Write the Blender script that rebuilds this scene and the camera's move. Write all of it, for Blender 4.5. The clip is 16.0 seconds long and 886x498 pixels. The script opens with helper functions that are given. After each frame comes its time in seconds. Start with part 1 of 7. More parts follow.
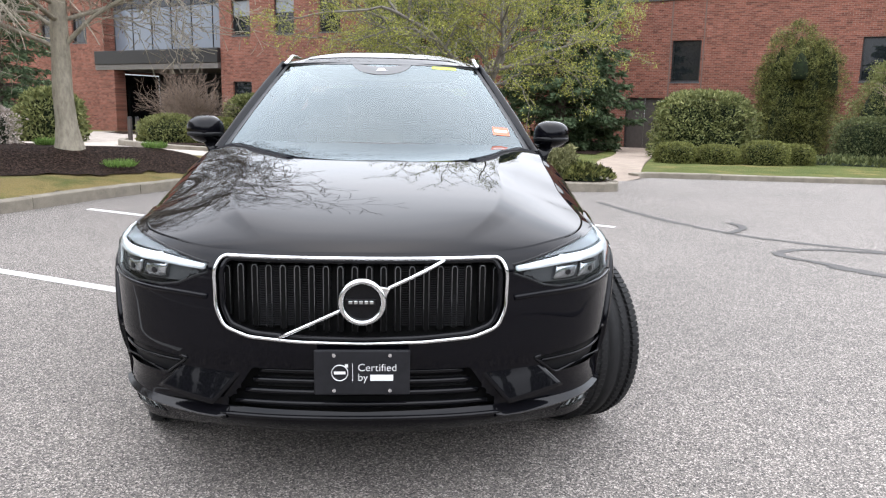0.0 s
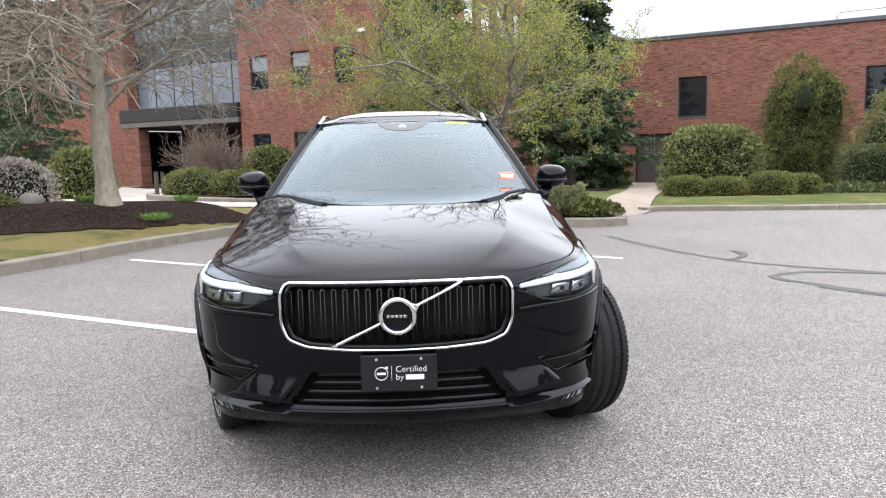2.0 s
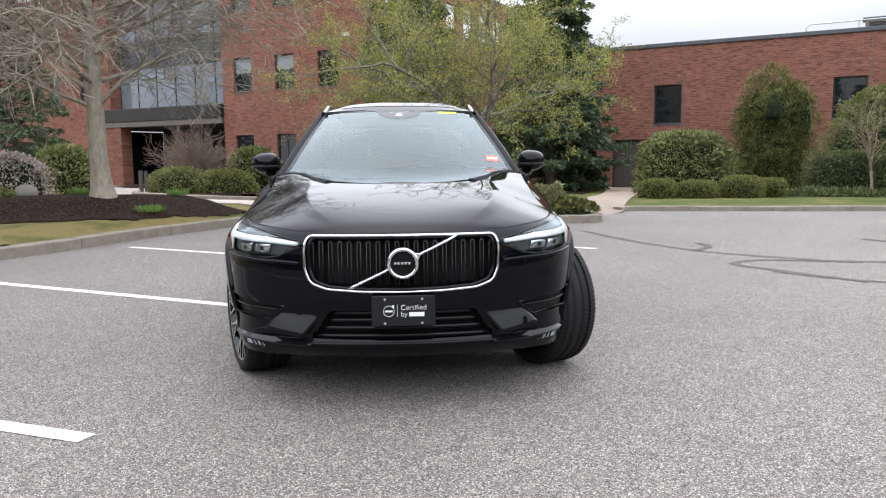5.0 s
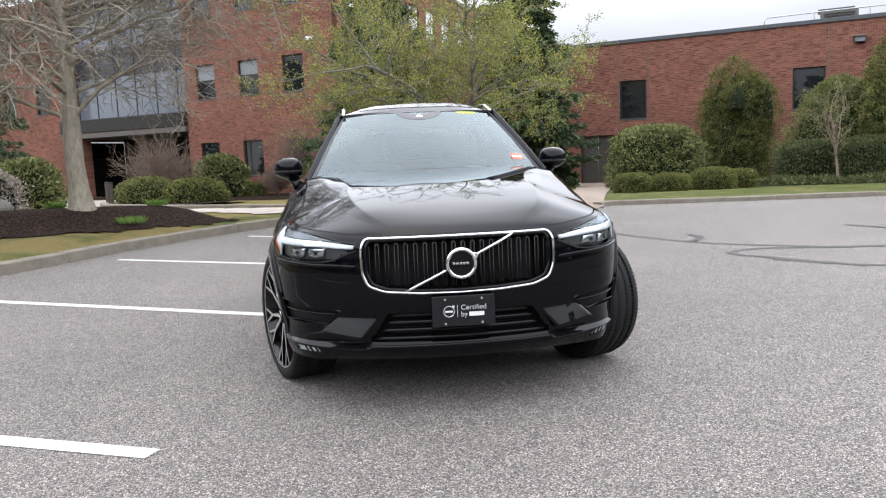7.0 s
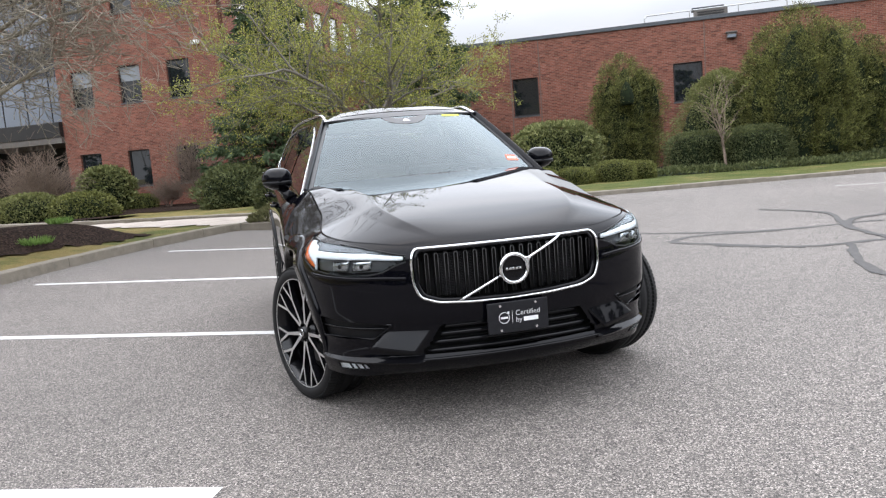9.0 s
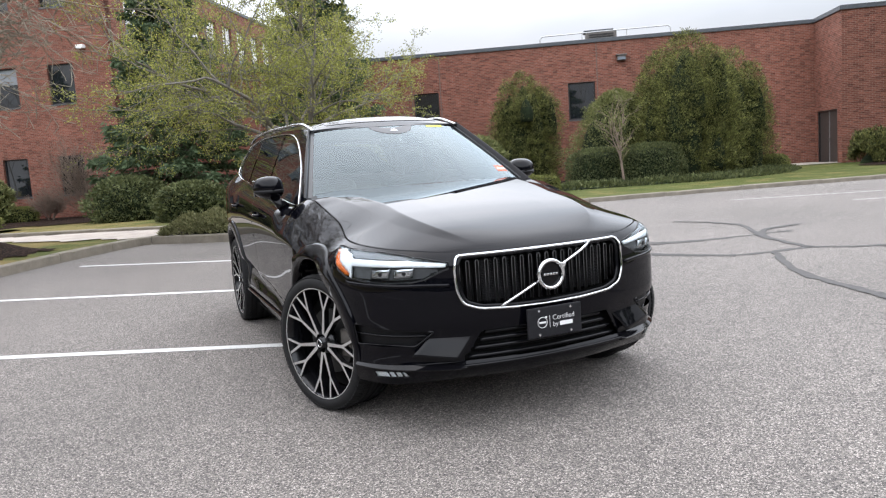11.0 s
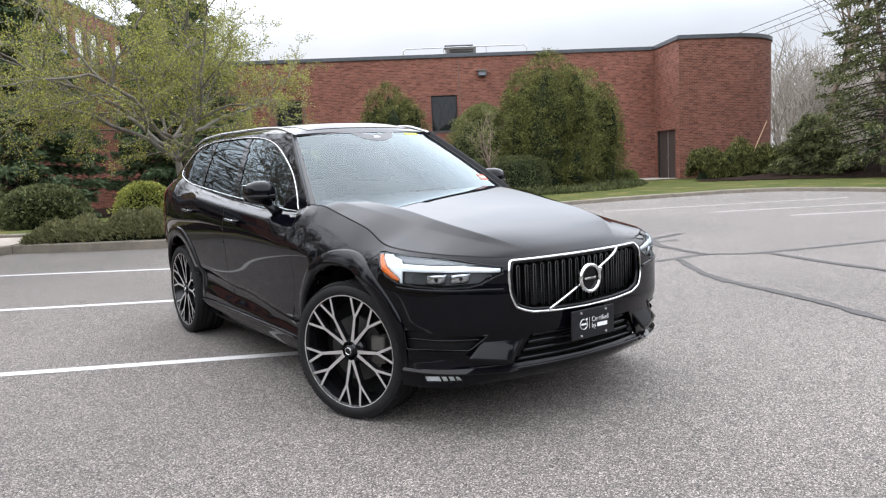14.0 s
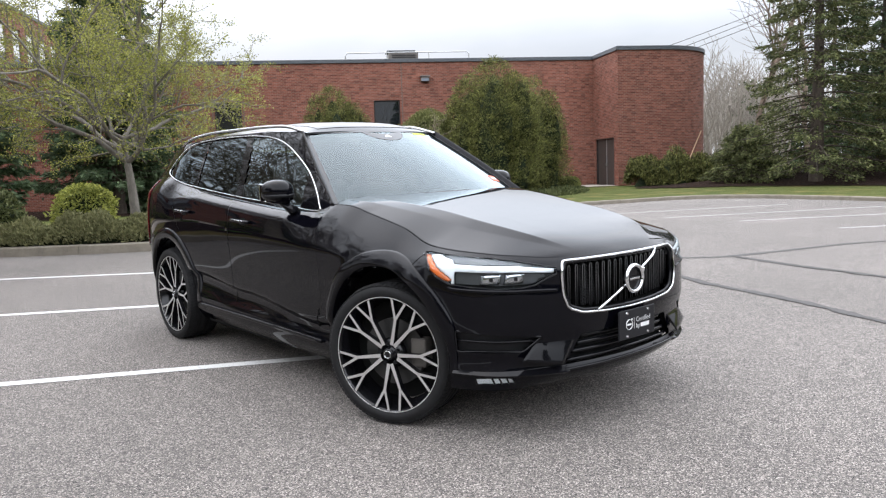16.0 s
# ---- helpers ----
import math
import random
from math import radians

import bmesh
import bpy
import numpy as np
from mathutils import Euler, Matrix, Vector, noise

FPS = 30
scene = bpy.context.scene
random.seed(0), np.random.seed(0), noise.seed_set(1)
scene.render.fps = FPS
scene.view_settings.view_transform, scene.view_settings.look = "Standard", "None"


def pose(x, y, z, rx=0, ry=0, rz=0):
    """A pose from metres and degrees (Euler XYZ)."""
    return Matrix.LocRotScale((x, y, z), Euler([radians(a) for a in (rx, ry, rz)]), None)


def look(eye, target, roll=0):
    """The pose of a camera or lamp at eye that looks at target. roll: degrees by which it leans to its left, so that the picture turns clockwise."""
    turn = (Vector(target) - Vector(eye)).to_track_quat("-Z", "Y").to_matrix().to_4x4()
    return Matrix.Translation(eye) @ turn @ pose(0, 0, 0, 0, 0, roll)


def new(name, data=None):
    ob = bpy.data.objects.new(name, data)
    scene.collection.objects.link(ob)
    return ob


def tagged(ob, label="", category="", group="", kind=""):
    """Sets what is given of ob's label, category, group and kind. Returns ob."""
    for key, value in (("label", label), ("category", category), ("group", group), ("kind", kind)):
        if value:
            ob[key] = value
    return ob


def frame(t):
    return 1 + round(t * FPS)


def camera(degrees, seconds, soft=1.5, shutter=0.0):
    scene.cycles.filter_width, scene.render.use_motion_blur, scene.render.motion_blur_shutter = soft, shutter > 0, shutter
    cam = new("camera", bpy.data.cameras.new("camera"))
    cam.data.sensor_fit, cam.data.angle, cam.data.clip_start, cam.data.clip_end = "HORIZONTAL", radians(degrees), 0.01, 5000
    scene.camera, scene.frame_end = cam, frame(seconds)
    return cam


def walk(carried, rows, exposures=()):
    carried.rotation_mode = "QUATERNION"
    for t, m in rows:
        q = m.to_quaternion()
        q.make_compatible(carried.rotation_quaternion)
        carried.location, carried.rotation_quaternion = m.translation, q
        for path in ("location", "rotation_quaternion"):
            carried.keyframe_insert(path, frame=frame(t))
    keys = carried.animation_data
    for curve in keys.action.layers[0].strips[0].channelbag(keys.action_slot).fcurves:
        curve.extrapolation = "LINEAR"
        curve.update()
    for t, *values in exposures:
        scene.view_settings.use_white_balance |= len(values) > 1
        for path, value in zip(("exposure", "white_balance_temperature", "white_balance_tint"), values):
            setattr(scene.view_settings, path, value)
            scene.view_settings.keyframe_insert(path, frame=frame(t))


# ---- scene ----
from collections import defaultdict

cam = camera(61.0, 16.0, soft=1.25)
PATH = [
    (0, (-0.27, 0.826, 1.314), (-0.392, 2.789, 0.953), 1.0),
    (0.5, (-0.312, 0.669, 1.341), (-0.479, 2.632, 0.999), -1.0),
    (1, (-0.301, 0.532, 1.365), (-0.488, 2.499, 1.058), -1.5),
    (1.5, (-0.251, 0.365, 1.362), (-0.437, 2.337, 1.085), -1.3),
    (2, (-0.225, 0.212, 1.352), (-0.397, 2.188, 1.101), -1.3),
    (2.5, (-0.239, 0.053, 1.336), (-0.391, 2.033, 1.1), -0.9),
    (3, (-0.251, -0.1, 1.308), (-0.386, 1.882, 1.076), -0.6),
    (3.5, (-0.251, -0.208, 1.273), (-0.375, 1.774, 1.038), -0.4),
    (4, (-0.242, -0.326, 1.237), (-0.363, 1.656, 0.997), -0.4),
    (6.5, (-0.525, -0.448, 1.2), (-0.597, 1.537, 0.972), -1.9),
    (7, (-0.709, -0.435, 1.21), (-0.729, 1.551, 0.975), -2.4),
    (7.5, (-0.91, -0.402, 1.218), (-0.857, 1.582, 0.977), -3.2),
    (8, (-1.095, -0.364, 1.249), (-0.97, 1.616, 1.001), -3.9),
    (10.5, (-1.99, -0.217, 1.289), (-1.494, 1.705, 1.05), -4.2),
    (11, (-2.166, -0.185, 1.299), (-1.598, 1.719, 1.064), -3.9),
    (11.5, (-2.358, -0.17, 1.307), (-1.709, 1.708, 1.074), -3.6),
    (12, (-2.493, -0.123, 1.305), (-1.772, 1.728, 1.075), -3.3),
    (12.5, (-2.632, -0.057, 1.326), (-1.844, 1.767, 1.094), -2.9),
    (13, (-2.758, -0.004, 1.335), (-1.914, 1.794, 1.103), -2.7),
    (13.5, (-2.932, 0.075, 1.341), (-2.03, 1.846, 1.11), -2.7),
    (14, (-3.1, 0.146, 1.34), (-2.149, 1.89, 1.108), -2.6),
    (14.5, (-3.216, 0.234, 1.331), (-2.221, 1.953, 1.098), -2.5),
    (15, (-3.323, 0.323, 1.33), (-2.291, 2.02, 1.098), -2.4),
    (15.5, (-3.418, 0.423, 1.322), (-2.344, 2.095, 1.093), -2.2),
    (16, (-3.554, 0.504, 1.325), (-2.445, 2.154, 1.102), -2.0),
]
walk(cam, [(t, look(eye, target, roll)) for t, eye, target, roll in PATH],
     exposures=[(0.0, 0.27), (1.5, 0.29), (4.0, 0.03), (7.0, -0.04), (16.0, 0.02)])

# ---- light: a bright overcast spring sky ----
ZENITH = 3.95
world = bpy.data.worlds.new("world")
scene.world = world
world.use_nodes = True
_nt = world.node_tree
_nt.nodes.clear()
_out = _nt.nodes.new("ShaderNodeOutputWorld")
_bg = _nt.nodes.new("ShaderNodeBackground")
_sky = _nt.nodes.new("ShaderNodeTexSky")
_sky.sky_type = "NISHITA"
_sky.sun_disc = False
_sky.sun_elevation = radians(79)
_sky.sun_rotation = radians(338)
_sky.dust_density = 3.0
_bg.inputs["Strength"].default_value = 0.122
_co = _nt.nodes.new("ShaderNodeTexCoord")
_map = _nt.nodes.new("ShaderNodeMapping")
_map.inputs["Scale"].default_value = (1.0, 1.0, 2.6)
_cl = _nt.nodes.new("ShaderNodeTexNoise")
_cl.inputs["Scale"].default_value = 2.2
_cl.inputs["Detail"].default_value = 5.0
_cl.inputs["Roughness"].default_value = 0.5
_cr = _nt.nodes.new("ShaderNodeValToRGB")
_cr.color_ramp.elements[0].position, _cr.color_ramp.elements[0].color = 0.32, (6.1, 6.5, 7.2, 1)
_cr.color_ramp.elements[1].position, _cr.color_ramp.elements[1].color = 0.62, (7.9, 8.05, 8.6, 1)
_mx = _nt.nodes.new("ShaderNodeMix")
_mx.data_type = "RGBA"
_mx.inputs["Factor"].default_value = 0.90
# an overcast sky is about three times as bright overhead as at the horizon
_sep = _nt.nodes.new("ShaderNodeSeparateXYZ")
_gr = _nt.nodes.new("ShaderNodeMapRange")
_gr.interpolation_type = "SMOOTHSTEP"
_gr.inputs["From Min"].default_value, _gr.inputs["From Max"].default_value = 0.12, 0.40
_gr.inputs["To Min"].default_value, _gr.inputs["To Max"].default_value = 1.0, ZENITH
_mu = _nt.nodes.new("ShaderNodeMix")
_mu.data_type, _mu.blend_type = "RGBA", "MULTIPLY"
_mu.inputs["Factor"].default_value = 1.0
_nt.links.new(_co.outputs["Generated"], _map.inputs["Vector"])
_nt.links.new(_co.outputs["Generated"], _sep.inputs["Vector"])
_nt.links.new(_sep.outputs["Z"], _gr.inputs["Value"])
_nt.links.new(_map.outputs["Vector"], _cl.inputs["Vector"])
_nt.links.new(_cl.outputs["Fac"], _cr.inputs["Fac"])
_nt.links.new(_sky.outputs["Color"], _mx.inputs["A"])
_nt.links.new(_cr.outputs["Color"], _mx.inputs["B"])
_nt.links.new(_mx.outputs["Result"], _mu.inputs["A"])
_nt.links.new(_gr.outputs["Result"], _mu.inputs["B"])
_nt.links.new(_mu.outputs["Result"], _bg.inputs["Color"])
_nt.links.new(_bg.outputs["Background"], _out.inputs["Surface"])

sun = new("sun", bpy.data.lights.new("sun", "SUN"))
sun.data.energy = 0.6
sun.data.angle = radians(168)
sun.data.color = (1.0, 0.97, 0.93)
sun.matrix_world = look((-3, 6, 34), (0, 0, 0))
scene.view_settings.exposure = 0.0


# ---- materials ----
class Mat:
    """A small wrapper that builds a Principled material node by node."""

    def __init__(self, name, color=(0.5, 0.5, 0.5), rough=0.5, metal=0.0, **inputs):
        self.m = bpy.data.materials.new(name)
        self.m.use_nodes = True
        self.nt = self.m.node_tree
        self.p = self.nt.nodes["Principled BSDF"]
        self.p.inputs["Base Color"].default_value = (*color, 1)
        self.p.inputs["Roughness"].default_value = rough
        self.p.inputs["Metallic"].default_value = metal
        for key, value in inputs.items():
            self.p.inputs[key.replace("_", " ")].default_value = value
        self.coord = None

    def node(self, kind, **sets):
        n = self.nt.nodes.new(kind)
        for key, value in sets.items():
            n.inputs[key.replace("_", " ")].default_value = value
        return n

    def link(self, a, b):
        self.nt.links.new(a, b)

    def obj(self):
        if self.coord is None:
            self.coord = self.nt.nodes.new("ShaderNodeTexCoord")
        return self.coord.outputs["Object"]

    def noise(self, scale, detail=4.0, rough=0.5, vector=None):
        n = self.node("ShaderNodeTexNoise", Scale=scale, Detail=detail, Roughness=rough)
        self.link(vector if vector is not None else self.obj(), n.inputs["Vector"])
        return n.outputs["Fac"]

    def ramp(self, fac, stops):
        n = self.nt.nodes.new("ShaderNodeValToRGB")
        els = n.color_ramp.elements
        while len(els) < len(stops):
            els.new(0.5)
        for e, (pos, col) in zip(els, stops):
            e.position = pos
            e.color = (*col, 1) if len(col) == 3 else col
        self.link(fac, n.inputs["Fac"])
        return n.outputs["Color"]

    def mix(self, fac, a, b, blend="MIX"):
        n = self.nt.nodes.new("ShaderNodeMix")
        n.data_type = "RGBA"
        n.blend_type = blend
        for sock, val in (("Factor", fac), ("A", a), ("B", b)):
            if isinstance(val, (int, float)):
                n.inputs[sock].default_value = val
            elif isinstance(val, tuple):
                n.inputs[sock].default_value = (*val, 1)
            else:
                self.link(val, n.inputs[sock])
        return n.outputs["Result"]

    def bump(self, height, strength=0.3, distance=0.01):
        n = self.node("ShaderNodeBump", Strength=strength, Distance=distance)
        self.link(height, n.inputs["Height"])
        self.link(n.outputs["Normal"], self.p.inputs["Normal"])

    def base(self, color):
        self.link(color, self.p.inputs["Base Color"])
        return self


def g3(v):
    return (v, v, v)


def plain(name, color, rough=0.5, metal=0.0, vary=0.15, scale=8.0, **inputs):
    inputs.setdefault("Specular_IOR_Level", 0.15 if max(color) < 0.02 else 0.4)
    m = Mat(name, color, rough, metal, **inputs)
    lo = tuple(c * (1 - vary) for c in color)
    hi = tuple(min(1, c * (1 + vary)) for c in color)
    m.base(m.ramp(m.noise(scale, 5, 0.6), [(0.3, lo), (0.7, hi)]))
    return m.m


def asphalt_material():
    m = Mat("asphalt", rough=0.84, Specular_IOR_Level=0.5)
    stones = m.node("ShaderNodeTexVoronoi", Scale=185.0)
    m.link(m.obj(), stones.inputs["Vector"])
    sep = m.node("ShaderNodeSeparateColor")
    m.link(stones.outputs["Color"], sep.inputs["Color"])
    grain = m.ramp(sep.outputs["Red"], [(0.0, (0.034, 0.032, 0.030)), (0.35, (0.097, 0.087, 0.079)), (0.78, (0.197, 0.176, 0.159)), (1.0, (0.45, 0.405, 0.37))])
    big = m.ramp(m.noise(0.35, 4, 0.6), [(0.3, g3(0.84)), (0.7, g3(1.12))])
    col = m.mix(1.0, grain, big, "MULTIPLY")
    mid = m.ramp(m.noise(9.0, 5, 0.7), [(0.3, g3(0.84)), (0.7, g3(1.1))])
    col = m.mix(1.0, col, mid, "MULTIPLY")
    specks = m.ramp(m.noise(62.0, 2, 0.5), [(0.345, g3(0.16)), (0.385, g3(1.0))])
    col = m.mix(0.9, col, specks, "MULTIPLY")
    m.base(col)
    m.bump(stones.outputs["Distance"], 0.6, 0.006)
    return m.m


def line_paint_material():
    m = Mat("line_paint", rough=0.7)
    wear = m.ramp(m.noise(55.0, 6, 0.75), [(0.33, (0.16, 0.155, 0.15)), (0.45, (0.56, 0.555, 0.54))])
    m.base(m.mix(0.90, (0.58, 0.575, 0.56), wear))
    m.bump(m.noise(150.0, 2), 0.3, 0.003)
    return m.m


def brick_material(name, tone=1.0, unrolled=False):
    m = Mat(name, rough=0.9, Specular_IOR_Level=0.2)
    sep = m.node("ShaderNodeSeparateXYZ")
    m.link(m.obj(), sep.inputs["Vector"])
    com = m.node("ShaderNodeCombineXYZ")
    m.link(sep.outputs["X"], com.inputs["X"])
    m.link(sep.outputs["Z"], com.inputs["Y"])
    if unrolled:
        # courses follow the distance along the wall, kept in the mesh's own map
        along = m.node("ShaderNodeUVMap")
        both = m.node("ShaderNodeSeparateXYZ")
        m.link(along.outputs["UV"], both.inputs["Vector"])
        m.link(both.outputs["X"], com.inputs["X"])
    br = m.node("ShaderNodeTexBrick", Scale=1.0, Mortar_Size=0.007, Mortar_Smooth=0.3, Bias=-0.1, Brick_Width=0.21, Row_Height=0.072)
    br.inputs["Color1"].default_value = (0.290 * tone, 0.108 * tone, 0.073 * tone, 1)
    br.inputs["Color2"].default_value = (0.190 * tone, 0.066 * tone, 0.046 * tone, 1)
    br.inputs["Mortar"].default_value = (0.225, 0.165, 0.132, 1)
    m.link(com.outputs["Vector"], br.inputs["Vector"])
    cells = m.node("ShaderNodeTexWhiteNoise")
    snap = m.node("ShaderNodeVectorMath")
    snap.operation = "SNAP"
    snap.inputs[1].default_value = (0.21, 0.072, 1)
    m.link(com.outputs["Vector"], snap.inputs[0])
    m.link(snap.outputs["Vector"], cells.inputs["Vector"])
    dark = m.ramp(cells.outputs["Value"], [(0.0, g3(0.62)), (0.10, g3(0.78)), (0.30, g3(0.92)), (1.0, g3(1.16))])
    col = m.mix(1.0, br.outputs["Color"], dark, "MULTIPLY")
    stain = m.ramp(m.noise(0.5, 5, 0.6), [(0.3, g3(0.86)), (0.7, g3(1.1))])
    m.base(m.mix(1.0, col, stain, "MULTIPLY"))
    inv = m.node("ShaderNodeMath")
    inv.operation = "SUBTRACT"
    inv.inputs[0].default_value = 1.0
    m.link(br.outputs["Fac"], inv.inputs[1])
    m.bump(inv.outputs["Value"], 0.4, 0.01)
    return m.m


def bark_material(name, color):
    m = Mat(name, color, 0.9, Specular_IOR_Level=0.15)
    v = m.node("ShaderNodeMapping")
    v.inputs["Scale"].default_value = (1, 1, 0.35)
    m.link(m.obj(), v.inputs["Vector"])
    n = m.noise(14.0, 6, 0.7, v.outputs["Vector"])
    lo, hi = tuple(c * 0.6 for c in color), tuple(c * 1.3 for c in color)
    m.base(m.ramp(n, [(0.3, lo), (0.7, hi)]))
    m.bump(n, 0.6, 0.02)
    return m.m


def leaf_material(name, dark, light, rough=0.55, translucent=0.25, clumps=False):
    dark, light = (dark[0], dark[1], dark[2] + 0.10 * dark[1]), (light[0], light[1], light[2] + 0.12 * light[1])
    m = Mat(name, dark, max(rough, 0.62), Specular_IOR_Level=0.14)
    geo = m.node("ShaderNodeNewGeometry")
    mid = tuple((a + b) / 2 for a, b in zip(dark, light))
    col = m.ramp(geo.outputs["Random Per Island"], [(0.0, dark), (0.55, mid), (1.0, light)])
    # clumps paint in shade between sprays and fresh tips; otherwise a broad change of tone
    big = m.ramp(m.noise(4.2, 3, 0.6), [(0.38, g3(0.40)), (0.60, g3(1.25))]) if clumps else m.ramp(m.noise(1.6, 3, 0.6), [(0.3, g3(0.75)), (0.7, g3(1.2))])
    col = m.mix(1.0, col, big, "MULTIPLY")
    m.base(col)
    if translucent:
        tr = m.node("ShaderNodeBsdfTranslucent")
        m.link(col, tr.inputs["Color"])
        mx = m.node("ShaderNodeMixShader", Fac=translucent)
        m.link(m.p.outputs["BSDF"], mx.inputs[1])
        m.link(tr.outputs["BSDF"], mx.inputs[2])
        m.link(mx.outputs["Shader"], m.nt.nodes["Material Output"].inputs["Surface"])
    return m.m


def mulch_material():
    m = Mat("mulch", rough=0.95, Specular_IOR_Level=0.05)
    v = m.node("ShaderNodeTexVoronoi", Scale=38.0)
    m.link(m.obj(), v.inputs["Vector"])
    sep = m.node("ShaderNodeSeparateColor")
    m.link(v.outputs["Color"], sep.inputs["Color"])
    m.base(m.ramp(sep.outputs["Green"], [(0.0, (0.009, 0.006, 0.005)), (0.6, (0.026, 0.017, 0.013)), (1.0, (0.058, 0.037, 0.029))]))
    m.bump(v.outputs["Distance"], 0.9, 0.03)
    return m.m


def soil_grass_material():
    m = Mat("lawn", rough=0.95, Specular_IOR_Level=0.1)
    patches = m.noise(0.9, 4, 0.65)
    sep = m.node("ShaderNodeSeparateXYZ")
    m.link(m.obj(), sep.inputs["Vector"])
    dry = m.node("ShaderNodeMapRange")
    dry.inputs["From Min"].default_value, dry.inputs["From Max"].default_value = -3.0, -5.5
    dry.inputs["To Min"].default_value, dry.inputs["To Max"].default_value = 0.0, 0.17
    m.link(sep.outputs["X"], dry.inputs["Value"])
    add = m.node("ShaderNodeMath")
    add.operation = "ADD"
    m.link(patches, add.inputs[0])
    m.link(dry.outputs["Result"], add.inputs[1])
    patches = add.outputs["Value"]
    fine = m.noise(55.0, 4, 0.7)
    a = m.ramp(patches, [(0.35, (0.060, 0.080, 0.020)), (0.55, (0.094, 0.104, 0.032)), (0.70, (0.19, 0.150, 0.060))])
    b = m.ramp(fine, [(0.25, g3(0.55)), (0.75, g3(1.25))])
    m.base(m.mix(1.0, a, b, "MULTIPLY"))
    m.bump(fine, 0.8, 0.03)
    return m.m


def concrete_material(name, color, scale=6.0):
    m = Mat(name, color, 0.9, Specular_IOR_Level=0.2)
    a = m.ramp(m.noise(scale, 6, 0.65), [(0.3, tuple(c * 0.75 for c in color)), (0.7, tuple(c * 1.15 for c in color))])
    b = m.ramp(m.noise(90.0, 3, 0.6), [(0.3, g3(0.82)), (0.7, g3(1.12))])
    m.base(m.mix(1.0, a, b, "MULTIPLY"))
    m.bump(m.noise(120.0, 3), 0.35, 0.004)
    return m.m


def paint_material():
    m = Mat("black_car_paint", (0.0018, 0.0018, 0.0032), 0.025, 0.0, Specular_IOR_Level=0.19, IOR=1.5)
    return m.m


def thin_glass(name, tint, gloss=1.0):
    """A thin pane: tinted straight-through light and a mirror layer by Fresnel."""
    m = Mat(name, tint, 0.0)
    tr = m.node("ShaderNodeBsdfTransparent")
    tr.inputs["Color"].default_value = (*tint, 1)
    gl = m.node("ShaderNodeBsdfGlossy", Roughness=0.0)
    gl.inputs["Color"].default_value = (0.84, 0.955, 1.0, 1)
    fr = m.node("ShaderNodeFresnel", IOR=1.55)
    mul = m.node("ShaderNodeMath")
    mul.operation = "MULTIPLY"
    mul.use_clamp = True
    mul.inputs[1].default_value = gloss
    m.link(fr.outputs["Fac"], mul.inputs[0])
    mx = m.node("ShaderNodeMixShader")
    m.link(mul.outputs["Value"], mx.inputs[0])
    m.link(tr.outputs["BSDF"], mx.inputs[1])
    m.link(gl.outputs["BSDF"], mx.inputs[2])
    m.link(mx.outputs["Shader"], m.nt.nodes["Material Output"].inputs["Surface"])
    return m.m


ASPHALT = asphalt_material()
LINE = line_paint_material()
BRICK = brick_material("red_brick", 0.71)
MULCH = mulch_material()
LAWN = soil_grass_material()
KERB = concrete_material("granite_kerb", (0.205, 0.182, 0.148), 5.0)
WALK = concrete_material("walk_concrete", (0.38, 0.335, 0.295), 2.0)
TAN_WALK = concrete_material("tan_walk_concrete", (0.265, 0.215, 0.175), 2.0)
COPING = plain("dark_metal_coping", (0.075, 0.082, 0.09), 0.45, 0.3)
BRONZE = plain("brown_metal_door", (0.060, 0.050, 0.045), 0.5, 0.2)
FRAME = plain("dark_window_frame", (0.025, 0.024, 0.024), 0.4, 0.3)
DARKGLASS = Mat("dark_window_glass", (0.010, 0.012, 0.014), 0.012, 0.0, Specular_IOR_Level=0.9).m
GREYGLASS = Mat("blue_grey_curtain_glass", (0.15, 0.17, 0.20), 0.06, 0.0, Specular_IOR_Level=0.9).m
SPANDREL = plain("dark_spandrel_panel", (0.045, 0.048, 0.055), 0.25, 0.0, 0.1, 2.0)
GREYBLIND = plain("grey_roller_blind", (0.20, 0.215, 0.23), 0.6)
WHITEBLIND = plain("pale_window_blind", (0.62, 0.62, 0.62), 0.6)
SEAL = plain("crack_sealant", (0.058, 0.055, 0.053), 0.8, 0.0, 0.3, 20.0)
GRAVELROOF = plain("roof_membrane", (0.12, 0.12, 0.12), 0.9)
DARKIN = plain("recess_shade", (0.02, 0.02, 0.02), 0.9)
LAMPGREY = plain("grey_lamp_housing", (0.12, 0.11, 0.10), 0.5, 0.3)
WHITEPLASTIC = plain("white_plastic", (0.72, 0.72, 0.70), 0.4)
JOINT = plain("joint_sealant", (0.13, 0.085, 0.068), 0.8)
GALV = plain("galvanised_steel", (0.42, 0.43, 0.43), 0.4, 0.8)


# ---- mesh helpers ----
def mesh_object(name, verts, faces, material, smooth=False):
    me = bpy.data.meshes.new(name)
    me.from_pydata([tuple(v) for v in verts], [], [tuple(f) for f in faces])
    me.materials.append(material)
    if smooth:
        me.shade_smooth()
    me.update()
    return new(name, me)


def part(name, bm, material, parent=None, label="", smooth=False, m=None):
    """Links a bmesh as one mesh object under a thing or a part."""
    me = bpy.data.meshes.new(name)
    bm.to_mesh(me)
    bm.free()
    me.materials.append(material)
    if smooth:
        me.shade_smooth()
    ob = new(name, me)
    if m is not None:
        ob.matrix_basis = m
    if parent is not None:
        ob.parent = parent
    if label:
        ob["label"] = label
    return ob


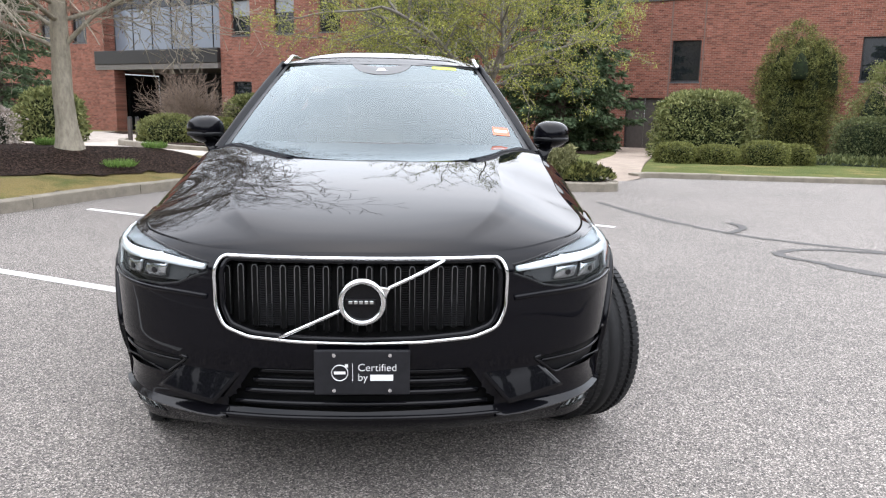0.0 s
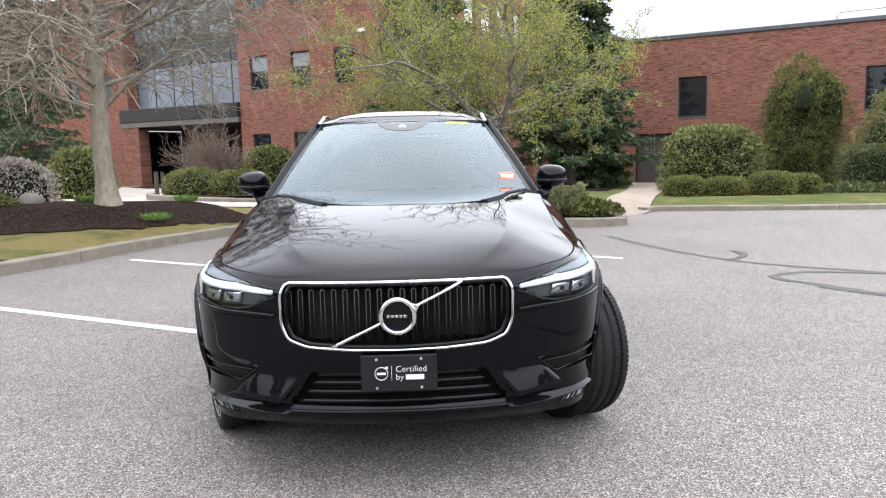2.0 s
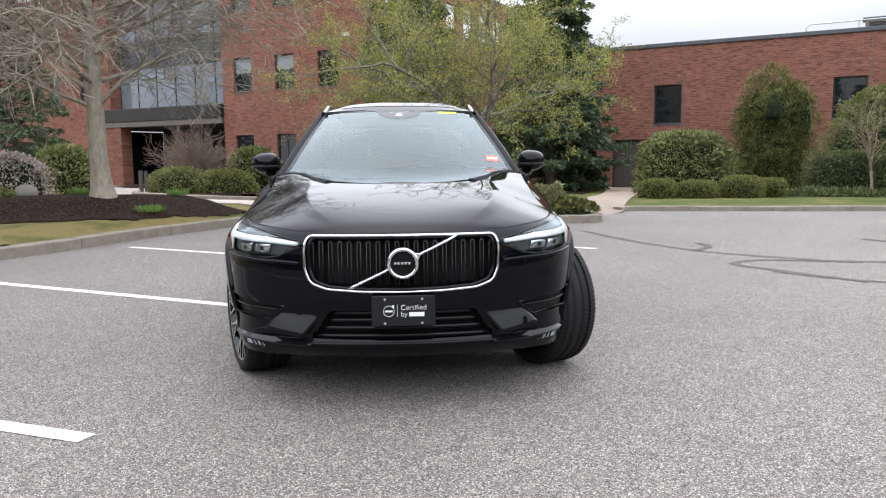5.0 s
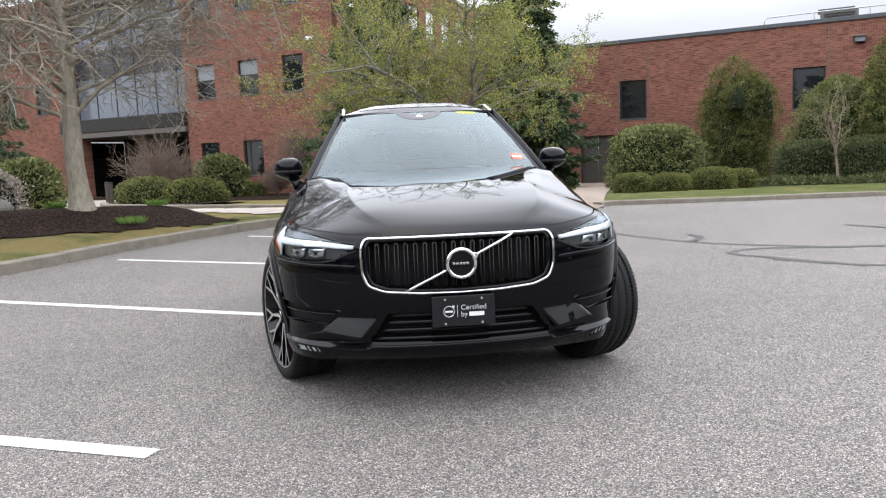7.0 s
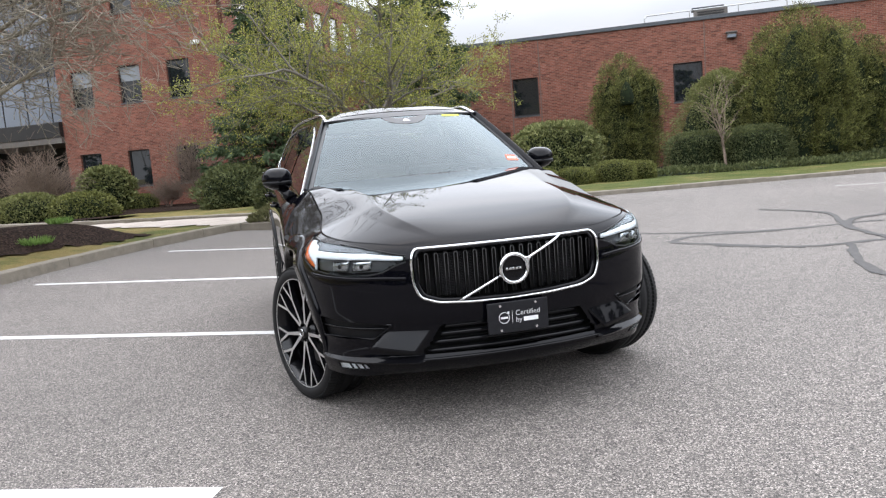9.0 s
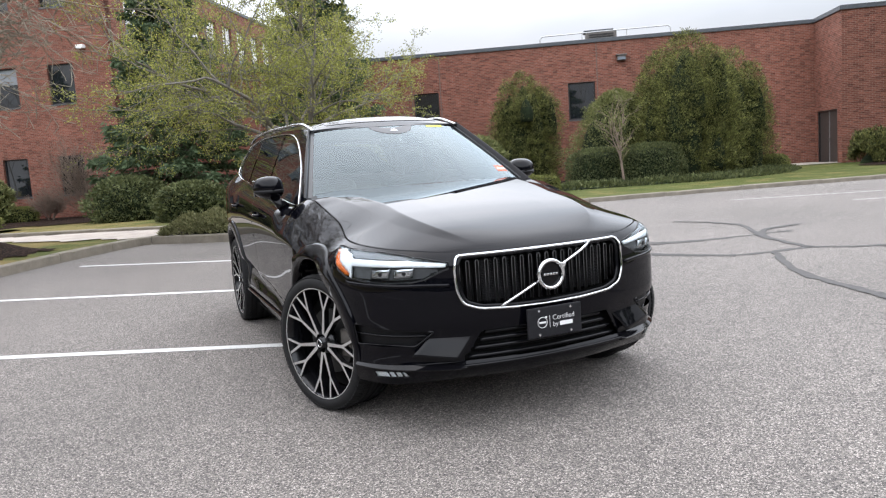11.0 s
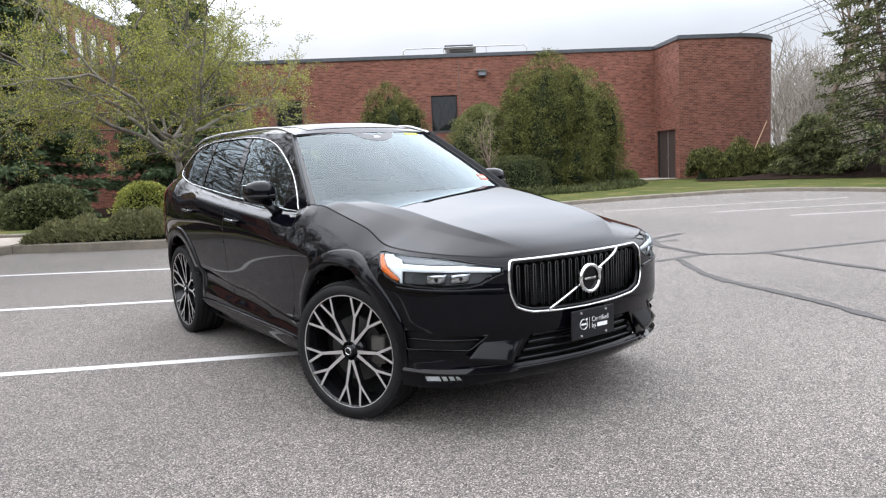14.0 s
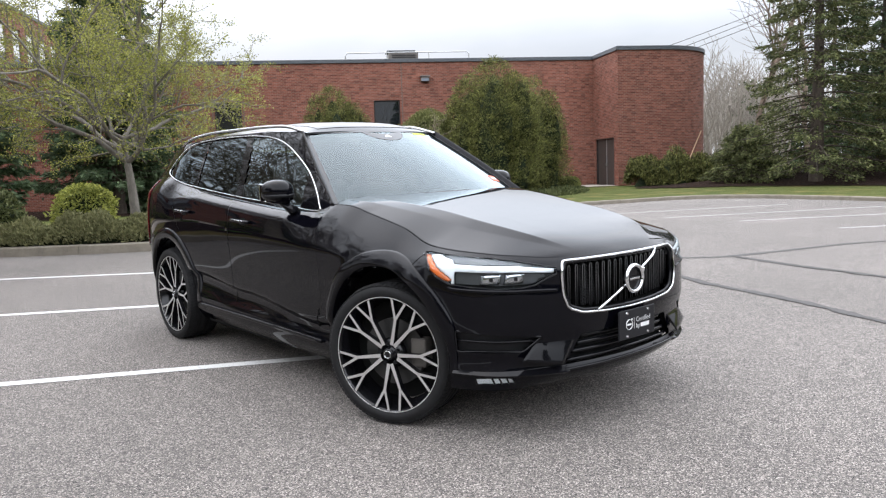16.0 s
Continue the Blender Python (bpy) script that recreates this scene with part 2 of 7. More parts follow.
def piece(name, me, material, parent, m, label=""):
    if not me.materials:
        me.materials.append(material)
    ob = new(name, me)
    ob.matrix_basis = m
    ob.parent = parent
    if label:
        ob["label"] = label
    return ob


def box(bm, x0, x1, y0, y1, z0, z1, bevel=0.0, m=None):
    mat = pose((x0 + x1) / 2, (y0 + y1) / 2, (z0 + z1) / 2) @ Matrix.Diagonal((abs(x1 - x0), abs(y1 - y0), abs(z1 - z0), 1))
    if m is not None:
        mat = m @ mat
    r = bmesh.ops.create_cube(bm, size=1.0, matrix=mat)
    if bevel:
        es = {e for v in r["verts"] for e in v.link_edges}
        bmesh.ops.bevel(bm, geom=list(es), offset=bevel, segments=2, affect="EDGES", profile=0.5)
    return bm


def boxes(*dims, bevel=0.0):
    bm = bmesh.new()
    for d in dims:
        box(bm, *d, bevel=bevel)
    return bm


def cyl(bm, p0, p1, r0, r1=None, n=16, caps=True):
    p0, p1 = Vector(p0), Vector(p1)
    d = p1 - p0
    m = Matrix.Translation((p0 + p1) / 2) @ d.to_track_quat("Z", "Y").to_matrix().to_4x4()
    bmesh.ops.create_cone(bm, cap_ends=caps, segments=n, radius1=r0, radius2=r0 if r1 is None else r1, depth=d.length, matrix=m)
    return bm


def tube(bm, pts, radii, n=8, closed=False, flat=1.0, caps=True):
    """A round or flattened tube along a polyline."""
    pts = [Vector(p) for p in pts]
    if isinstance(radii, (int, float)):
        radii = [radii] * len(pts)
    rings = []
    up = None
    k = len(pts)
    for i, p in enumerate(pts):
        a, b = pts[(i - 1) % k] if closed or i else p, pts[(i + 1) % k] if closed or i < k - 1 else p
        t = (b - a).normalized()
        if up is None:
            up = Vector((0, 0, 1)) if abs(t.z) < 0.9 else Vector((1, 0, 0))
        side = t.cross(up).normalized()
        up = side.cross(t).normalized()
        rings.append([bm.verts.new(p + (side * math.cos(w) + up * math.sin(w) * flat) * radii[i]) for w in (2 * math.pi * j / n for j in range(n))])
    last = k if closed else k - 1
    for i in range(last):
        a, b = rings[i], rings[(i + 1) % k]
        for j in range(n):
            bm.faces.new((a[j], a[(j + 1) % n], b[(j + 1) % n], b[j]))
    if caps and not closed:
        bm.faces.new(rings[0][::-1])
        bm.faces.new(rings[-1])
    return bm


def smooth_path(pts, per=8, closed=False):
    """Catmull-Rom through the points."""
    P = [Vector(p) for p in pts]
    n = len(P)
    out = []
    for i in range(n if closed else n - 1):
        if closed:
            a, b, c, d = P[i - 1], P[i], P[(i + 1) % n], P[(i + 2) % n]
        else:
            a, b, c, d = P[max(i - 1, 0)], P[i], P[i + 1], P[min(i + 2, n - 1)]
        for j in range(per):
            t = j / per
            out.append(0.5 * ((2 * b) + (c - a) * t + (2 * a - 5 * b + 4 * c - d) * t * t + (3 * b - a - 3 * c + d) * t ** 3))
    if not closed:
        out.append(P[-1])
    return out


def spline(xs, ys):
    """A smooth monotone-tangent interpolant through (xs, ys)."""
    xs, ys = np.array(xs, float), np.array(ys, float)
    d = np.diff(ys) / np.diff(xs)
    m = np.concatenate([[d[0]], (d[:-1] + d[1:]) / 2, [d[-1]]])
    for i in range(1, len(xs) - 1):
        if d[i - 1] * d[i] <= 0:
            m[i] = 0
        else:
            m[i] = 2 * d[i - 1] * d[i] / (d[i - 1] + d[i])

    def f(x):
        x = min(max(x, xs[0]), xs[-1])
        i = min(int(np.searchsorted(xs, x, side="right")) - 1, len(xs) - 2)
        h = xs[i + 1] - xs[i]
        t = (x - xs[i]) / h
        return float((2 * t ** 3 - 3 * t * t + 1) * ys[i] + (t ** 3 - 2 * t * t + t) * h * m[i] + (3 * t * t - 2 * t ** 3) * ys[i + 1] + (t ** 3 - t * t) * h * m[i + 1])

    return f


def sstep(a, b, x):
    t = min(max((x - a) / (b - a), 0.0), 1.0)
    return t * t * (3 - 2 * t)


def thing(name, m, label, category, group="", kind=""):
    """An Empty at a thing's base, which parents its parts."""
    ob = new(name)
    ob.empty_display_size = 0.2
    ob.matrix_basis = m
    return tagged(ob, label, category, group, kind)


# ---- flat patches cut to a 2D outline ----
def in_poly(p, poly):
    x, y = p
    inside = False
    j = len(poly) - 1
    for i in range(len(poly)):
        xi, yi = poly[i]
        xj, yj = poly[j]
        if (yi > y) != (yj > y) and x < (xj - xi) * (y - yi) / (yj - yi) + xi:
            inside = not inside
        j = i
    return inside


def nearest_on(p, poly):
    best, q = 1e9, p
    px, py = p
    for i in range(len(poly)):
        ax, ay = poly[i - 1]
        bx, by = poly[i]
        dx, dy = bx - ax, by - ay
        L = dx * dx + dy * dy
        t = 0 if L == 0 else min(max(((px - ax) * dx + (py - ay) * dy) / L, 0), 1)
        x, y = ax + t * dx, ay + t * dy
        d = (px - x) ** 2 + (py - y) ** 2
        if d < best:
            best, q = d, (x, y)
    return math.sqrt(best), q


def cut_grid(rows, holes=(), keep=None):
    """rows: a grid of 2D points. Snaps points near the outlines onto them, drops the cells inside the holes, or outside keep.
    Returns points and faces."""
    nr, nc = len(rows), len(rows[0])
    pts = [[tuple(p) for p in r] for r in rows]
    for poly in list(holes) + ([keep] if keep else []):
        xs, ys = [p[0] for p in poly], [p[1] for p in poly]
        x0, x1, y0, y1 = min(xs), max(xs), min(ys), max(ys)
        for i in range(nr):
            for j in range(nc):
                p = pts[i][j]
                a = rows[i][j + 1] if j + 1 < nc else rows[i][j - 1]
                b = rows[i + 1][j] if i + 1 < nr else rows[i - 1][j]
                w = max(abs(a[0] - rows[i][j][0]) + abs(a[1] - rows[i][j][1]), 1e-6)
                h = max(abs(b[0] - rows[i][j][0]) + abs(b[1] - rows[i][j][1]), 1e-6)
                if p[0] < x0 - w or p[0] > x1 + w or p[1] < y0 - h or p[1] > y1 + h:
                    continue
                d, q = nearest_on((p[0] / w, p[1] / h), [(x / w, y / h) for x, y in poly])
                if d < 0.52:
                    pts[i][j] = (q[0] * w, q[1] * h)
    flat = [p for r in pts for p in r]
    faces = []
    for i in range(nr - 1):
        for j in range(nc - 1):
            ids = (i * nc + j, i * nc + j + 1, (i + 1) * nc + j + 1, (i + 1) * nc + j)
            c = (sum(flat[k][0] for k in ids) / 4, sum(flat[k][1] for k in ids) / 4)
            if any(in_poly(c, h) for h in holes):
                continue
            if keep and not in_poly(c, keep):
                continue
            faces.append(ids)
    used = sorted({k for f in faces for k in f})
    idx = {k: n for n, k in enumerate(used)}
    return [flat[k] for k in used], [tuple(idx[k] for k in f) for f in faces]


def grid2(x0, x1, y0, y1, nx, ny):
    return [[(x0 + (x1 - x0) * j / nx, y0 + (y1 - y0) * i / ny) for j in range(nx + 1)] for i in range(ny + 1)]


def ground_patch(name, poly, step, height, material, margin=0.0):
    xs, ys = [p[0] for p in poly], [p[1] for p in poly]
    x0, x1, y0, y1 = min(xs), max(xs), min(ys), max(ys)
    rows = grid2(x0, x1, y0, y1, max(2, round((x1 - x0) / step)), max(2, round((y1 - y0) / step)))
    pts, faces = cut_grid(rows, keep=poly)
    return mesh_object(name, [(x, y, height(x, y)) for x, y in pts], faces, material, True)


# ---- ground, lot, kerbs, beds ----
GX = 600.0
tagged(mesh_object("ground", [(-GX, -GX, -0.45), (GX, -GX, -0.45), (GX, GX, -0.45), (-GX, GX, -0.45)], [(0, 1, 2, 3)], LAWN),
       "flat earth and rough grass reaching the horizon", "ground", kind="structure")
tagged(mesh_object("pavement", [(-70, -90, 0), (60, -90, 0), (60, 21, 0), (-70, 21, 0)], [(0, 1, 2, 3)], ASPHALT),
       "weathered grey asphalt parking lot with pale aggregate", "pavement", kind="structure")

KERB_LEFT = [(-15.5, -16.0), (-11.0, -4.0), (-8.2, 3.6), (-6.36, 8.75), (-5.72, 11.3), (-5.02, 13.3), (-4.34, 14.75), (-3.72, 15.85), (-3.45, 16.0)]
KERB_ISLAND = [(-3.45, 16.0), (-2.12, 15.05), (-0.65, 14.25), (0.5, 13.86), (1.3, 13.72), (1.75, 13.8), (1.95, 14.1), (1.9, 14.8), (1.86, 15.5)]
KERB_FAR = [(2.75, 16.6), (3.1, 16.95), (4.2, 16.85), (7.6, 16.55), (10.7, 16.35), (13.0, 16.05), (14.9, 15.75), (16.1, 15.1), (16.65, 14.0), (16.75, 12.8), (16.55, 10.2), (15.7, 5.0), (14.0, -3.0), (11.0, -14.0)]


BERM_LINE = [(p_.x, p_.y) for p_ in smooth_path([(x, y, 0) for x, y in KERB_LEFT], 8)]


def berm(x, y):
    """The lawn's rise behind the near kerb, towards the mounded bed."""
    if x > -3.4 or y > 16.5:
        return 0.0
    d = min(math.dist((x, y), p_) for p_ in BERM_LINE)
    return 0.13 * sstep(0.25, 1.1, d) * (1 - sstep(13.4, 15.6, y))


def lawn_height(x, y):
    far = sstep(18.0, 34.0, y)
    right = sstep(8.0, 22.0, x)
    return 0.13 + berm(x, y) - far * (0.30 - 0.24 * right) - 0.04 * sstep(2.4, 3.4, x) - 0.17 * (1 - sstep(15.9, 17.6, y)) * sstep(1.75, 2.0, x) * (1 - sstep(2.7, 3.2, x))


def inset(path, d=0.19):
    """The path moved to its left by d."""
    out = []
    for i, (x, y) in enumerate(path):
        a, b = path[max(i - 1, 0)], path[min(i + 1, len(path) - 1)]
        t = Vector((b[0] - a[0], b[1] - a[1])).normalized()
        out.append((x - t.y * d, y + t.x * d))
    return out


def rounded(path):
    return [(p_.x, p_.y) for p_ in smooth_path([(x, y, 0) for x, y in path], 4)]


BEDS = inset(rounded(KERB_LEFT + KERB_ISLAND[1:])) + inset(rounded(KERB_FAR)) + [(60, -14), (60, 75), (-70, 75), (-70, -16)]
tagged(ground_patch("lawn", BEDS, 0.42, lawn_height, LAWN), "patchy spring lawn of green and straw-coloured grass", "lawn", kind="structure")


def kerb_run(path, seed, label, rise=0.155, base=0.0):
    """Granite kerb stones laid end to end along a path, each its own block."""
    rng = random.Random(seed)
    holder = tagged(new("kerb"), label, "kerb", kind="structure")
    pts = smooth_path([(x, y, 0) for x, y in path], 8)
    acc, marks = 0.0, [0]
    want = rng.uniform(1.5, 2.2)
    for k in range(1, len(pts)):
        acc += (pts[k] - pts[k - 1]).length
        if acc > want:
            marks.append(k)
            acc, want = 0.0, rng.uniform(1.4, 2.4)
    if marks[-1] != len(pts) - 1:
        marks.append(len(pts) - 1)
    for a, b in zip(marks, marks[1:]):
        top = rise + rng.uniform(-0.008, 0.008)
        shape = ((0.0, -0.1), (0.0, top - 0.016), (0.016, top), (0.20, top), (0.21, top - 0.01), (0.21, -0.1))
        bm = bmesh.new()
        rings = []
        for k in range(a, b + 1):
            t = (pts[min(k + 1, len(pts) - 1)] - pts[max(k - 1, 0)]).normalized()
            n = Vector((-t.y, t.x, 0))
            p_ = pts[k] + t * (0.005 if k == a else -0.005 if k == b else 0.0) - pts[a]
            rings.append([bm.verts.new(p_ + n * (o + rng.uniform(-0.005, 0.005)) + Vector((0, 0, z + (rng.uniform(-0.004, 0.004) if z > 0 else 0)))) for o, z in shape])
        for r0, r1 in zip(rings, rings[1:]):
            for q in range(5):
                bm.faces.new((r0[q], r1[q], r1[q + 1], r0[q + 1]))
        bm.faces.new(rings[0])
        bm.faces.new(rings[-1][::-1])
        bmesh.ops.recalc_face_normals(bm, faces=bm.faces)
        part("kerb_stone", bm, KERB, holder, m=Matrix.Translation(pts[a] + Vector((0, 0, base))))
    return holder


kerb_run(KERB_LEFT, 1, "grey granite kerb stones along the planting bed")
kerb_run(KERB_ISLAND, 2, "grey granite kerb stones round the planted nose")
kerb_run(KERB_FAR, 3, "grey granite kerb stones along the far lawn", 0.108)

LEFT_BED = [(-12.5, 8.6), (-9.6, 10.2), (-7.9, 11.1), (-7.1, 11.55), (-6.35, 12.2), (-5.6, 13.5), (-5.0, 14.75), (-5.35, 15.5), (-6.4, 16.1), (-8.2, 17.0), (-11.0, 18.3), (-15, 18.6), (-19, 15.0), (-17, 9.5)]


def left_bed_height(x, y):
    d = nearest_on((x, y), LEFT_BED)[0]
    return lawn_height(x, y) + 0.015 + 0.34 * sstep(0.0, 1.3, d)


tagged(ground_patch("mulch_bed", LEFT_BED, 0.25, left_bed_height, MULCH), "mounded dark brown bark mulch bed", "mulch bed", kind="structure")
ISLAND_BED = [(-3.3, 16.05), (-2.05, 15.2), (-0.6, 14.42), (0.5, 14.03), (1.3, 13.9), (1.75, 14.1), (1.72, 15.4), (0.6, 17.0), (-1.0, 18.6), (-2.6, 17.5)]
tagged(ground_patch("island_bed", ISLAND_BED, 0.25, lambda x, y: lawn_height(x, y) + 0.02, MULCH), "dark mulch under the low hedge", "mulch bed", kind="structure")
HOUSE_BED = [(-22, 41.5), (-13.5, 34.5), (-8, 30.5), (-4.0, 29.5), (0.5, 28.5), (3.2, 27.0), (4.0, 30.5), (5.0, 34.5), (4.0, 38.5), (-8.0, 39.5), (-20, 45)]
tagged(ground_patch("house_bed", HOUSE_BED, 0.5, lambda x, y: lawn_height(x, y) + 0.03, MULCH), "dark mulch bed along the brick building", "mulch bed", kind="structure")
WING_BED = [(6.2, 24.5), (9.5, 21.8), (13.0, 20.7), (16.5, 21.8), (18.5, 24.4), (19.3, 27.5), (19, 31.5), (8, 37), (7.2, 33)]
tagged(ground_patch("wing_bed", WING_BED, 0.5, lambda x, y: lawn_height(x, y) + 0.03, MULCH), "dark mulch bed under clipped shrubs", "mulch bed", kind="structure")
RIGHT_BED = [(20.3, 21.8), (19.9, 20.6), (22.0, 17.8), (23.0, 15.0), (23.0, 11.0), (24, 6), (44, 6), (44, 28), (27.5, 27), (24, 23.4)]


def right_bed_height(x, y):
    d = nearest_on((x, y), RIGHT_BED)[0]
    return lawn_height(x, y) + 0.03 + 0.9 * sstep(0.0, 9.0, d)


tagged(ground_patch("right_bed", RIGHT_BED, 0.5, right_bed_height, MULCH), "mulched bank under the evergreens", "mulch bed", kind="structure")

WALK_FAR = [(-13.3, 33.0), (-13.0, 28.5), (-12.9, 26.0), (-12.2, 24.5), (-9.85, 22.3), (-7.1, 20.55), (-4.45, 19.0), (-3.2, 18.1)]
LEFT_WALK = [(-3.5, 16.1), (-4.5, 16.6), (-5.2, 17.15), (-6.9, 18.5), (-9.0, 19.8), (-12.0, 21.0), (-26, 21.5), (-28, 34), (-22, 43), (-16.5, 40.5)] + WALK_FAR + [(-2.9, 17.6)]
tagged(ground_patch("walkway", LEFT_WALK, 0.4, lambda x, y: lawn_height(x, y) + 0.022, WALK), "pale concrete walkway to the entrance", "walkway", kind="structure")
kerb_run(WALK_FAR[2:], 4, "grey granite kerb between the walkway and the lawn", 0.13, 0.09)
SHRUB_BED = [(-12.4, 25.2), (-10.2, 23.6), (-8.6, 24.4), (-8.2, 27.5), (-9.0, 29.6), (-12.4, 29.6)]
tagged(ground_patch("shrub_bed", SHRUB_BED, 0.3, lambda x, y: lawn_height(x, y) + 0.10, MULCH), "dark mulch under low evergreen shrubs", "mulch bed", kind="structure")


def door_walk_height(x, y):
    return lawn_height(x, y) + 0.034


def ribbon(name, left, right, height, material, n=90):
    """A walk between two edge lines, with clean sides that reach into the ground."""
    def along(path, t):
        d = [0.0]
        for a, b in zip(path, path[1:]):
            d.append(d[-1] + math.dist(a, b))
        return tuple(float(np.interp(t * d[-1], d, [p_[q] for p_ in path])) for q in (0, 1))
    V, F = [], []
    for i in range(n + 1):
        a, b = along(left, i / n), along(right, i / n)
        row = [(a[0] + (b[0] - a[0]) * j / 6, a[1] + (b[1] - a[1]) * j / 6) for j in range(7)]
        V.append((*a, height(*a) - 0.15))
        V += [(x, y, height(x, y)) for x, y in row]
        V.append((*b, height(*b) - 0.15))
    for i in range(n):
        for j in range(8):
            k = i * 9 + j
            F.append((k, k + 1, k + 10, k + 9))
    return mesh_object(name, V, F, material)


tagged(ribbon("door_walk", [(1.9, 15.5), (1.8, 16.8), (2.4, 20.0), (3.5, 25.0), (4.3, 29.0), (5.4, 36.0)], [(2.76, 16.45), (2.95, 17.3), (3.55, 20.0), (4.75, 25.0), (5.7, 29.5), (6.9, 35.4)], door_walk_height, TAN_WALK), "tan concrete path ramping up from the lot", "walkway", kind="structure")
BRIDGE_WALK = [(19.2, 26.0), (22.9, 24.6), (23.6, 27.3), (20.3, 29.2)]
tagged(ground_patch("side_door_walk", BRIDGE_WALK, 0.4, lambda x, y: lawn_height(x, y) + 0.03, WALK), "small concrete landing at the side door", "walkway", kind="structure")


FADED = plain("faded_line_paint", (0.33, 0.325, 0.315), 0.8, 0.0, 0.35, 30.0)


def stripe(a, b, w=0.105):
    a, b = Vector((*a, 0)), Vector((*b, 0))
    d = (b - a).normalized()
    n = Vector((-d.y, d.x, 0)) * w / 2
    z = Vector((0, 0, 0.004))
    ob = mesh_object("parking_line", [a - n + z, b - n + z, b + n + z, a + n + z], [(0, 1, 2, 3)], FADED if a.x > 5 else LINE)
    tagged(ob, "worn white painted parking stall line", "road marking", "parking stall lines", "structure")


for a, b in (((-8.2, 4.52), (-2.03, 2.68)), ((-7.3, 7.72), (-1.05, 5.18)), ((-5.4, 10.07), (0.0, 7.55)), ((-4.3, 12.92), (1.2, 9.7)),
             ((-9.4, 1.9), (-3.2, -0.1)), ((9.6, 11.4), (15.6, 8.95)), ((9.7, 9.6), (15.2, 7.0)), ((9.3, 7.4), (14.8, 4.6)), ((8.6, 13.7), (14.6, 11.6))):
    stripe(a, b)


def sealed_crack(points, seed, w=0.045):
    rng = random.Random(seed)
    pts = smooth_path([(x, y, 0.0045 + 0.0007 * (seed % 12)) for x, y in points], 10)
    vs, fs = [], []
    for i, p in enumerate(pts):
        t = (pts[min(i + 1, len(pts) - 1)] - pts[max(i - 1, 0)]).normalized()
        n = Vector((-t.y, t.x, 0)) * w * rng.uniform(0.7, 1.4)
        j = Vector((rng.uniform(-1, 1), rng.uniform(-1, 1), 0)) * 0.015
        vs += [p + j - n, p + j + n]
        if i:
            fs.append((2 * i - 2, 2 * i, 2 * i + 1, 2 * i - 1))
    tagged(mesh_object("sealed_crack", vs, fs, SEAL, True), "dark tar-sealed crack in the asphalt", "crack", "sealed cracks", "structure")


for i, c in enumerate((
    [(1.35, 12.2), (1.75, 10.9), (2.45, 9.45), (3.3, 8.7), (4.1, 8.36), (5.4, 8.35)],
    [(2.74, 7.62), (3.5, 6.95), (4.4, 6.9), (5.04, 6.5), (7.4, 6.05), (9.5, 5.2)],
    [(3.38, 6.93), (2.9, 7.6), (2.52, 8.15), (2.9, 8.5), (3.4, 8.45), (4.0, 8.3)],
    [(3.85, 6.85), (3.1, 5.6), (2.79, 4.38), (2.42, 3.3), (1.9, 1.6)],
    [(5.0, 6.4), (4.75, 5.4), (4.56, 4.35), (4.1, 2.4)],
    [(4.4, 6.9), (4.75, 8.1), (5.5, 9.6), (5.2, 10.8)],
    [(4.75, 8.1), (5.3, 8.7), (6.1, 8.9)],
    [(2.45, 9.45), (2.75, 9.9), (2.7, 10.3)],
)):
    sealed_crack(c, i)


# ---- brick buildings ----
A25 = Matrix.Rotation(radians(-25), 4, "Z")


def wall_slab(name, m, length, z0, z1, thick, openings, material, label, parent=None):
    """A wall along local x, its face at y = 0 towards -y, with openings (x0, x1, z0, z1) that go right through."""
    xs = sorted({0.0, length, *[v for o in openings for v in o[:2]]})
    zs = sorted({z0, z1, *[v for o in openings for v in o[2:]]})
    xs = [x for x in xs if 0 <= x <= length]
    bm = bmesh.new()

    def hole(i, k):
        cx, cz = (xs[i] + xs[i + 1]) / 2, (zs[k] + zs[k + 1]) / 2
        return any(o[0] < cx < o[1] and o[2] < cz < o[3] for o in openings)

    cache = {}

    def vert(x, y, z):
        key = (round(x, 4), round(y, 4), round(z, 4))
        if key not in cache:
            cache[key] = bm.verts.new((x, y, z))
        return cache[key]

    nx, nz = len(xs) - 1, len(zs) - 1
    for i in range(nx):
        for k in range(nz):
            if hole(i, k):
                continue
            a, b, c, d = xs[i], xs[i + 1], zs[k], zs[k + 1]
            bm.faces.new((vert(a, 0, c), vert(b, 0, c), vert(b, 0, d), vert(a, 0, d)))
            bm.faces.new((vert(b, thick, c), vert(a, thick, c), vert(a, thick, d), vert(b, thick, d)))
            if i == 0 or hole(i - 1, k):
                bm.faces.new((vert(a, thick, c), vert(a, 0, c), vert(a, 0, d), vert(a, thick, d)))
            if i == nx - 1 or hole(i + 1, k):
                bm.faces.new((vert(b, 0, c), vert(b, thick, c), vert(b, thick, d), vert(b, 0, d)))
            if k == 0 or hole(i, k - 1):
                bm.faces.new((vert(a, thick, c), vert(b, thick, c), vert(b, 0, c), vert(a, 0, c)))
            if k == nz - 1 or hole(i, k + 1):
                bm.faces.new((vert(a, 0, d), vert(b, 0, d), vert(b, thick, d), vert(a, thick, d)))
    ob = part(name, bm, material, parent, label, m=m)
    return ob


